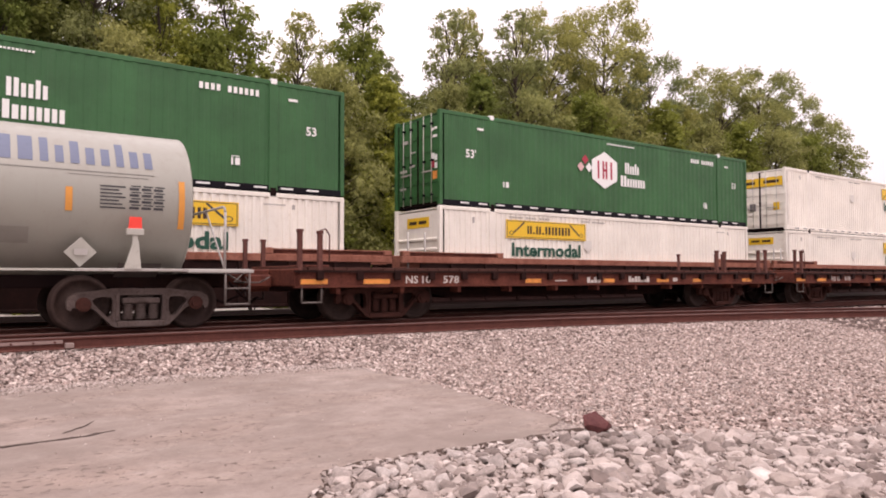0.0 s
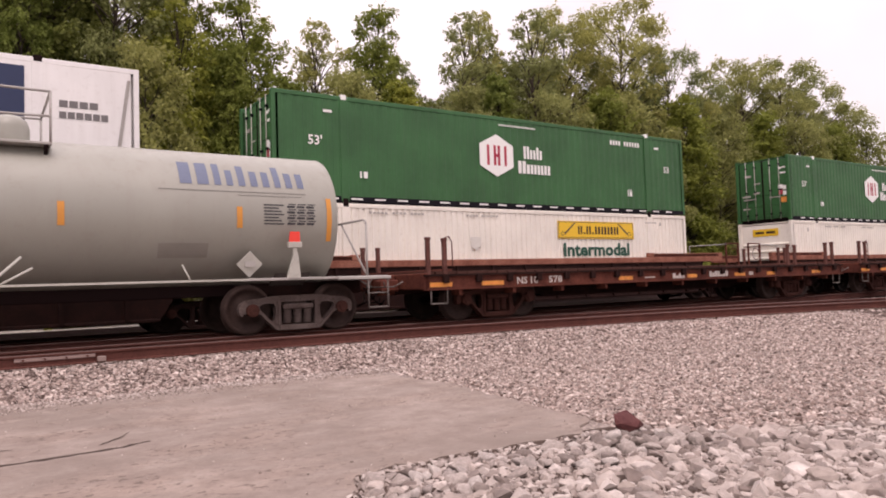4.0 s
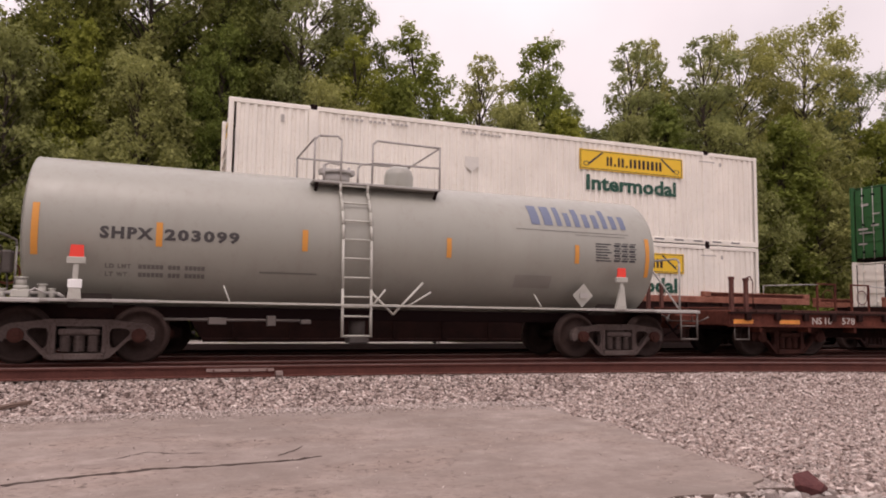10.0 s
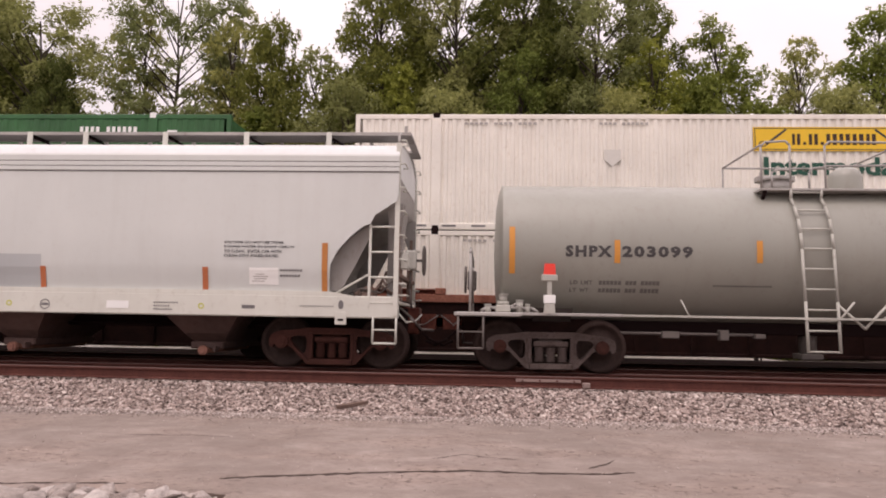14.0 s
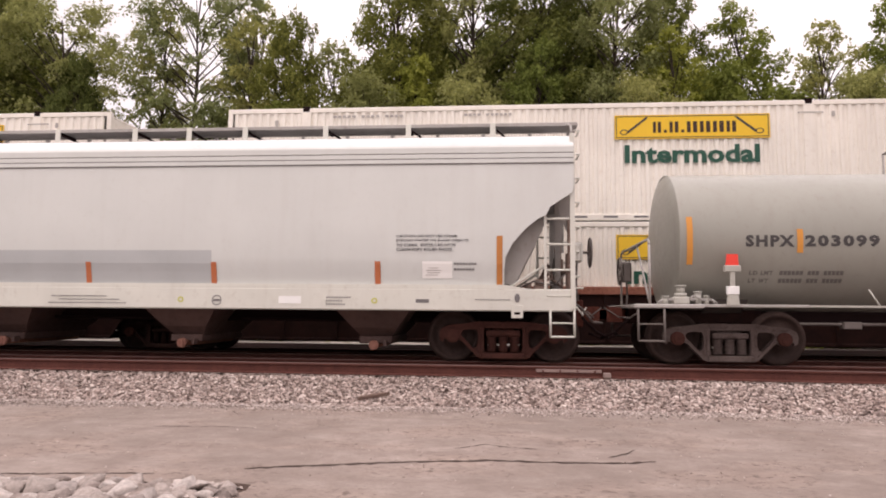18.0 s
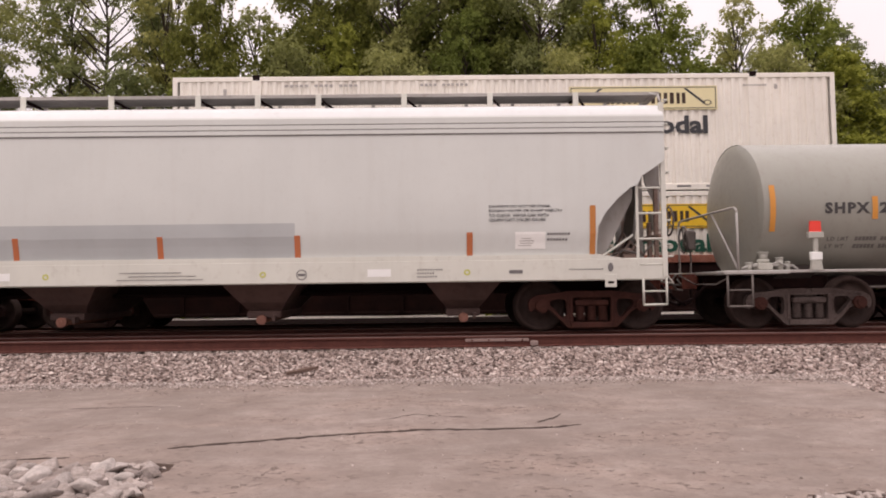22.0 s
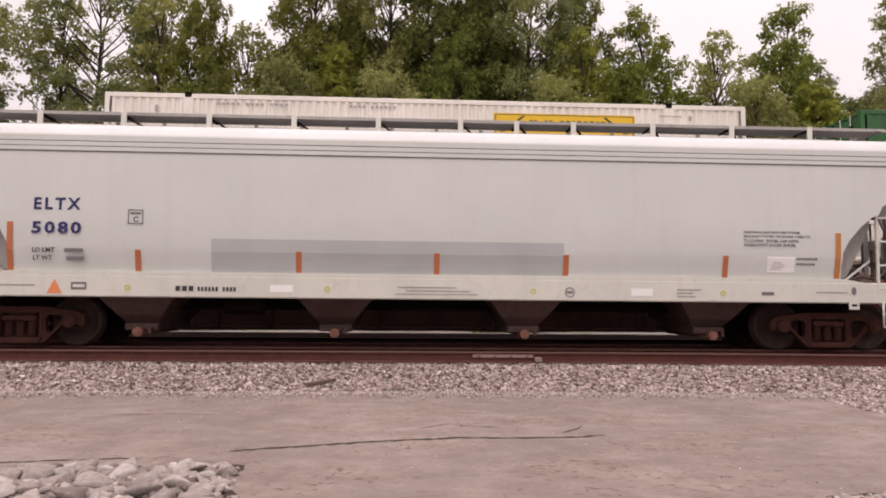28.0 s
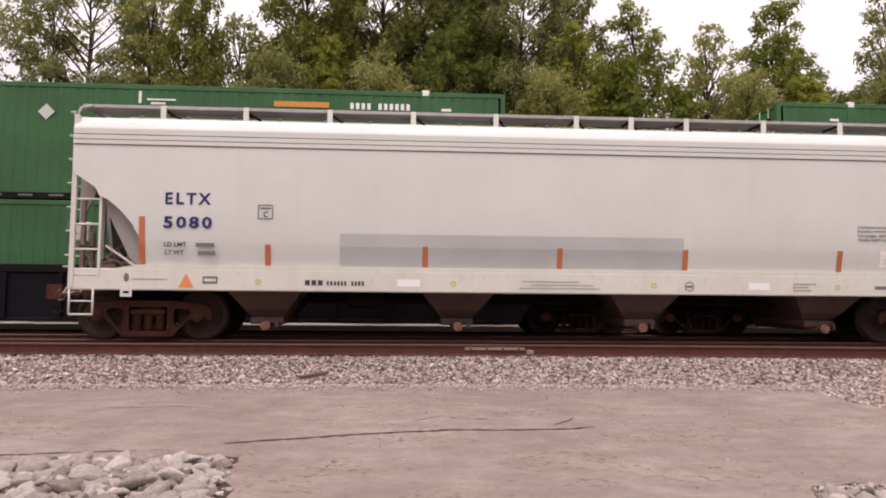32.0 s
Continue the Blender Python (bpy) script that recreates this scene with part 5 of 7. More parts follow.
def well_car(paint_mat, label, left_end, right_end):
    """One platform: deep side sills with ribs, end decks, trucks under the ends. Ends: 'shared', 'own' or 'none' truck."""
    root = thing("well_car", label, "railcar", "well cars of the container train")
    for s in (-1, 1):
        y = s * 1.40
        part("side_sill", Shape().prism([(-8.9, 1.0), (-8.5, 0.34), (8.5, 0.34), (8.9, 1.0), (8.9, 1.5), (-8.9, 1.5)], "y", y - 0.03, y + 0.03), paint_mat, root)
        ends = [9.55 if k != "own" else 10.05 for k in (left_end, right_end)]
        chord = NAVY if paint_mat is NAVY else CHORDLIT
        part("top_chord", Shape().box(-ends[0], y - 0.08, 1.46, ends[1], y + 0.08, 1.655, 0.015), chord, root, "rust-red top chord")
        for e, far_end in ((-1, ends[0]), (1, ends[1])):
            # lit rust on the guide's top edge, darker rust on its recessed web
            guide = part("guide_bar", Shape().box(min(e * 6.0, e * far_end), y - 0.075, 1.755, max(e * 6.0, e * far_end), y + 0.075, 1.79, 0.006), chord, root, "raised rust-red guide bar")
            part("guide_web", Shape().box(min(e * 6.0, e * far_end), y - 0.03, 1.655, max(e * 6.0, e * far_end), y + 0.03, 1.755), RUST if paint_mat is not NAVY else NAVY, guide)
            part("guide_cap", Shape().box(min(e * 5.8, e * 6.05), y - 0.09, 1.655, max(e * 5.8, e * 6.05), y + 0.09, 1.81, 0.015), chord, guide)
            part("guide_cap", Shape().box(min(e * (far_end - 0.25), e * far_end), y - 0.09, 1.655, max(e * (far_end - 0.25), e * far_end), y + 0.09, 1.80, 0.015), chord, guide)
        part("bottom_chord", Shape().box(-8.5, y - 0.07, 0.295, 8.5, y + 0.07, 0.38, 0.015), paint_mat, root)
        for i in range(-6, 7):
            part("rib", Shape().box(i * 1.3 - 0.05, min(y + s * 0.03, y + s * 0.1), 0.36, i * 1.3 + 0.05, max(y + s * 0.03, y + s * 0.1), 1.46), paint_mat, root)
        part("reflector", Shape().box(-7.9, s * 1.50 - 0.004, 1.2, -7.3, s * 1.50 + 0.004, 1.3), ORANGE, root, "orange reflective strip")
    for e in (-1, 1):
        part("end_deck", Shape().box(min(e * 8.35, e * 9.9), -1.35, 0.95, max(e * 8.35, e * 9.9), 1.35, 1.12, 0.02), paint_mat, root)
        part("end_bulkhead", Shape().box(min(e * 8.3, e * 8.42), -1.36, 0.5, max(e * 8.3, e * 8.42), 1.36, 1.5, 0.01), paint_mat, root)
    part("well_floor", Shape().box(-8.3, -1.3, 0.295, 8.3, 1.3, 0.33), paint_mat, root)
    for e, kind in ((-1, left_end), (1, right_end)):
        if kind == "own":
            truck(root, e * 10.1, TRUCKSHADE)
            part("drawbar", Shape().box(min(e * 9.8, e * 11.75), -0.16, 0.72, max(e * 9.8, e * 11.75), 0.16, 1.0, 0.03), RUST, root)
            stand = part("brake_stand", Shape().box(e * 10.6 - 0.035, -1.31, 0.95, e * 10.6 + 0.035, -1.25, 2.2, 0.01).box(e * 11.4 - 0.035, -1.31, 0.95, e * 11.4 + 0.035, -1.25, 2.2, 0.01).box(min(e * 10.6, e * 11.4), -1.305, 2.15, max(e * 10.6, e * 11.4), -1.255, 2.2), RUST, root, "rusty upright brake stand")
            part("brake_wheel", disc(Shape(), e * 11.0, 1.75, 0.25, 0.25, -1.33, 0.02, 20, 0.85), RUST, stand)
            part("hand_rail", Shape().tube([(e * 8.3, -1.3, 1.66), (e * 8.3, -1.3, 2.05), (e * 10.6, -1.3, 2.15)], 0.018), STEEL, root, "thin grey hand rail")
            part("deck_beam", Shape().box(min(e * 9.9, e * 11.2), -1.3, 0.9, max(e * 9.9, e * 11.2), 1.3, 1.05, 0.02), CHORDLIT if paint_mat is not NAVY else NAVY, root)
        elif kind == "shared":
            for px in (8.67, 9.26):
                part("end_post", Shape().cyl((e * px, -1.3, 1.1), (e * px, -1.3, 2.35), 0.028, 8), STEEL, root, "thin grey upright")
            part("end_block", Shape().box(min(e * 8.5, e * 9.5), -1.22, 1.12, max(e * 8.5, e * 9.5), -0.8, 1.68, 0.02), chord, root, "orange-brown block on the end deck")
            truck(root, e * 9.72, TRUCKSHADE)
    return root


# stacks from the head end: left edge at 0 s, upper kind, lower kind
STACKS = [
    (30.10, "jb4", "jb"), (10.66, "hub", "jb2"), (-8.80, "hub", "jb"), (-32.30, "hub", "jb"), (-51.72, "kllm", "kllm"), (-71.23, "hub", "cre"), (-94.77, "jb", "jb"), (-118.24, "jb", "jb"), (-137.73, "jb", "jb"),
    (-157.18, "green", "hub"), (-180.62, "jb", "jb"), (-200.03, "jb", "jb"), (-219.53, "jb3", "jb"), (-243.03, "green", "green"), (-262.47, "green", "jb"), (-281.83, "jb", "jb"), (-305.27, "green", "green"), (-328.71, "green", "hub"),
]
BOX_LABEL = {"hub": "dark green corrugated container with white hexagon emblem, stacked on the train", "green": "dark green corrugated container with small white markings",
             "jb": "cream white corrugated container with yellow sign panel", "jb2": "cream white corrugated container with yellow panel near its doors", "jb3": "cream white corrugated container with a faded sign panel", "jb4": "cream white corrugated container with yellow-signed doors and dark seals", "kllm": "white refrigerated container with navy and teal sign panels", "cre": "white smooth-sided container with dark red lettering and crest"}
PROTO = {}


def get_box(kind):
    if kind not in PROTO:
        PROTO[kind] = container(kind, BOX_LABEL[kind])
        return PROTO[kind]
    return copy_thing(PROTO[kind], Matrix())


CARS = {}
for i, (left, top, low) in enumerate(STACKS):
    gap_r = STACKS[i - 1][0] - left - 16.15 if i else 3.3
    gap_l = left - 16.15 - STACKS[i + 1][0] if i + 1 < len(STACKS) else 3.3
    l_end, r_end = ("own" if gap_l > 5 else "shared"), ("own" if gap_r > 5 else "none")
    navy = i in (13, 16, 17)
    key = (l_end, r_end, navy)
    if key in CARS:
        car = copy_thing(CARS[key], Matrix())
    else:
        car = CARS[key] = well_car(NAVY if navy else RUSTSHADE, "dark navy well car carrying two stacked containers" if navy else "rusty brown well car carrying two stacked containers", l_end, r_end)
    x = left + CL
    MOVERS.append((car, x, FAR_Y, FAR_Z, "far"))
    MOVERS.append((get_box(low), x, FAR_Y, FAR_Z + 0.335, "far"))
    MOVERS.append((get_box(top), x, FAR_Y, FAR_Z + 0.335 + CH + 0.03, "far"))

# marks that only some boxes carry
y = -CW - 0.004
mark = part("hazard_mark", Shape().prism([(-2.05, 1.95), (-1.88, 2.12), (-1.71, 1.95), (-1.88, 1.78)], "y", y - 0.006, y), REDLOGO, PROTO["hub"], "small red diamond mark")
part("hazard_mark", Shape().prism([(-2.27, 1.68), (-2.1, 1.85), (-1.93, 1.68), (-2.1, 1.51)], "y", y - 0.006, y), plain("pink_white", (0.7, 0.45, 0.45), 0.5), mark, "small pale red diamond mark")
part("hazard_mark", Shape().prism([(-1.86, 1.68), (-1.69, 1.85), (-1.52, 1.68), (-1.69, 1.51)], "y", y - 0.006, y), WHITETEXT, mark, "small white diamond mark")
last_box = MOVERS[-1][0]
part("placard", Shape().prism([(-3.39, 2.15), (-3.19, 2.35), (-2.99, 2.15), (-3.19, 1.95)], "y", y - 0.008, y), plain("pale_placard", (0.55, 0.58, 0.55), 0.6), last_box, "pale diamond placard")
part("sticker", Shape().box(2.30, y - 0.006, 2.42, 3.67, y, 2.56), ORANGE, last_box, "orange strip")
graffiti = Shape()
for i in range(7):
    gx = 4.9 + i * 0.2
    graffiti.tube([(gx, y, 2.30), (gx + 0.1, y, 2.30 + 0.22 * ((i * 3) % 4) / 3 + 0.1), (gx + 0.2, y, 2.36), (gx + 0.12, y, 2.28)], 0.022, 5)
part("graffiti", graffiti, plain("pale_spray", (0.55, 0.62, 0.55), 0.7), MOVERS[-4][0], "pale looping spray-paint scrawl")


# ---- the slow train on the near track ----
ROLLING = []


def coupler(root, x, e, mat=None):
    mat = mat or RUST
    part("coupler_shank", Shape().box(min(x, x + e * 0.55), -0.09, 0.76, max(x, x + e * 0.55), 0.09, 0.96, 0.02), mat, root)
    part("coupler_knuckle", Shape().prism([(x + e * 0.5, -0.16), (x + e * 0.78, -0.18), (x + e * 0.82, -0.05), (x + e * 0.7, 0.02), (x + e * 0.82, 0.12), (x + e * 0.66, 0.2), (x + e * 0.5, 0.14)], "z", 0.72, 1.0), mat, root)
    part("air_hose", Shape().tube([(x, -0.45, 0.8), (x + e * 0.25, -0.45, 0.55), (x + e * 0.5, -0.3, 0.42), (x + e * 0.68, -0.1, 0.5)], 0.025), DARK, root, "black rubber air hose")
    part("cut_lever", Shape().tube([(x, -1.35, 0.9), (x + e * 0.12, -1.2, 0.8), (x + e * 0.15, -0.3, 0.8), (x + e * 0.4, -0.12, 0.98)], 0.014), GRIME, root)


def ladder(root, x0, x1, y, z0, z1, rungs, mat, r=0.022, stile=0.022):
    lad = part("ladder", Shape().cyl((x0, y - 0.02, z0 + 0.04), (x1, y - 0.02, z0 + 0.04), r * 0.6, 6), mat, root)
    for x in (x0, x1):
        part("stile", Shape().box(x - stile, y - 0.02, z0, x + stile, y + 0.02, z1), mat, lad)
    for i in range(rungs):
        z = z0 + (z1 - z0) * (i + 0.5) / rungs
        part("rung", Shape().cyl((x0, y - 0.02, z), (x1, y - 0.02, z), r * 0.6, 6), mat, lad)
    return lad


# covered hopper
def hopper_edge(z):
    """Half length of the body at a height."""
    pts = [(1.28, 7.44), (1.55, 7.44), (1.82, 7.46), (2.05, 7.58), (2.30, 7.80), (2.48, 8.02), (2.53, 8.15), (2.68, 8.22), (2.93, 8.60), (3.05, 8.62), (4.5, 8.62)]
    for a, b in zip(pts, pts[1:]):
        if z <= b[0]:
            return a[1] + (b[1] - a[1]) * max(0, (z - a[0])) / (b[0] - a[0])
    return pts[-1][1]


def covered_hopper():
    root = thing("covered_hopper_car", "light grey covered hopper car with dark lettering, four bays, slowly rolling", "railcar")
    prof = [(-1.44, 1.28), (-1.49, 1.55), (-1.525, 1.7), (-1.535, 1.82), (-1.55, 2.05), (-1.56, 2.30), (-1.56, 2.48), (-1.56, 2.53), (-1.56, 2.68), (-1.56, 2.93), (-1.56, 3.05), (-1.555, 3.44)]
    # side sheets with the end slopes between them
    for s in (-1, 1):
        sh = Shape()
        cols = 40
        vs = []
        for y, z in prof:
            h = hopper_edge(z)
            for i in range(cols + 1):
                vs.append((-h + 2 * h * i / cols, s * -y, z))
        n = cols + 1
        sh.add(vs, [(k * n + i, k * n + i + 1, (k + 1) * n + i + 1, (k + 1) * n + i) for k in range(len(prof) - 1) for i in range(cols)], True)
        part("side_sheet", sh, HOPPER, root)
        # ribbed eave: three shallow steps
        eave = [(1.555, 3.44), (1.575, 3.45), (1.575, 3.515), (1.555, 3.525), (1.575, 3.535), (1.575, 3.605), (1.555, 3.615), (1.575, 3.625), (1.575, 3.72), (1.56, 3.75), (1.50, 3.75), (1.50, 3.44)]
        part("eave_rail", Shape().prism([(s * y, z) for y, z in eave], "x", -8.62, 8.62), HOPPER, root, "grooved grey eave rail")
        # dark strips in the eave's grooves, coloured as their shadow
        groove_shade = Shape()
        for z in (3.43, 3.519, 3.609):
            groove_shade.box(-8.61, min(s * 1.557, s * 1.568), z, 8.61, max(s * 1.557, s * 1.568), z + 0.014)
        part("eave_groove", groove_shade, GREYTEXT, root, "dark strips laid in the eave grooves as their shadow")
    for e in (-1, 1):
        sh = Shape()
        inner = [(y * 0.985, z) for y, z in prof]
        vs = []
        for y, z in inner:
            x = e * (hopper_edge(z) - 0.03)
            push = 0.35 * math.sin(min(1, max(0, (z - 1.3) / 1.6)) * math.pi)
            vs += [(x, y, z), (x - e * push, y * 0.6, z), (x - e * push, -y * 0.6, z), (x, -y, z)]
        n = len(inner)
        sh.add(vs, [(4 * k + j, 4 * k + j + 1, 4 * k + j + 5, 4 * k + j + 4) for k in range(n - 1) for j in range(3)], True)
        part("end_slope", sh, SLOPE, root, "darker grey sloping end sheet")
        for s in (-1, 1):
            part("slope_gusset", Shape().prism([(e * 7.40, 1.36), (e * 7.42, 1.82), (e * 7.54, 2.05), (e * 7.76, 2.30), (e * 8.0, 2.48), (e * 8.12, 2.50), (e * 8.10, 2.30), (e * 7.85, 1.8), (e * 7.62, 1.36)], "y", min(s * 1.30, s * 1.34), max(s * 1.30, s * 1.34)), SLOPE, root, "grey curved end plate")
    roof = [(-1.56, 3.75), (-1.50, 3.84), (-1.38, 3.93), (-1.15, 4.01), (-0.7, 4.085), (0, 4.12), (0.7, 4.085), (1.15, 4.01), (1.38, 3.93), (1.50, 3.84), (1.56, 3.75)]
    sh = Shape()
    vs = [(x, y, z) for x in (-8.62, 8.62) for y, z in roof]
    n = len(roof)
    sh.add(vs, [(i, i + 1, n + i + 1, n + i) for i in range(n - 1)], True)
    sh.add([(x, y, z) for x in (-8.6, 8.6) for y, z in roof + [(1.5, 3.4), (-1.5, 3.4)]], [tuple(range(n + 2)), tuple(range(n + 2, 2 * n + 4))])
    part("roof", sh, ROOFWHITE, root, "pale white curved roof")
    hatch = part("trough_hatch", Shape().box(-8.2, -0.3, 4.08, 8.2, 0.3, 4.245, 0.03), SLOPE, root, "long grey roof hatch")
    for i in range(-9, 10):
        part("hatch_clamp", Shape().box(i * 0.88 - 0.03, -0.36, 4.12, i * 0.88 + 0.03, -0.3, 4.27), SLOPE, hatch)
    for s in (-1, 1):
        board = part("running_board", Shape().box(-8.75, min(s * 0.42, s * 0.95), 4.265, 8.75, max(s * 0.42, s * 0.95), 4.29, 0.006), BOARD, root, "grey roof walkway grating")
        part("board_edge", Shape().box(-8.75, min(s * 0.95, s * 0.965), 4.25, 8.75, max(s * 0.95, s * 0.965), 4.305), STEEL, board)
        part("board_edge", Shape().box(-8.75, min(s * 0.405, s * 0.42), 4.25, 8.75, max(s * 0.405, s * 0.42), 4.30), STEEL, board)
        for x in (-7.30, -5.80, -4.25, -2.69, -1.12, 0.43, 1.50, 2.59, 4.13, 5.68, 7.23):
            post = part("board_post", Shape().box(x - 0.05, min(s * 0.955, s * 0.985), 4.02, x + 0.05, max(s * 0.955, s * 0.985), 4.305, 0.006), SILL, board, "pale support post")
            part("post_brace", Shape().cyl((x + 0.05, s * 0.94, 4.20), (x + 0.24, s * 0.62, 4.12), 0.02, 6).box(x - 0.02, min(s * 0.42, s * 0.95), 4.235, x + 0.02, max(s * 0.42, s * 0.95), 4.262), DARK, post)
    for e in (-1, 1):
        part("end_board", Shape().box(min(e * 8.62, e * 8.76), -0.95, 4.255, max(e * 8.62, e * 8.76), 0.95, 4.29, 0.008), BOARD, root)
    # side sills
    for s in (-1, 1):
        y = s * 1.50
        sill = part("side_sill", Shape().box(-8.65, min(y, y - s * 0.14), 0.895, 8.65, max(y, y - s * 0.14), 1.275, 0.02), SILL, root, "pale grey side sill")
        part("sill_flange", Shape().prism([(-7.95, 1.265), (-7.45, 1.345), (7.45, 1.345), (7.95, 1.265)], "y", min(y - s * 0.005, y - s * 0.14), max(y - s * 0.005, y - s * 0.14)), SILL, sill)
    # Underframe coloured near black to carry the shade under the body.
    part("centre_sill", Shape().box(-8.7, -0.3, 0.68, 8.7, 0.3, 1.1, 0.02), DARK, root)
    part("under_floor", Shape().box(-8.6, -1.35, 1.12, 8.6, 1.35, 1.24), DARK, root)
    for e in (-1, 1):
        part("end_platform", Shape().box(min(e * 7.4, e * 8.65), -1.36, 1.14, max(e * 7.4, e * 8.65), 1.36, 1.2, 0.01), SILL, root)
        part("draft_sill", Shape().box(min(e * 8.2, e * 8.9), -0.28, 0.62, max(e * 8.2, e * 8.9), 0.28, 1.12, 0.02), RUST, root)
        coupler(root, e * 8.85, e)
    # bays with outlet gates
    for bx in (-5.32, -1.84, 1.62, 5.14):
        sh = Shape()
        rings = [(0.72, 1.38, 0.98), (0.40, 1.08, 0.58), (0.26, 0.85, 0.40)]
        vs = []
        for hx, hy, z in rings:
            vs += [(bx - hx, -hy, z), (bx + hx, -hy, z), (bx + hx, hy, z), (bx - hx, hy, z)]
        sh.add(vs, [(4 * k + j, 4 * k + (j + 1) % 4, 4 * k + 4 + (j + 1) % 4, 4 * k + 4 + j) for k in range(2) for j in range(4)] + [(8, 9, 10, 11)])
        bay = part("hopper_bay", sh, BAY, root, "brown tapered outlet bay, darkened for the shade under the car")
        part("outlet_gate", Shape().box(bx - 0.30, -1.0, 0.30, bx + 0.30, 1.0, 0.43, 0.02), BAY, bay)
        part("outlet_tube", Shape().cyl((bx, -1.12, 0.28), (bx, 1.12, 0.28), 0.058, 14), PIPECAP, bay, "rusty outlet pipe cap")
        part("pipe_cap", Shape().cyl((bx, -1.2, 0.28), (bx, -1.1, 0.28), 0.085, 14).cyl((bx, -1.22, 0.28), (bx, -1.2, 0.28), 0.05, 10), CAPRUST, bay, "faded red pipe cap")
        part("gate_handle", Shape().box(bx + 0.17, -1.15, 0.26, bx + 0.22, -1.0, 0.36), BAY, bay)
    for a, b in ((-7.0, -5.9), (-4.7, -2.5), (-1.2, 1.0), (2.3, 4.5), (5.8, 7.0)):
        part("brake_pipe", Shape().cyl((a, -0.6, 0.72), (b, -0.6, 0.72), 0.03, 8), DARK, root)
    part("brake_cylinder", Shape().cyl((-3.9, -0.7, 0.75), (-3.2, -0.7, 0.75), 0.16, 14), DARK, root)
    # ends: ladders, posts, steps, brake gear
    for e in (-1, 1):
        for s in (-1, 1):
            y = s * 1.49
            post = part("corner_post", Shape().box(e * 8.6 - 0.04, y - 0.03, 0.95, e * 8.6 + 0.04, y + 0.03, 3.97), SILL, root, "pale end post")
            part("post_top", Shape().tube([(e * 8.6, y, 3.97), (e * 8.59, y * 0.93, 4.13), (e * 8.57, y * 0.66, 4.27)], 0.022), STEEL, post)
            part("inner_stile", Shape().box(e * 8.14 - 0.022, y - 0.02, 1.1, e * 8.14 + 0.022, y + 0.02, 2.52), SILL, root)
            for i in range(4):
                part("rung", Shape().cyl((e * 8.14, y, 1.16 + i * 0.44), (e * 8.6, y, 1.16 + i * 0.44), 0.02, 6), SILL, root)
            part("end_grab", Shape().tube([(e * 8.62, y * 0.93, 1.3), (e * 8.78, y * 0.93, 1.3), (e * 8.78, y * 0.75, 1.3)], 0.016), SILL, root)
            for i in range(7):
                z = 1.5 + i * 0.42
                part("end_rung", Shape().tube([(e * 8.63, y, z), (e * 8.72, y * 0.99, z), (e * 8.72, y * 0.72, z), (e * 8.63, y * 0.72, z)], 0.014), SILL, root)
            step = part("stirrup_step", Shape().tube([(e * 8.22, y, 0.92), (e * 8.22, y, 0.47), (e * 8.62, y, 0.47), (e * 8.62, y, 0.92)], 0.02), SILL, root)
            part("step_bar", Shape().cyl((e * 8.22, y, 0.70), (e * 8.62, y, 0.70), 0.015, 6), SILL, step)
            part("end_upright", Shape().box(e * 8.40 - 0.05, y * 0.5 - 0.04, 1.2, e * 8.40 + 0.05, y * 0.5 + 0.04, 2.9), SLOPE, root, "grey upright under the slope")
            part("slope_brace", Shape().tube([(e * 7.55, y * 0.95, 1.32), (e * 8.12, y * 0.85, 1.68)], 0.022), SILL, root)
            part("jacking_pad", Shape().box(e * 7.66 - 0.1, min(y, y + s * 0.015), 0.78, e * 7.66 + 0.1, max(y, y + s * 0.015), 1.0, 0.006), SILL, root)
            part("pad_hole", Shape().prism([(e * 7.66 - 0.05, 0.84), (e * 7.66 + 0.05, 0.84), (e * 7.66 + 0.05, 0.88), (e * 7.66 - 0.05, 0.88)], "y", y + s * 0.012, y + s * 0.018), DARK, root)
            part("lifting_eye", disc(Shape(), e * 7.66, 1.12, 0.045, 0.075, s * 1.50 - 0.002 if s < 0 else s * 1.508), GREYTEXT, root)
        # end frame: dark web plate under the slope, brown stanchions, brake gear and pipes
        part("end_web", Shape().prism([(e * 8.30, 1.2), (e * 8.36, 1.2), (e * 8.60, 3.05), (e * 8.54, 3.05)], "y", -0.34, 0.34), SLOPE, root, "grey end web plate")
        for yy in (-1.12, -0.72, 0.72, 1.12):
            part("end_stanchion", Shape().box(e * 8.58 - 0.035, yy - 0.045, 1.1, e * 8.58 + 0.035, yy + 0.045, 2.55 if abs(yy) > 1 else 1.95, 0.008), STANCHION, root, "brown-grey end stanchion")
        for s in (-1, 1):
            part("end_gusset", Shape().prism([(e * 8.62, 2.12), (e * 8.66, 2.12), (e * 8.66, 2.95), (e * 8.36, 2.95), (e * 8.40, 2.62)], "y", min(s * 1.08, s * 1.12), max(s * 1.08, s * 1.12)), SLOPE, root, "dark grey gusset plate")
        part("end_cross_beam", Shape().box(min(e * 8.54, e * 8.64), -1.36, 1.62, max(e * 8.54, e * 8.64), 1.36, 1.70, 0.01), STANCHION, root)
        wheel = part("brake_wheel", Shape().lathe([(-0.02, 0.26), (0.0, 0.285), (0.02, 0.26), (0, 0.24), (-0.02, 0.26)], (e * 9.0, -0.55, 1.98), "x", 24), GRIME, root, "dark brake wheel")
        for k in range(5):
            a = k * 1.2566
            part("spoke", Shape().cyl((e * 9.0, -0.55, 1.98), (e * 9.0, -0.55 + 0.25 * math.cos(a), 1.98 + 0.25 * math.sin(a)), 0.013, 6), GRIME, wheel)
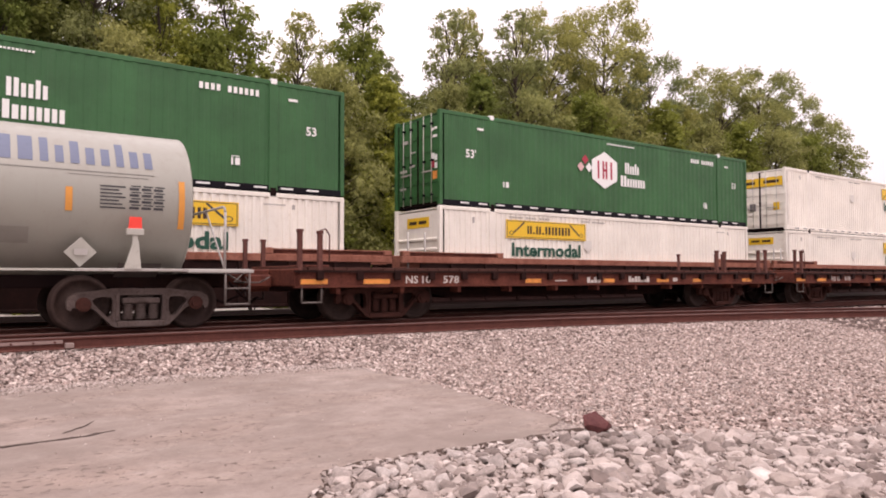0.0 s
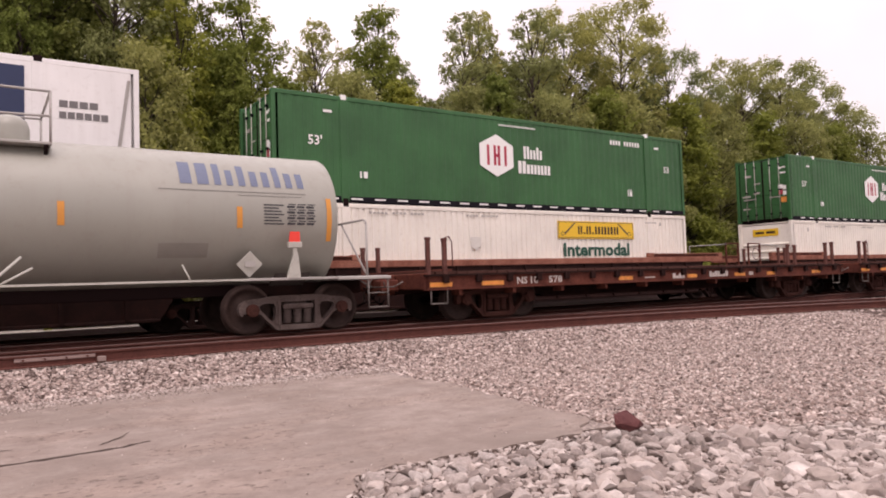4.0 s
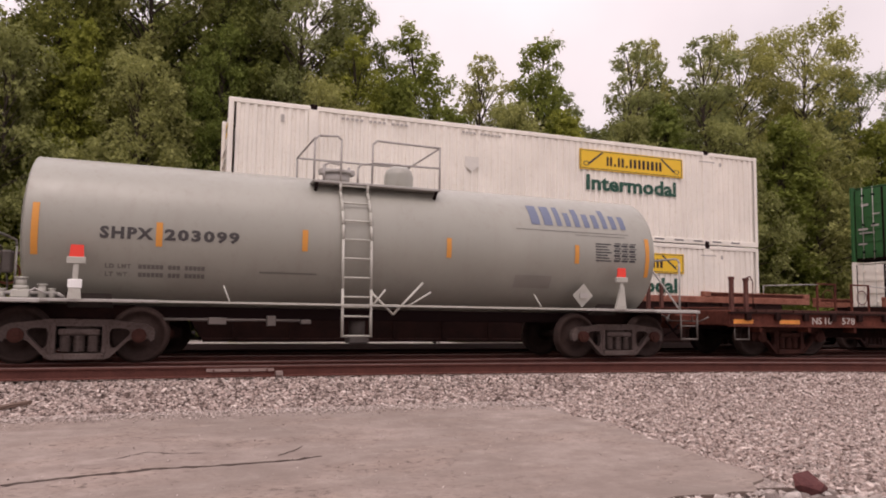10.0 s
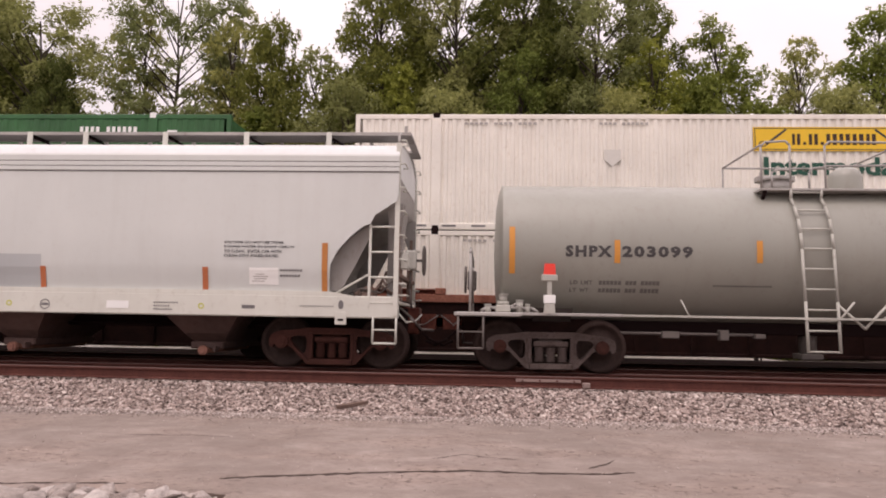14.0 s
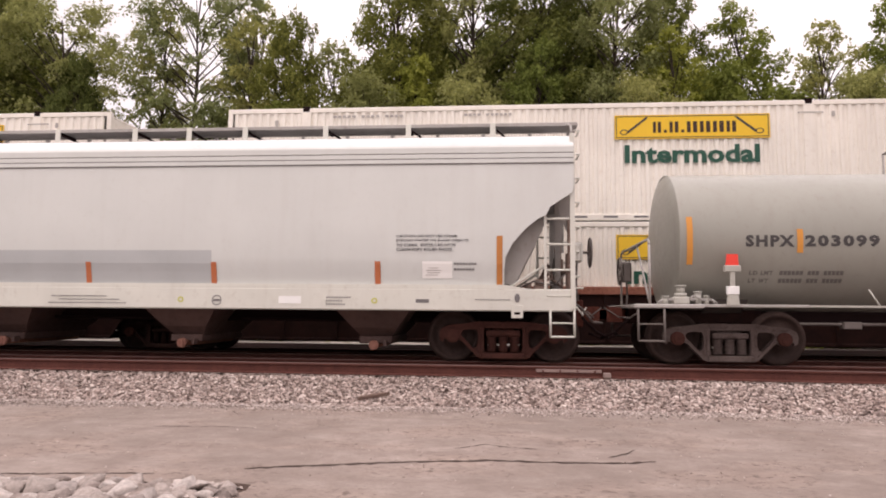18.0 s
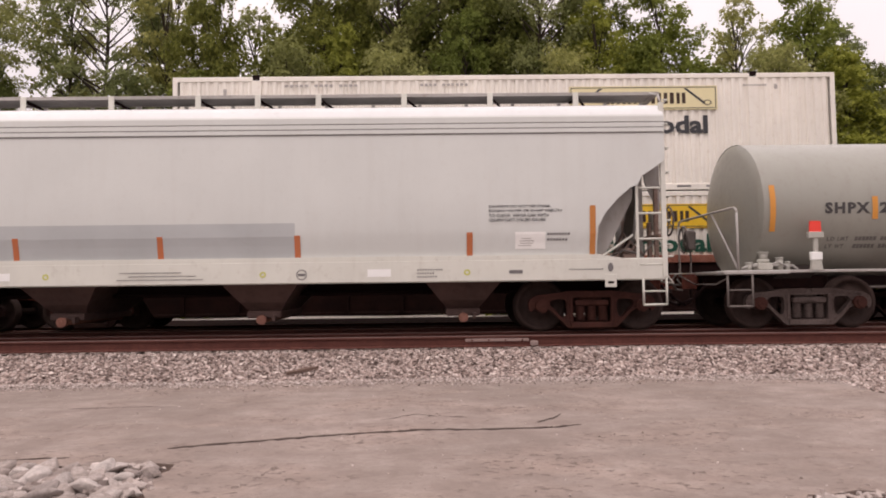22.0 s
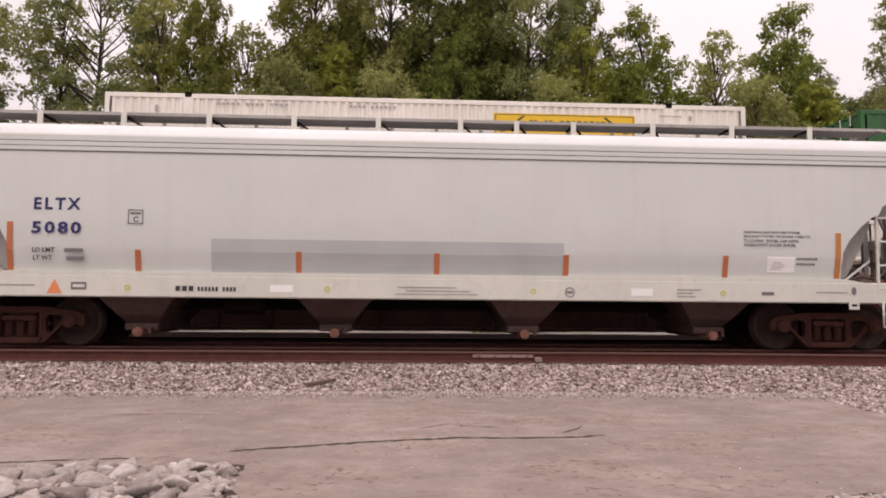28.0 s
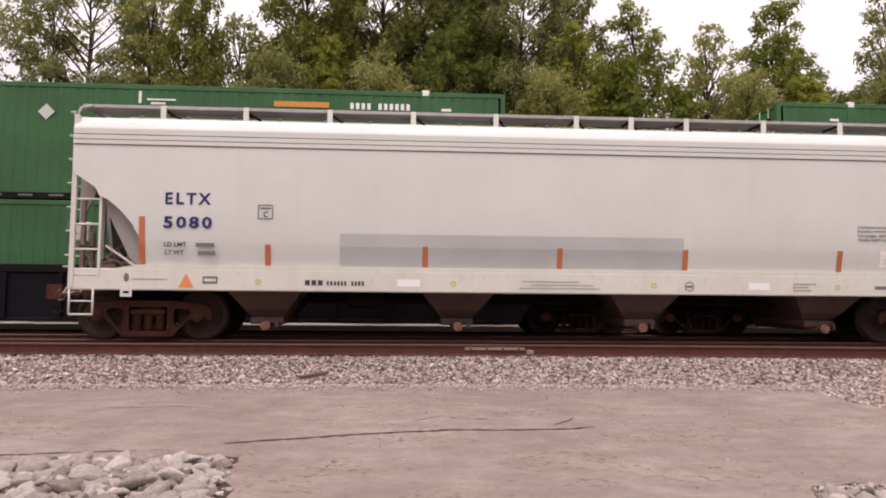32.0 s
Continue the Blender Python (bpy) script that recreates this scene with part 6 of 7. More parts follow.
        housing = part("brake_housing", Shape().box(min(e * 8.66, e * 8.86), -0.70, 1.80, max(e * 8.66, e * 8.86), -0.42, 2.16, 0.03), SILL, root, "pale brake gear housing")
        part("wheel_shaft", Shape().cyl((e * 8.86, -0.55, 1.98), (e * 9.0, -0.55, 1.98), 0.025, 8), GRIME, housing)
        part("brake_chain", Shape().tube([(e * 8.76, -0.56, 1.80), (e * 8.74, -0.6, 1.45), (e * 8.78, -0.5, 1.1)], 0.02), GRIME, housing)
        part("release_box", Shape().box(min(e * 8.62, e * 8.76), -1.08, 1.78, max(e * 8.62, e * 8.76), -0.88, 2.08, 0.02), SILL, root, "pale box on the end frame")
        for k in range(4):
            part("end_pipe", Shape().tube([(e * 8.0, -1.0 + k * 0.3, 1.25), (e * 8.25, -0.9 + k * 0.25, 1.5 + 0.1 * k), (e * 8.45, -0.8 + k * 0.2, 1.35)], 0.025), STANCHION, root)
        part("air_hose", Shape().tube([(e * 8.55, -0.9, 1.15), (e * 8.8, -1.0, 0.95), (e * 9.0, -0.85, 0.72), (e * 9.2, -0.6, 0.70)], 0.022), GRIME, root, "dark hanging air hose")
        part("uncoupling_lever", Shape().tube([(e * 8.66, -1.4, 0.98), (e * 8.78, -1.36, 0.84), (e * 8.85, -0.5, 0.86), (e * 8.95, -0.3, 0.98)], 0.014), SILL, root, "thin pale uncoupling lever")
        valve = part("valve_box", Shape().box(min(e * 7.95, e * 8.2), -1.25, 1.22, max(e * 7.95, e * 8.2), -0.9, 1.36, 0.02).cyl((e * 8.06, -1.08, 1.36), (e * 8.06, -1.08, 1.46), 0.08, 10), STANCHION, root, "brown brake valve casting")
        part("valve_cap", Shape().cyl((e * 7.86, -1.1, 1.22), (e * 7.86, -1.1, 1.40), 0.06, 10), STANCHION, valve)
        part("valve_pipe", Shape().tube([(e * 7.7, -1.2, 1.3), (e * 7.95, -1.28, 1.42), (e * 8.3, -1.25, 1.34), (e * 8.5, -1.2, 1.55)], 0.018), GRIME, valve)
    for x in (-7.42, 7.42):
        truck(root, x, TRUCKRUST, ROLLING)
    # stripes, patch and markings
    y = -1.56
    zs_all, ys_all = [z for _, z in prof], [yy for yy, _ in prof]

    def decal(x0, z0, x1, z1, lift):
        zs = sorted({z0, z1, *[z for z in zs_all if z0 < z < z1]})
        vs = [(xx, float(np.interp(z, zs_all, ys_all)) - lift, z) for z in zs for xx in (x0, x1)]
        return Shape().add(vs, [(2 * k, 2 * k + 1, 2 * k + 3, 2 * k + 2) for k in range(len(zs) - 1)])

    for x, z1 in ((-7.41, 2.18), (-5.24, 1.72), (-2.46, 1.72), (-0.02, 1.72), (2.31, 1.72), (5.25, 1.74), (7.36, 2.18)):
        part("reflective_stripe", decal(x - 0.05, 1.345, x + 0.05, z1, 0.012), REDORANGE if x < 7 else AMBER, root, "orange reflective stripe")
    part("painted_patch", decal(-3.98, 1.345, 2.27, 1.93, 0.006), PATCH, root, "darker grey overpainted patch")
    t = y - 0.008
    words("reporting_mark", "ELTX", -7.02, t, 2.40, 0.21, DARKBLUE, root, 0.79, "dark blue lettering", 1.35, 0.03)
    words("car_number", "5080", -7.04, t, 1.98, 0.215, DARKBLUE, root, 0.83, "dark blue numerals", 1.25, 0.03)
    words("small_words", "LD LMT", -7.02, t + 0.01, 1.66, 0.08, BLACKISH, root, 0.38)
    words("small_words", "LT WT", -7.0, t + 0.015, 1.52, 0.08, BLACKISH, root, 0.32)
    flat_bars(root, "small_lettering", GREYTEXT, t + 0.012, [(-6.48, 1.66, -6.16, 1.73)], "small unreadable numbers")
    flat_bars(root, "small_lettering", GREYTEXT, t + 0.016, [(-6.44, 1.52, -6.14, 1.59)], "small unreadable numbers")
    sh = Shape()
    for x0, z0, x1, z1 in ((-5.42, 2.17, -5.16, 2.185), (-5.42, 2.405, -5.16, 2.42), (-5.42, 2.17, -5.405, 2.42), (-5.175, 2.17, -5.16, 2.42), (-5.38, 2.34, -5.2, 2.37)):
        sh.box(x0, t - 0.002, z0, x1, t + 0.004, z1)
    part("plate_frame", sh, GREYTEXT, root, "small square outline")
    words("plate_letter", "C", -5.33, t, 2.2, 0.1, BLACKISH, root, 0.09)
    for i, line in enumerate(("CAUTION: DO NOT USE STEAM,", "BOILING WATER OR SHARP OBJECTS", "TO CLEAN.  ENTER CAR WITH", "CLEAN SOFT SOLED SHOES.")):
        tagged(words("caution_words", line, 5.58, t + 0.004, 2.15 - i * 0.077, 0.05, BLACKISH, root, (1.06, 1.25, 1.02, 0.98)[i], "small stencilled warning"), kind="stuff")
    part("paper_card", decal(6.03, 1.45, 6.55, 1.74, 0.006), plain("white_card", (0.84, 0.83, 0.80), 0.6, 0, 0.05), root, "white paper placard")
    for x0, z0, x1, ink in ((6.08, 1.50, 6.30, PALEGREY), (6.12, 1.54, 6.34, PALEGREY), (6.10, 1.58, 6.36, PALEGREY), (6.14, 1.62, 6.30, PALEGREY)):
        part("placard_line", decal(x0, z0, x1, z0 + 0.013, 0.01), ink, root, "faint line on the placard")
    for z0, n, w in ((1.68, 8, 0.40), (1.585, 7, 0.36)):
        for k in range(n):
            part("small_mark", decal(6.58 + w * k / n, z0, 6.58 + w * (k + 0.72) / n, z0 + 0.04, 0.006), GREYTEXT, root)
    q = -1.50 - 0.006
    part("warning_triangle", Shape().prism([(-6.77, 0.95), (-6.51, 0.95), (-6.64, 1.2)], "y", q, q + 0.004), plain("orange_triangle", (0.75, 0.25, 0.10), 0.5), root, "orange triangle")
    sh = Shape()
    sh.box(-6.36, q, 1.02, -6.1, q + 0.004, 1.15)
    part("dark_plate", sh, GREYTEXT, root, "dark grey label plate")
    part("dark_plate", Shape().box(-6.33, q - 0.003, 1.06, -6.13, q, 1.11), SILL, root)
    flat_bars(root, "maker_lettering", BLACKISH, q + 0.004, text_bars(-4.58, 1.01, -4.24, 1.1, (1, 1, 1), 0.7) + text_bars(-4.2, 1.01, -3.52, 1.085, (1, 1, 1, 1, 1, 1, 0, 1, 1, 1, 1), 0.6), "dark maker's lettering as bars")
    flat_bars(root, "small_lettering", GREYTEXT, q + 0.004, text_bars(-0.7, 1.1, 0.35, 1.12, (1,) * 30, 0.55) + text_bars(-0.55, 1.04, 0.6, 1.06, (1,) * 34, 0.55) + text_bars(-0.75, 0.98, 0.72, 1.0, (1,) * 40, 0.55) + text_bars(4.35, 1.1, 4.8, 1.125, (1,) * 10, 0.55)
              + text_bars(4.35, 1.04, 4.65, 1.065, (1,) * 7, 0.55) + text_bars(4.35, 0.98, 4.7, 1.005, (1,) * 8, 0.55) + text_bars(6.95, 1.08, 7.55, 1.10, (1,) * 14, 0.55) + text_bars(-7.55, 1.08, -6.95, 1.10, (1,) * 14, 0.55), "lines of tiny dark lettering")
    for x in (-2.95, 3.5):
        part("white_label", Shape().box(x, q, 1.0, x + 0.4, q + 0.004, 1.13), WHITETEXT, root, "blank white label")
    part("round_mark", disc(Shape(), 2.38, 1.05, 0.09, 0.09, q + 0.004, 0.004, 24, 0.82), GREYTEXT, root, "dark ring mark")
    part("round_mark_bar", Shape().box(2.32, q, 1.03, 2.44, q + 0.004, 1.07), GREYTEXT, root)
    for x in (-5.4, -1.95, 1.72, 5.2):
        part("yellow_mark", disc(Shape(), x, 1.06, 0.055, 0.05, q + 0.004, 0.004, 16, 0.55), plain("yellow_green", (0.55, 0.55, 0.12), 0.5), root, "small yellow ring")
    part("dark_plate", Shape().box(5.92, q, 1.03, 6.15, q + 0.004, 1.09, 0.0), GREYTEXT, root)
    return root


hopper = covered_hopper()
MOVERS.append((hopper, -7.38, NEAR_Y, NEAR_Z, "near"))


# tank car
def tank_car():
    root = thing("tank_car", "pale grey tank car with faded blue lettering and orange stripes", "railcar")
    R, ZC, HL = 1.285, 2.19, 6.06
    part("tank", Shape().lathe([(-HL + 0.16, R), (0, R), (HL - 0.16, R)], (-0.10, 0, ZC), "x", 64), TANK, root, "smooth pale grey steel tank")
    for e in (-1, 1):
        dish = [(e * (HL - 0.15), R - 0.004), (e * (HL - 0.11), 1.225), (e * (HL - 0.075), 1.10), (e * (HL - 0.035), 0.85), (e * (HL - 0.012), 0.5), (e * HL, 0.0)]
        part("tank_head", Shape().lathe(dish if e > 0 else dish[::-1], (-0.10, 0, ZC), "x", 64), TANK, root, "dished grey tank head")
        part("head_seam", Shape().lathe([(-0.02, R + 0.001), (0, R + 0.007), (0.02, R + 0.001)], (e * (HL - 0.16) - 0.10, 0, ZC), "x", 64), TANK, root)
        part("end_sill", Shape().box(min(e * 4.4, e * 6.75), -0.35, 0.7, max(e * 4.4, e * 6.75), 0.35, 1.02, 0.03), RUSTSHADE, root)
        part("saddle", Shape().prism([(-0.93, 1.36), (-0.66, 1.05), (-0.35, 0.9), (0.35, 0.9), (0.66, 1.05), (0.93, 1.36), (0.5, 1.02), (-0.5, 1.02)], "x", e * 5.1 - 0.35, e * 5.1 + 0.35), GRIME, root)
        part("end_platform", Shape().box(min(e * 5.7, e * 6.85), -1.5, 0.97, max(e * 5.7, e * 6.85), 1.5, 1.03, 0.01), STEEL, root, "grey grated end platform")
        coupler(root, e * 6.75, e)
        rx = -6.58 if e < 0 else 6.34
        part("safety_rail", Shape().tube([(rx, -1.45, 1.03), (rx, -1.45, 2.04), (rx, -1.41, 2.11), (rx, -1.33, 2.14), (rx, 1.33, 2.14), (rx, 1.41, 2.11), (rx, 1.45, 2.04), (rx, 1.45, 1.03)], 0.023), STEEL, root, "pipe railing across the end")
        for s in (-1, 1):
            y = s * 1.47
            part("side_plate", Shape().box(min(e * 4.0, e * 6.8), min(y, y - s * 0.4), 0.99, max(e * 4.0, e * 6.8), max(y, y - s * 0.4), 1.04, 0.008), STEEL, root)
            st = part("stirrup_step", Shape().tube([(e * 6.35, y, 1.0), (e * 6.35, y, 0.42), (e * 6.78, y, 0.42), (e * 6.78, y, 1.0)], 0.02), GRIME, root)
            part("step_bar", Shape().cyl((e * 6.35, y, 0.7), (e * 6.78, y, 0.7), 0.015, 6), GRIME, st)
            if s < 0:
                part("rail_brace", Shape().tube([(rx, s * 1.42, 1.07), (rx, s * 0.34, 2.13)], 0.02), STEEL, root)
        truck(root, -5.17 if e < 0 else 5.06, TRUCK, ROLLING)
    wheel = part("brake_wheel", Shape().lathe([(-0.02, 0.26), (0.0, 0.285), (0.02, 0.26), (0, 0.24), (-0.02, 0.26)], (-6.72, 0.78, 1.72), "x", 24), GRIME, root, "dark brake wheel")
    for k in range(5):
        a = k * 1.2566
        part("spoke", Shape().cyl((-6.72, 0.78, 1.72), (-6.72, 0.78 + 0.25 * math.cos(a), 1.72 + 0.25 * math.sin(a)), 0.013, 6), GRIME, wheel)
    housing = part("brake_housing", Shape().box(-6.68, 0.66, 1.50, -6.50, 0.90, 1.90, 0.03), GRIME, root, "dark brake gear housing")
    part("brake_chain", Shape().tube([(-6.59, 0.78, 1.52), (-6.57, 0.8, 1.25), (-6.6, 0.76, 1.0)], 0.018), GRIME, housing)
    valve = part("brake_valve", Shape().box(-6.14, -1.27, 1.04, -5.88, -1.05, 1.17, 0.02).cyl((-6.01, -1.16, 1.17), (-6.01, -1.16, 1.23), 0.105, 12).cyl((-6.01, -1.16, 1.23), (-6.01, -1.16, 1.34), 0.075, 12).cyl((-6.01, -1.16, 1.34), (-6.01, -1.16, 1.365), 0.095, 12), LADDER, root, "grey brake valve casting")
    for x, r, h in ((-5.72, 0.06, 1.24), (-5.58, 0.045, 1.17), (-6.27, 0.055, 1.16)):
        part("valve_cap", Shape().cyl((x, -1.16, 1.04), (x, -1.16, h), r, 10).cyl((x, -1.16, h), (x, -1.16, h + 0.022), r * 1.25, 10), LADDER, valve)
    part("valve_pipe", Shape().tube([(-6.4, -1.16, 1.06), (-6.3, -1.18, 1.12), (-5.5, -1.18, 1.12), (-5.4, -1.16, 1.05)], 0.026), STEEL, valve)
    part("valve_pipe", Shape().tube([(-5.95, -1.24, 1.10), (-5.8, -1.27, 1.19), (-5.66, -1.24, 1.11)], 0.016), STEEL, valve)
    # walkway edge and pipes
    for s in (-1, 1):
        part("side_walkway_rail", Shape().box(-4.0, s * 1.47 - 0.02, 1.0, 4.0, s * 1.47 + 0.02, 1.035), LADDER, root, "pale narrow side rail")
        for x in (-2.9, 3.0):
            part("rail_stay", Shape().tube([(x, s * 1.46, 1.02), (x - 0.1, s * 1.32, 1.3)], 0.015), LADDER, root)
    part("under_sill", Shape().box(-5.0, -0.3, 0.72, 5.0, 0.3, 0.95, 0.02), DARK, root)
    part("brake_rod", Shape().cyl((-4.2, -0.75, 0.72), (-1.6, -0.75, 0.72), 0.025, 8), GRIME, root)
    for x0, z0, x1, z1 in ((-3.2, 0.64, -2.9, 0.76), (-2.2, 0.62, -2.05, 0.8), (-1.6, 0.66, -1.42, 0.74)):
        part("brake_lever", Shape().box(x0, -0.85, z0, x1, -0.67, z1, 0.01), GRIME, root)
    part("bottom_outlet", Shape().cyl((-0.35, 0, 0.35), (-0.35, 0, 0.95), 0.16, 14).box(-0.55, -0.2, 0.28, -0.15, 0.2, 0.4, 0.02), GRIME, root)
    # dome platform, ladder, railings
    deck = part("top_platform", Shape().box(-1.5, -1.02, 3.26, 1.0, 1.02, 3.30, 0.006), STEEL, root, "grey grated loading platform")
    for x in (-1.42, 0.92):
        part("platform_bracket", Shape().tube([(x, -1.0, 3.26), (x, -0.85, 3.1)], 0.035), DARK, deck)
    rails = [[(-1.48, -1.0, 3.3), (-1.48, -1.0, 4.05), (-1.40, -1.0, 4.13), (-1.05, -1.0, 4.15), (-0.98, -1.0, 4.08), (-0.98, -1.0, 3.3)],
             [(-0.38, -1.0, 3.3), (-0.38, -1.0, 4.06), (-0.3, -1.0, 4.14), (0.98, -1.0, 4.12), (0.98, -1.0, 3.3)],
             [(-1.48, 1.0, 3.3), (-1.48, 1.0, 4.1), (0.98, 1.0, 4.1), (0.98, 1.0, 3.3)], [(0.98, -1.0, 4.12), (0.98, 1.0, 4.1)], [(-1.48, -1.0, 4.08), (-1.48, 1.0, 4.1)],
             [(-0.98, -1.0, 3.62), (-1.2, -1.0, 3.64), (-1.3, -1.0, 3.58), (-1.3, -1.0, 3.3)], [(-0.38, -1.0, 3.68), (-0.6, -1.0, 3.66), (-0.66, -1.0, 3.58), (-0.66, -1.0, 3.3)], [(-0.38, -1.0, 3.7), (0.98, -1.0, 3.72)]]
    for r in rails:
        part("hand_rail", Shape().tube(r, 0.02), STEEL, deck, "thin pipe railing")
    part("manway", Shape().cyl((-0.85, 0, 3.4), (-0.85, 0, 3.62), 0.26, 18).cyl((-0.85, 0, 3.62), (-0.85, 0, 3.68), 0.3, 18), STEEL, root, "dark grey bolted manway")
    part("valve_housing", Shape().lathe([(0, 0.30), (0.3, 0.30), (0.42, 0.26), (0.5, 0.15), (0.52, 0.0)], (0.45, 0, 3.38), "z", 20), TANK, root, "rounded grey valve dome")
    part("manway_bolt", Shape().box(-1.2, -0.1, 3.6, -0.5, 0.1, 3.72, 0.02).cyl((-1.1, 0, 3.6), (-1.1, 0, 3.8), 0.03, 6).cyl((-0.6, 0, 3.6), (-0.6, 0, 3.78), 0.03, 6), STEEL, root)
    arc = [(-(R + 0.07) * math.cos(a), ZC + (R + 0.07) * math.sin(a)) for a in [0.0, 0.2, 0.4, 0.6, 0.75]]
    side = [(-1.46, 0.45), (-1.42, 1.3), (arc[0][0], arc[0][1])] + arc[1:] + [(-1.0, 3.28)]
    lad = part("ladder", Shape().box(-0.98, -1.42, 0.97, -0.46, -1.38, 1.0), LADDER, root, "pale curved side ladder")
    for x in (-0.98, -0.46):
        part("stile", Shape().tube([(x, yy, zz) for yy, zz in side], 0.027, 6), LADDER, lad)
    for i in range(9):
        z = 0.47 + i * 0.345
        yy = np.interp(z, [zz for _, zz in side], [a for a, _ in side])
        part("rung", Shape().cyl((-0.98, float(yy), z), (-0.46, float(yy), z), 0.018, 6), LADDER, lad)
    part("ladder_brace", Shape().tube([(-0.46, -1.44, 0.98), (-0.2, -1.44, 1.3)], 0.02).tube([(-0.46, -1.42, 1.25), (-0.05, -1.45, 0.86), (0.55, -1.35, 1.45)], 0.024).tube([(0.05, -1.44, 1.02), (-0.25, -1.44, 1.02)], 0.022).tube([(0.25, -1.42, 1.02), (0.7, -1.38, 1.28)], 0.02), LADDER, root)
    # red signal flags in their brackets
    for x, kind in ((-5.23, 1), (4.86, 0)):
        fl = part("flag_bracket", Shape().box(x - 0.135, -1.50, 1.58, x + 0.135, -1.42, 1.69, 0.01).box(x - 0.042, -1.48, 1.2, x + 0.042, -1.44, 1.6, 0.01).prism([(x - 0.16, 1.03), (x + 0.1, 1.03), (x + 0.05, 1.5), (x - 0.02, 1.5)] if not kind else [(x - 0.1, 1.03), (x + 0.1, 1.03), (x + 0.07, 1.3), (x - 0.07, 1.3)], "y", -1.49, -1.43), LADDER, root, "pale metal flag bracket")
        part("signal_flag", Shape().prism([(x - 0.105, 1.69), (x + 0.105, 1.69), (x + 0.095, 1.88), (x - 0.085, 1.88)], "y", -1.475, -1.445), FLAG, fl, "bright red flag plate")
        if kind:
            part("bracket_base", Shape().box(x - 0.1, -1.5, 1.2, x + 0.1, -1.42, 1.34, 0.01), WHITETEXT, fl)

    # stripes and markings follow the tank's round side
    def on_tank(name, mat, quads, label="", lift=0.006):
        sh = Shape()
        for x0, z0, x1, z1 in quads:
            n = max(1, int(abs(z1 - z0) / 0.06))
            vs = []
            for k in range(n + 1):
                z = z0 + (z1 - z0) * k / n
                yy = -math.sqrt(max(0.0, (R + lift) ** 2 - (z - ZC) ** 2))
                vs += [(x0, yy, z), (x1, yy, z)]
            sh.add(vs, [(2 * k, 2 * k + 1, 2 * k + 3, 2 * k + 2) for k in range(n)])
        ob = part(name, sh, mat, root, label)
        return tagged(ob, label, kind="stuff") if len(quads) > 1 else ob

    def words_on_tank(name, text, x, z, h, mat, w, label=""):
        pts, fs = lettering(text, h, w, 1.22, 0.046)
        me = bpy.data.meshes.new(name)
        me.from_pydata([(px + x, -math.sqrt((R + 0.007) ** 2 - (pz + z - ZC) ** 2), pz + z) for px, _, pz in pts], [], fs)
        me.materials.append(mat)
        ob = new(name, me)
        ob.parent = root
        return tagged(ob, label) if label else ob

    for x, z0, z1 in ((-5.86, 1.72, 2.54), (-4.05, 1.92, 2.32), (-1.65, 1.95, 2.33), (1.09, 1.95, 2.33), (3.91, 1.95, 2.33), (5.64, 1.72, 2.54)):
        on_tank("reflective_stripe", ORANGE, [(x - 0.05, z0, x + 0.05, z1)], "orange reflective stripe", 0.01)
    words_on_tank("reporting_mark", "SHPX", -4.94, 2.02, 0.2, DARKGREYTEXT, 0.80, "dark grey lettering")
    words_on_tank("car_number", "203099", -3.97, 2.02, 0.2, DARKGREYTEXT, 1.2, "dark grey numerals")
    for word, x, z, w in (("LD", -4.85, 1.55, 0.14), ("LMT", -4.66, 1.55, 0.2), ("LT", -4.85, 1.42, 0.12), ("WT", -4.68, 1.42, 0.16)):
        words_on_tank("small_words", word, x, z, 0.07, FAINT, w)
    on_tank("small_lettering", FAINT, text_bars(-4.35, 1.55, -3.3, 1.62, (1, 1, 1, 1, 1, 1, 0, 1, 1, 1, 0, 1, 1, 1, 1, 1)) + text_bars(-4.35, 1.42, -3.3, 1.49, (1, 1, 1, 1, 1, 1, 0, 1, 1, 1, 0, 1, 1, 1, 1, 1)) + text_bars(-2.4, 1.54, -1.4, 1.57, (1,) * 24), "faint rows of small numbers")
    x, quads = 2.92, []
    for w, h in ((0.2, 0.42), (0.2, 0.42), (0.12, 0.42), (0.12, 0.30), (0.13, 0.40), (0.13, 0.30), (0.13, 0.30), (0.12, 0.42), (0.13, 0.30), (0.13, 0.30)):
        quads.append((x, 2.72, x + w, 2.72 + h))
        x += w + 0.095
    on_tank("trade_lettering", BLUE, quads, "faded blue trade lettering as bars")
    on_tank("thin_line", FAINT, [(2.55, 2.60, 5.2, 2.612), (3.9, 2.54, 5.1, 2.55)], "thin line under the lettering")
    bars = []
    for i in range(7):
        bars.append((4.36, 2.02 + i * 0.058, 4.74 - 0.05 * (i % 3), 2.045 + i * 0.058))
    for k in range(3):
        for i in range(4):
            bars.append((4.80 + k * 0.19, 2.02 + i * 0.105, 4.95 + k * 0.19, 2.06 + i * 0.105))
            bars.append((4.83 + k * 0.19, 2.08 + i * 0.105, 4.98 + k * 0.19, 2.10 + i * 0.105))
    on_tank("inspection_stencil", BLACKISH, bars, "dark inspection table as bars")
    on_tank("painted_patch", PATCHDARK, [(2.55, 1.43, 3.38, 1.68)], "dark grey overpainted patch")
    cx, cz = 4.10, 1.30
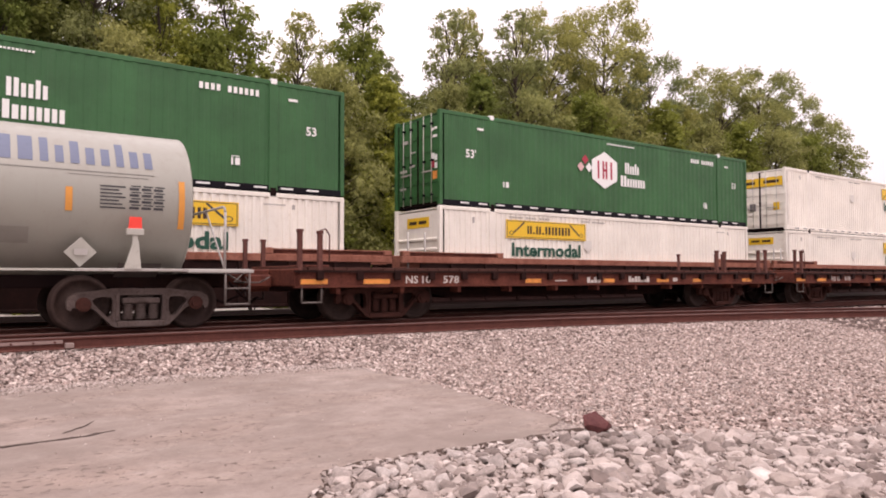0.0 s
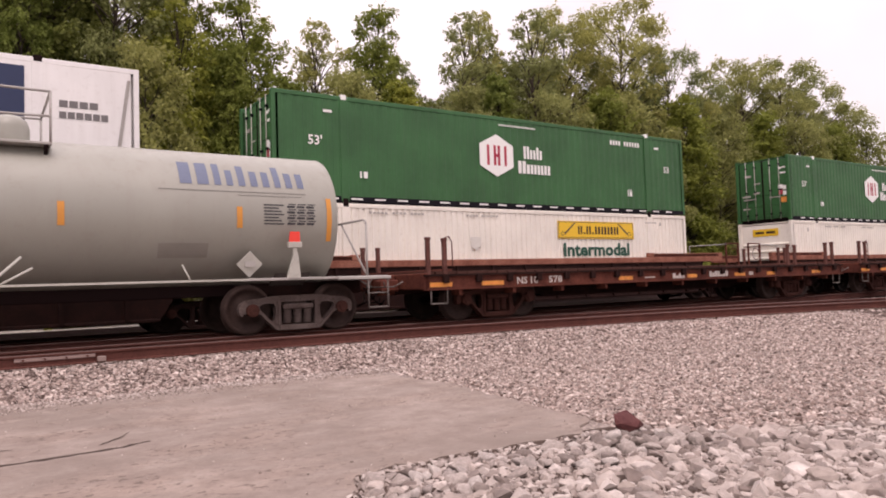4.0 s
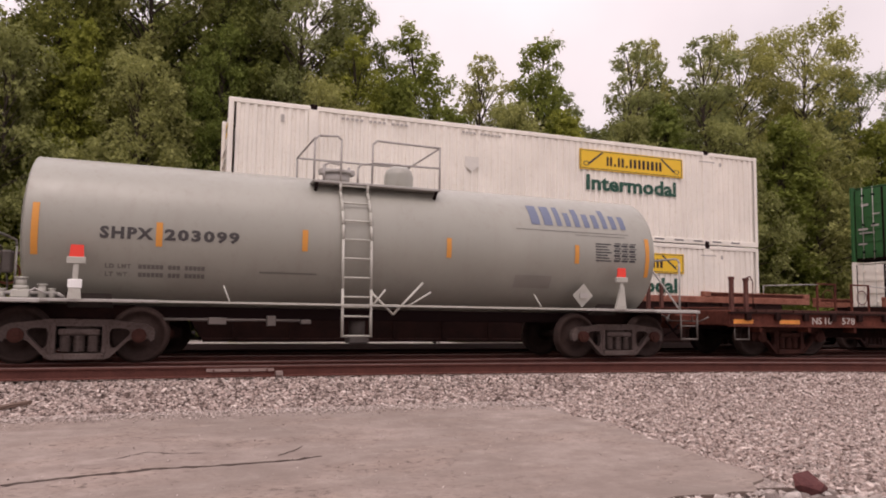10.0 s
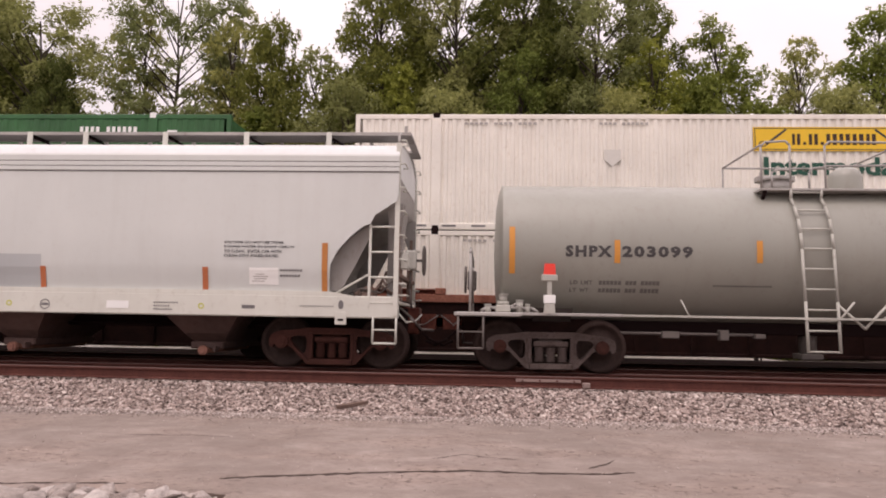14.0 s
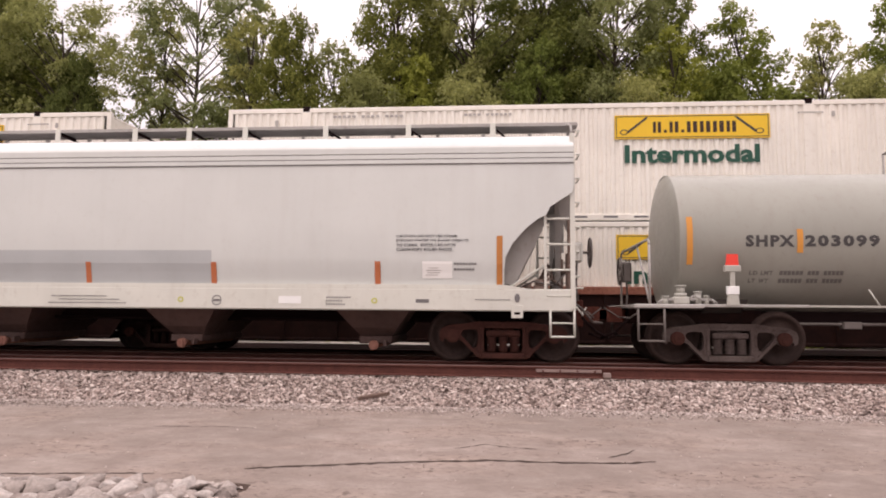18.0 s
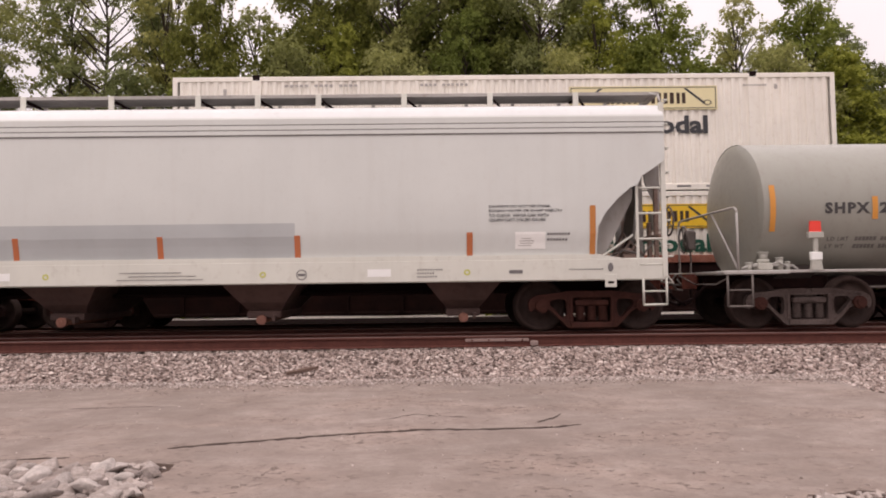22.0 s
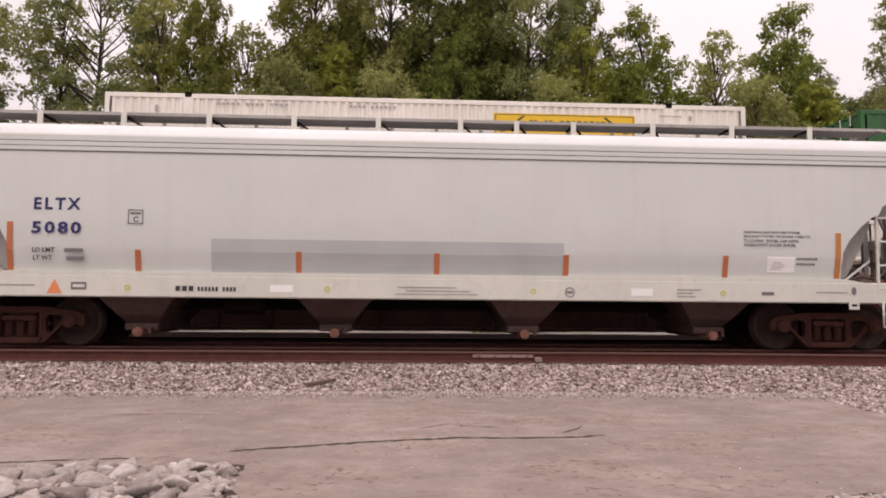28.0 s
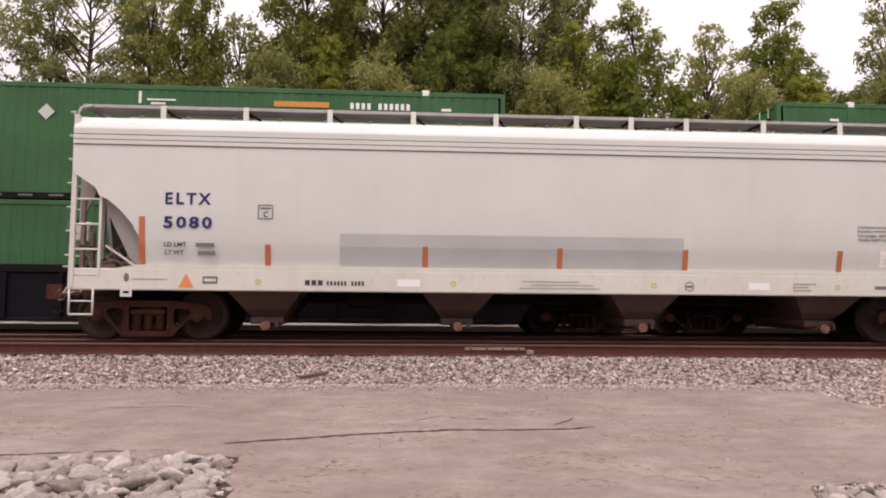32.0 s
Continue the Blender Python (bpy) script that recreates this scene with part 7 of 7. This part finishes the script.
    pl = part("placard", Shape().add([(cx - 0.24, -1.20, cz), (cx, -1.16, cz - 0.24), (cx + 0.24, -1.20, cz), (cx, -1.24, cz + 0.24), (cx - 0.24, -1.18, cz), (cx, -1.14, cz - 0.24), (cx + 0.24, -1.18, cz), (cx, -1.22, cz + 0.24)],
                                      [(0, 1, 2, 3), (4, 7, 6, 5), (0, 3, 7, 4), (3, 2, 6, 7), (2, 1, 5, 6), (1, 0, 4, 5)]), LADDER, root, "blank grey diamond placard holder")
    part("placard_bar", Shape().box(cx - 0.1, -1.245, cz - 0.05, cx + 0.1, -1.235, cz + 0.05), STEEL, pl)
    return root


tank = tank_car()
MOVERS.append((tank, 9.08, NEAR_Y, NEAR_Z, "near"))


# flat cars
def flat_car():
    root = thing("flat_car", "rusty brown flat car with a dark plank deck and upright stakes", "railcar", "flat cars of the slow train")
    H = 8.15
    for s in (-1, 1):
        y = s * 1.50
        sill = part("side_sill", Shape().prism([(-H, 0.74), (-H, 1.02), (H, 1.02), (H, 0.74), (5.2, 0.70), (-5.2, 0.70)], "y", min(y, y - s * 0.05), max(y, y - s * 0.05)), RUST, root)
        part("sill_flange", Shape().box(-H, min(y - s * 0.05, y + s * 0.06), 0.70, H, max(y - s * 0.05, y + s * 0.06), 0.735), RUST, sill)
        part("sill_flange", Shape().box(-H, min(y - s * 0.05, y + s * 0.07), 0.985, H, max(y - s * 0.05, y + s * 0.07), 1.025), RUSTSHADE, sill)
        for i in range(-9, 10):
            x = i * 0.85
            part("stake_pocket", Shape().box(x - 0.07, min(y + s * 0.002, y + s * 0.085), 0.84, x + 0.07, max(y + s * 0.002, y + s * 0.085), 1.03, 0.01), RUSTSHADE, sill)
        for i in range(-5, 6):
            part("cross_bearer_end", Shape().prism([(i * 1.45 - 0.05, 0.70), (i * 1.45 + 0.05, 0.70), (i * 1.45 + 0.035, 0.58), (i * 1.45 - 0.035, 0.58)], "y", min(y - s * 0.3, y), max(y - s * 0.3, y)), RUST, sill)
        for x, w in ((-7.75, 0.55), (-6.4, 0.6), (-2.2, 0.5), (0.4, 0.4), (2.55, 0.5), (4.1, 0.4), (6.6, 0.5)):
            part("reflective_mark", Shape().box(x - w / 2, min(y + s * 0.001, y + s * 0.006), 0.765, x + w / 2, max(y + s * 0.001, y + s * 0.006), 0.86), ORANGEDIRT, sill, "dirty orange reflective mark")
        for x in (-H + 0.35, H - 0.35):
            part("stirrup_step", Shape().tube([(x - 0.2, y, 0.74), (x - 0.2, y, 0.42), (x + 0.2, y, 0.42), (x + 0.2, y, 0.74)], 0.018), GRIME, root)
    for i in range(60):
        x = -H + 0.02 + i * (2 * H / 60)
        rnd = random.Random(i)
        if "plank" not in TEXT_CACHE:
            TEXT_CACHE["plank"] = Shape().box(0, -1.46, 1.025, 0.262, 1.46, 1.085, 0.006).mesh("deck_plank", PLANK)
        ob = new("deck_plank", TEXT_CACHE["plank"])
        ob.parent = root
        ob.matrix_basis = pose(x, rnd.uniform(-0.02, 0.02), rnd.uniform(-0.006, 0.006))
    part("centre_sill", Shape().box(-H, -0.35, 0.62, H, 0.35, 1.0, 0.02), RUSTSHADE, root)
    part("centre_girder", Shape().prism([(-4.6, 0.62), (4.6, 0.62), (3.8, 0.42), (-3.8, 0.42)], "y", -0.3, 0.3), RUSTSHADE, root)
    for e in (-1, 1):
        part("end_sill", Shape().box(min(e * H, e * (H - 0.12)), -1.5, 0.72, max(e * H, e * (H - 0.12)), 1.5, 1.06, 0.02), RUST, root)
        part("draft_sill", Shape().box(min(e * H, e * (H + 0.45)), -0.3, 0.62, max(e * H, e * (H + 0.45)), 0.3, 1.06, 0.03), RUST, root)
        part("cushion_pocket", Shape().box(min(e * (H + 0.05), e * (H + 0.5)), -0.55, 0.7, max(e * (H + 0.05), e * (H + 0.5)), -0.3, 0.95, 0.03), RUST, root)
        coupler(root, e * (H + 0.42), e)
        truck(root, e * 5.95, TRUCKRUST, ROLLING)
        part("end_bolster", Shape().box(e * (H - 0.5) - 0.25, -1.42, 1.088, e * (H - 0.5) + 0.25, 1.42, 1.13, 0.012), RUST, root, "rusty cross bolster on the deck")
    for x, y, top in ((-8.03, -1.46, 1.80), (-7.62, -1.46, 1.78), (-8.03, 1.46, 1.75), (-7.62, 1.46, 1.75), (5.12, -1.46, 1.68), (5.50, -1.46, 1.66), (7.3, -1.46, 1.74), (7.7, -1.46, 1.76), (7.3, 1.46, 1.7)):
        st = part("stake", Shape().box(x - 0.045, y - 0.04, 0.95, x + 0.045, y + 0.04, top, 0.008), STAKE, root, "rust-brown upright steel stake")
        part("stake_cap", Shape().box(x - 0.055, y - 0.05, top - 0.06, x + 0.055, y + 0.05, top, 0.008), STAKE, st)
    part("stake_loop", Shape().tube([(-7.62, -1.46, 1.78), (-7.5, -1.46, 1.82), (-7.42, -1.46, 1.7), (-7.42, -1.46, 1.2)], 0.014), STAKE, root)
    words("reporting_mark", "NS", -5.72, -1.508, 0.77, 0.16, plain("dusty_white", (0.55, 0.50, 0.46), 0.7), root, 0.3)
    words("car_number", "10", -5.32, -1.508, 0.77, 0.16, bpy.data.materials["dusty_white"], root, 0.22)
    words("car_number", "578", -4.78, -1.508, 0.77, 0.16, bpy.data.materials["dusty_white"], root, 0.42)
    flat_bars(root, "small_lettering", bpy.data.materials["dusty_white"], -1.502, text_bars(-1.5, 0.8, -1.1, 0.83, (1,) * 8) + text_bars(-0.4, 0.76, 0.1, 0.9, (1, 0.5, 1, 0.6)) + text_bars(1.15, 0.77, 2.0, 0.92, (1, 0.7, 1, 1, 0.4, 0.9, 1)) + text_bars(3.0, 0.78, 3.2, 0.88, (1, 1)), "scuffed white markings")
    return root


flat = flat_car()
MOVERS.append((flat, 24.85, NEAR_Y, NEAR_Z, "near"))
flat_two = copy_thing(flat, Matrix())
MOVERS.append((flat_two, 42.35, NEAR_Y, NEAR_Z, "near"))
ROLLING += [o for o in flat_two.children_recursive if o.name.startswith("wheelset")]


# ---- trees ----
def leaf_cloud(blobs, count, size, seed, sprays=0.3):
    """Many small leaf quads: domed clumps round the given blobs (x, y, z, radius), and loose sprays reaching out of them."""
    rng = np.random.default_rng(seed)
    b = np.array(blobs)
    w = b[:, 3] ** 2.2
    w = w / w.sum()
    per = 9
    twigs = int(count * sprays / per)
    n = count - twigs * per
    pick = rng.choice(len(b), n, p=w)
    d = rng.normal(size=(n, 3))
    d[:, 2] += 0.35
    d /= np.linalg.norm(d, axis=1)[:, None]
    r = rng.random(n) ** 0.42
    pos = b[pick, :3] + d * (b[pick, 3] * r)[:, None] * np.array([1.0, 1.0, 0.82])
    pos[:, 2] -= (np.hypot(d[:, 0], d[:, 1]) * r) ** 2 * b[pick, 3] * 0.22
    # sprays: leaves strung along short twigs that leave the clump and droop
    tp = rng.choice(len(b), twigs, p=w)
    td = rng.normal(size=(twigs, 3)) * np.array([1, 1, 0.8]) + np.array([0, 0, 0.25])
    td /= np.linalg.norm(td, axis=1)[:, None]
    start = b[tp, :3] + td * (b[tp, 3] * rng.uniform(0.55, 0.9, twigs))[:, None]
    length = b[tp, 3] * rng.uniform(0.35, 0.95, twigs)
    u = rng.random((twigs, per))
    sp = start[:, None, :] + td[:, None, :] * (u * length[:, None])[:, :, None] + rng.normal(size=(twigs, per, 3)) * 0.055
    sp[:, :, 2] -= u ** 2 * length[:, None] * 0.35
    pos = np.concatenate([pos, sp.reshape(-1, 3)])
    d = np.concatenate([d, np.repeat(td, per, axis=0)])
    nrm = d * 0.6 + rng.normal(size=(count, 3)) * 0.5 + np.array([0, 0, 0.5])
    nrm /= np.linalg.norm(nrm, axis=1)[:, None]
    a = np.cross(nrm, rng.normal(size=(count, 3)))
    a /= np.linalg.norm(a, axis=1)[:, None]
    c = np.cross(nrm, a)
    s = size * rng.uniform(0.5, 1.35, count)[:, None]
    q = np.stack([pos - a * s, pos - c * s * 0.6 + nrm * s * 0.15, pos + a * s, pos + c * s * 0.6 + nrm * s * 0.15], 1)
    return q.reshape(-1, 3)


def leaf_mesh(name, pts, material):
    n = len(pts) // 4
    me = bpy.data.meshes.new(name)
    me.vertices.add(len(pts))
    me.vertices.foreach_set("co", pts.reshape(-1).astype(np.float32))
    me.loops.add(len(pts))
    me.loops.foreach_set("vertex_index", np.arange(len(pts), dtype=np.int32))
    me.polygons.add(n)
    me.polygons.foreach_set("loop_start", np.arange(0, n * 4, 4, dtype=np.int32))
    me.polygons.foreach_set("loop_total", np.full(n, 4, dtype=np.int32))
    me.update(calc_edges=True)
    me.materials.append(material)
    return me


def make_tree(seed, material, height, half, leaves, size, label, habit, low=0.2, clump=0.8, count=90, sprays=0.3):
    """A tapered trunk with crooked limbs, each ending in a clump of leaves; the habit gives the crown's outline."""
    rnd = random.Random(seed)
    root = thing("tree", label, "tree", "trees behind the railway")
    trunk = Shape()
    p, r = Vector((0, 0, -0.3)), height * 0.014
    spine = [p.copy()]
    steps = 9
    for i in range(steps):
        q = p + Vector((rnd.uniform(-0.22, 0.22), rnd.uniform(-0.22, 0.22), (height * 0.93 + 0.3) / steps))
        trunk.cyl(p, q, r, 7, r * 0.82, False)
        p, r = q, r * 0.82
        spine.append(q.copy())
    lobes = [(rnd.uniform(0, 6.283), rnd.uniform(0.1, 0.9), rnd.uniform(0.12, 0.34)) for _ in range(8)]

    def outline(g, ang):
        if habit == "cone":
            e = min(1.0, 0.45 + g / 0.22) * max(0.0, 1.02 - g) ** 0.72
        elif habit == "egg":
            e = math.sqrt(max(0.02, 1 - (abs(g - 0.36) / 0.66) ** 1.9))
        elif habit == "spread":
            e = math.sqrt(max(0.04, 1 - (abs(g - 0.62) / 0.66) ** 2.4))
        else:
            e = math.sqrt(max(0.03, 1 - (abs(g - 0.42) / 0.60) ** 2.2))
        return e * (0.74 + sum(k * max(0.0, math.cos(ang - a)) ** 2 * math.exp(-((g - h) / 0.14) ** 2) for a, h, k in lobes))

    blobs, limbs = [], Shape()
    for i in range(count):
        g = min(1.0, ((i + rnd.random()) / count) ** (0.92 if habit == "spread" else 1.05))
        ang = i * 2.39996 + rnd.uniform(-0.45, 0.45)
        env = outline(g, ang)
        reach = half * env * (0.30 + 0.70 * rnd.random() ** 0.45)
        z = height * (low + (0.965 - low) * g) + rnd.uniform(-0.25, 0.25)
        k = max(0.0, min(steps - 0.001, (z * 0.86 + 0.3) / (height * 0.93 + 0.3) * steps))
        base = spine[int(k)].lerp(spine[int(k) + 1], k - int(k))
        tip = Vector((base.x + math.cos(ang) * reach, base.y + math.sin(ang) * reach, z))
        mid = base.lerp(tip, 0.5) + Vector((rnd.uniform(-0.2, 0.2), rnd.uniform(-0.2, 0.2), rnd.uniform(-0.1, 0.25)))
        rr = height * 0.0042 * (1.15 - g * 0.65)
        limbs.cyl(base, mid, rr, 5, rr * 0.7, False)
        limbs.cyl(mid, tip, rr * 0.7, 5, rr * 0.25, False)
        size_here = clump * rnd.uniform(0.55, 1.15) * (0.55 + 0.45 * min(1.0, env))
        blobs.append((tip.x, tip.y, tip.z, size_here))
        for _ in range(2):
            a2, off = rnd.uniform(0, 6.283), size_here * rnd.uniform(0.6, 1.15)
            tw = tip + Vector((math.cos(a2) * off, math.sin(a2) * off, rnd.uniform(-0.5, 0.35) * size_here))
            limbs.cyl(tip, tw, rr * 0.22, 4, rr * 0.1, False)
            blobs.append((tw.x, tw.y, tw.z, size_here * rnd.uniform(0.35, 0.7)))
    part("trunk", trunk, BARK, root, "grey-brown trunk")
    tagged(part("branch", limbs, BARK, root, "crooked bare branches"), kind="stuff")
    crown = new("crown", leaf_mesh("crown", leaf_cloud(blobs, leaves, size, seed, sprays), material))
    crown.parent = root
    return root


TREE_KINDS = [
    make_tree(1, LEAF_A, 17.0, 3.6, 54000, 0.088, "tall broad tree with dense dark green leaves", "round", 0.14, 0.95, 120),
    make_tree(2, LEAF_B, 14.0, 2.2, 28000, 0.082, "upright tree with bright green leaves", "egg", 0.10, 0.78, 85),
    make_tree(3, LEAF_C, 17.0, 3.4, 30000, 0.080, "tall spreading tree with olive green leaves and open gaps", "spread", 0.20, 0.78, 64, 0.45),
    make_tree(4, LEAF_A, 12.5, 3.2, 40000, 0.088, "rounded tree with deep green leaves", "round", 0.10, 0.9, 95),
    make_tree(5, LEAF_C, 14.0, 2.2, 17000, 0.078, "thin open tree with sparse grey-green leaves", "egg", 0.14, 0.62, 72, 0.45),
    make_tree(6, LEAF_B, 11.0, 2.6, 28000, 0.084, "low bushy tree with bright green leaves", "cone", 0.03, 0.85, 75),
    make_tree(7, LEAF_C, 11.0, 3.2, 30000, 0.088, "low bushy olive green thicket tree", "round", 0.03, 0.95, 80),
]


def crown_size(root):
    me = [o for o in root.children if o.name.startswith("crown")][0].data
    co = np.zeros(len(me.vertices) * 3, dtype=np.float32)
    me.vertices.foreach_get("co", co)
    co = co.reshape(-1, 3)
    return float(np.percentile(co[:, 2], 99.8)), float(np.percentile(np.hypot(co[:, 0], co[:, 1]), 96))


SIZES = [crown_size(r) for r in TREE_KINDS]
# kind, x, y, top height, half width
TREES = [
    (0, -27.5, 34, 18.5, 4.6), (2, -23.5, 33, 16.8, 3.2), (3, -21.6, 32, 13.2, 2.0), (0, -31, 38, 19, 5), (2, -36, 34, 18, 5), (3, -42, 33, 16, 4.5),
    (2, -16.2, 33, 18.0, 3.2), (4, -14.4, 34.5, 17.0, 2.4), (4, -18.0, 34, 16.4, 2.0), (4, -13.4, 33, 15.2, 1.9), (3, -11.2, 32, 14.8, 2.3), (4, -9.4, 34, 14.6, 2.2),
    (0, -6.4, 33, 18.8, 3.0), (2, -3.2, 34, 20.0, 3.4), (0, 0.4, 34, 20.5, 3.6), (2, 3.4, 33, 18.6, 3.0), (0, 5.9, 35, 17.5, 2.6), (1, -0.3, 31, 13.4, 1.7),
    (1, 9.3, 33, 15.2, 2.3), (4, 12.0, 33, 14.4, 2.1), (4, 13.4, 35, 13.6, 1.8), (1, 15.6, 33, 15.5, 2.4), (4, 18.6, 34, 13.6, 2.0), (4, 21.0, 33, 16.2, 2.4), (4, 23.6, 34, 17.6, 2.2), (3, 8.2, 36, 13.2, 2.4), (3, 19.5, 36, 12.8, 3.0),
    (4, 25.9, 33, 17.2, 2.8), (2, 30.4, 34, 18.6, 3.0), (2, 34.3, 33, 20.0, 3.4), (2, 39.0, 33, 17.6, 3.0), (6, 43.6, 34, 14.6, 2.6), (2, 47.8, 33, 17.9, 3.4), (2, 53.4, 33, 18.4, 4.0), (2, 57.8, 33, 17.2, 3.4), (2, 61.6, 33, 15.8, 3.0), (3, 64.4, 34, 13.6, 1.8),
    (6, -20, 30, 9.5, 3), (3, -24, 30, 10, 3.4), (6, -15, 30, 10.5, 3.4), (5, -11, 30, 10.5, 3.0), (6, -8.3, 30, 11.5, 3.2), (5, -5.6, 30.5, 12.5, 2.4), (6, -3.0, 30, 11, 3.2), (5, 1.7, 29, 8.6, 2.2), (6, 4.0, 30, 11, 3.0),
    (1, 5.9, 31.5, 13.4, 2.0), (5, 7.6, 30.5, 12, 2.2), (5, 10.3, 30, 10.6, 2.6), (6, 13.2, 30, 11.2, 3.0), (5, 16.3, 30, 11.2, 3.0), (6, 19.4, 30, 11.5, 3.2), (5, 22.2, 30, 12.4, 3.0), (6, 25.0, 30, 11.5, 3.6), (5, 28.5, 30, 12.0, 3.4), (6, 32, 30, 12.5, 3.8),
    (5, 36, 30, 12.5, 3.4), (6, 40, 30, 12, 4), (5, 44.5, 30, 12.5, 3.6), (6, 49, 30, 12.5, 4.2), (5, 53.5, 30, 12.5, 3.6), (6, 58, 30, 12.5, 4.2), (6, 62, 31, 11, 3.4), (6, 65, 32, 9, 2.2),
    (6, -28.5, 29.5, 10, 4), (6, -33, 30, 11, 4), (3, -38, 30, 11, 4), (6, -44, 31, 11, 4.5),
    (0, -2, 39, 17, 4), (3, 10, 39, 12.5, 4), (3, 17, 39, 12.5, 4), (0, 31, 39, 17, 4), (0, 44, 39, 16, 4.5), (0, 57, 39, 16, 4.5), (3, -13, 39, 12, 4), (0, -8, 38, 15, 4), (3, 23, 39, 13, 4), (3, 37, 39, 15, 4),
    (0, -4.5, 37, 16.5, 3.8), (0, 1.5, 37.5, 17.5, 3.8), (2, 4.6, 37, 15.5, 3.2), (3, -26, 37, 15, 4), (3, -30, 34, 16, 3.6), (0, 26.5, 37, 16, 3.8), (2, 34, 37, 17, 3.8), (0, 40.5, 37, 16, 3.6), (2, 50.5, 37, 16, 3.8), (0, -33.5, 37, 17.5, 4),
]
used = set()
rnd_tree = random.Random(9)
for kind, x, y, top, half in TREES:
    m = Matrix.Translation((x, y, 0.0)) @ Matrix.Rotation(rnd_tree.uniform(0, 6.28), 4, "Z")
    ob = TREE_KINDS[kind]
    if kind in used:
        ob = copy_thing(ob, m)
    else:
        ob.matrix_basis = m
        used.add(kind)
    ob.scale = (half / SIZES[kind][1], half / SIZES[kind][1], top / SIZES[kind][0])

rng_b = random.Random(4)
blobs = []
for i in range(330):
    x = rng_b.uniform(-46, 70)
    blobs.append((x, rng_b.uniform(30.6, 36.0), rng_b.uniform(0.3, 4.6), rng_b.uniform(0.7, 1.4)))
under = new("undergrowth", leaf_mesh("undergrowth", leaf_cloud(blobs, 64000, 0.16, 8), LEAF_C))
tagged(under, "dense green undergrowth at the foot of the trees", "bushes", kind="stuff")
blobs = []
for i in range(260):
    x = rng_b.uniform(-60, 82)
    blobs.append((x, rng_b.uniform(40, 46), rng_b.uniform(0.5, 9.0), rng_b.uniform(1.2, 2.4)))
woods = new("far_woods", leaf_mesh("far_woods", leaf_cloud(blobs, 60000, 0.26, 18), LEAF_A))
tagged(woods, "dark woods filling in behind the front trees", "woods", kind="stuff")

# the slim pole between tracks and trees
pole = thing("utility_pole", "slim pale grey pole standing before the trees", "pole")
part("shaft", Shape().cyl((6.4, 22.6, -0.2), (6.4, 22.6, 7.2), 0.07, 10, 0.05), STEEL, pole)
part("conduit", Shape().cyl((6.53, 22.55, 0), (6.53, 22.55, 6.9), 0.025, 8), STEEL, pole)
part("cap", Shape().cyl((6.4, 22.6, 7.2), (6.4, 22.6, 7.28), 0.07, 10), STEEL, pole)


# ---- movement ----
def far_shift(t):
    u = t / 32.0
    return t * (9.14795 + 1.31727 * u - 1.91679 * u ** 2 + 1.97095 * u ** 3 - 0.73985 * u ** 4)


NEAR_ROWS = [(0, -12.89), (2, -11.774), (4, -10.577), (6, -9.362), (8, -8.139), (10, -6.9), (12, -5.633), (14, -4.334), (16, -3.004), (18, -1.644), (20, -0.251), (22, 1.181), (24, 2.663), (26, 4.189), (28, 5.715), (30, 7.108), (32, 8.085)]


def near_shift(t):
    """Position of the slow train, smoothly through its rows."""
    k = min(int(t / 2), 15)
    p = [NEAR_ROWS[min(max(k + j, 0), 16)][1] for j in (-1, 0, 1, 2)]
    if k == 0:
        p[0] = 2 * p[1] - p[2]
    if k == 15:
        p[3] = 2 * p[2] - p[1]
    u = (t - 2 * k) / 2.0
    return 0.5 * (2 * p[1] + (p[2] - p[0]) * u + (2 * p[0] - 5 * p[1] + 4 * p[2] - p[3]) * u * u + (3 * p[1] - p[0] - 3 * p[2] + p[3]) * u ** 3)


def motions():
    for ob, x, y, z, which in MOVERS:
        step = 1.0
        rows = []
        for i in range(33):
            t = i * step
            rows.append((t, pose(x + (far_shift(t) if which == "far" else near_shift(t)), y, z)))
        walk(ob, rows)
    # the slow train's wheels roll
    for w in ROLLING:
        base = w.matrix_basis.translation.copy()
        rows = []
        for i in range(65):
            t = i * 0.5
            rows.append((t, Matrix.Translation(base) @ Matrix.Rotation((near_shift(t) - near_shift(0)) / 0.457, 4, "Y")))
        walk(w, rows)


motions()
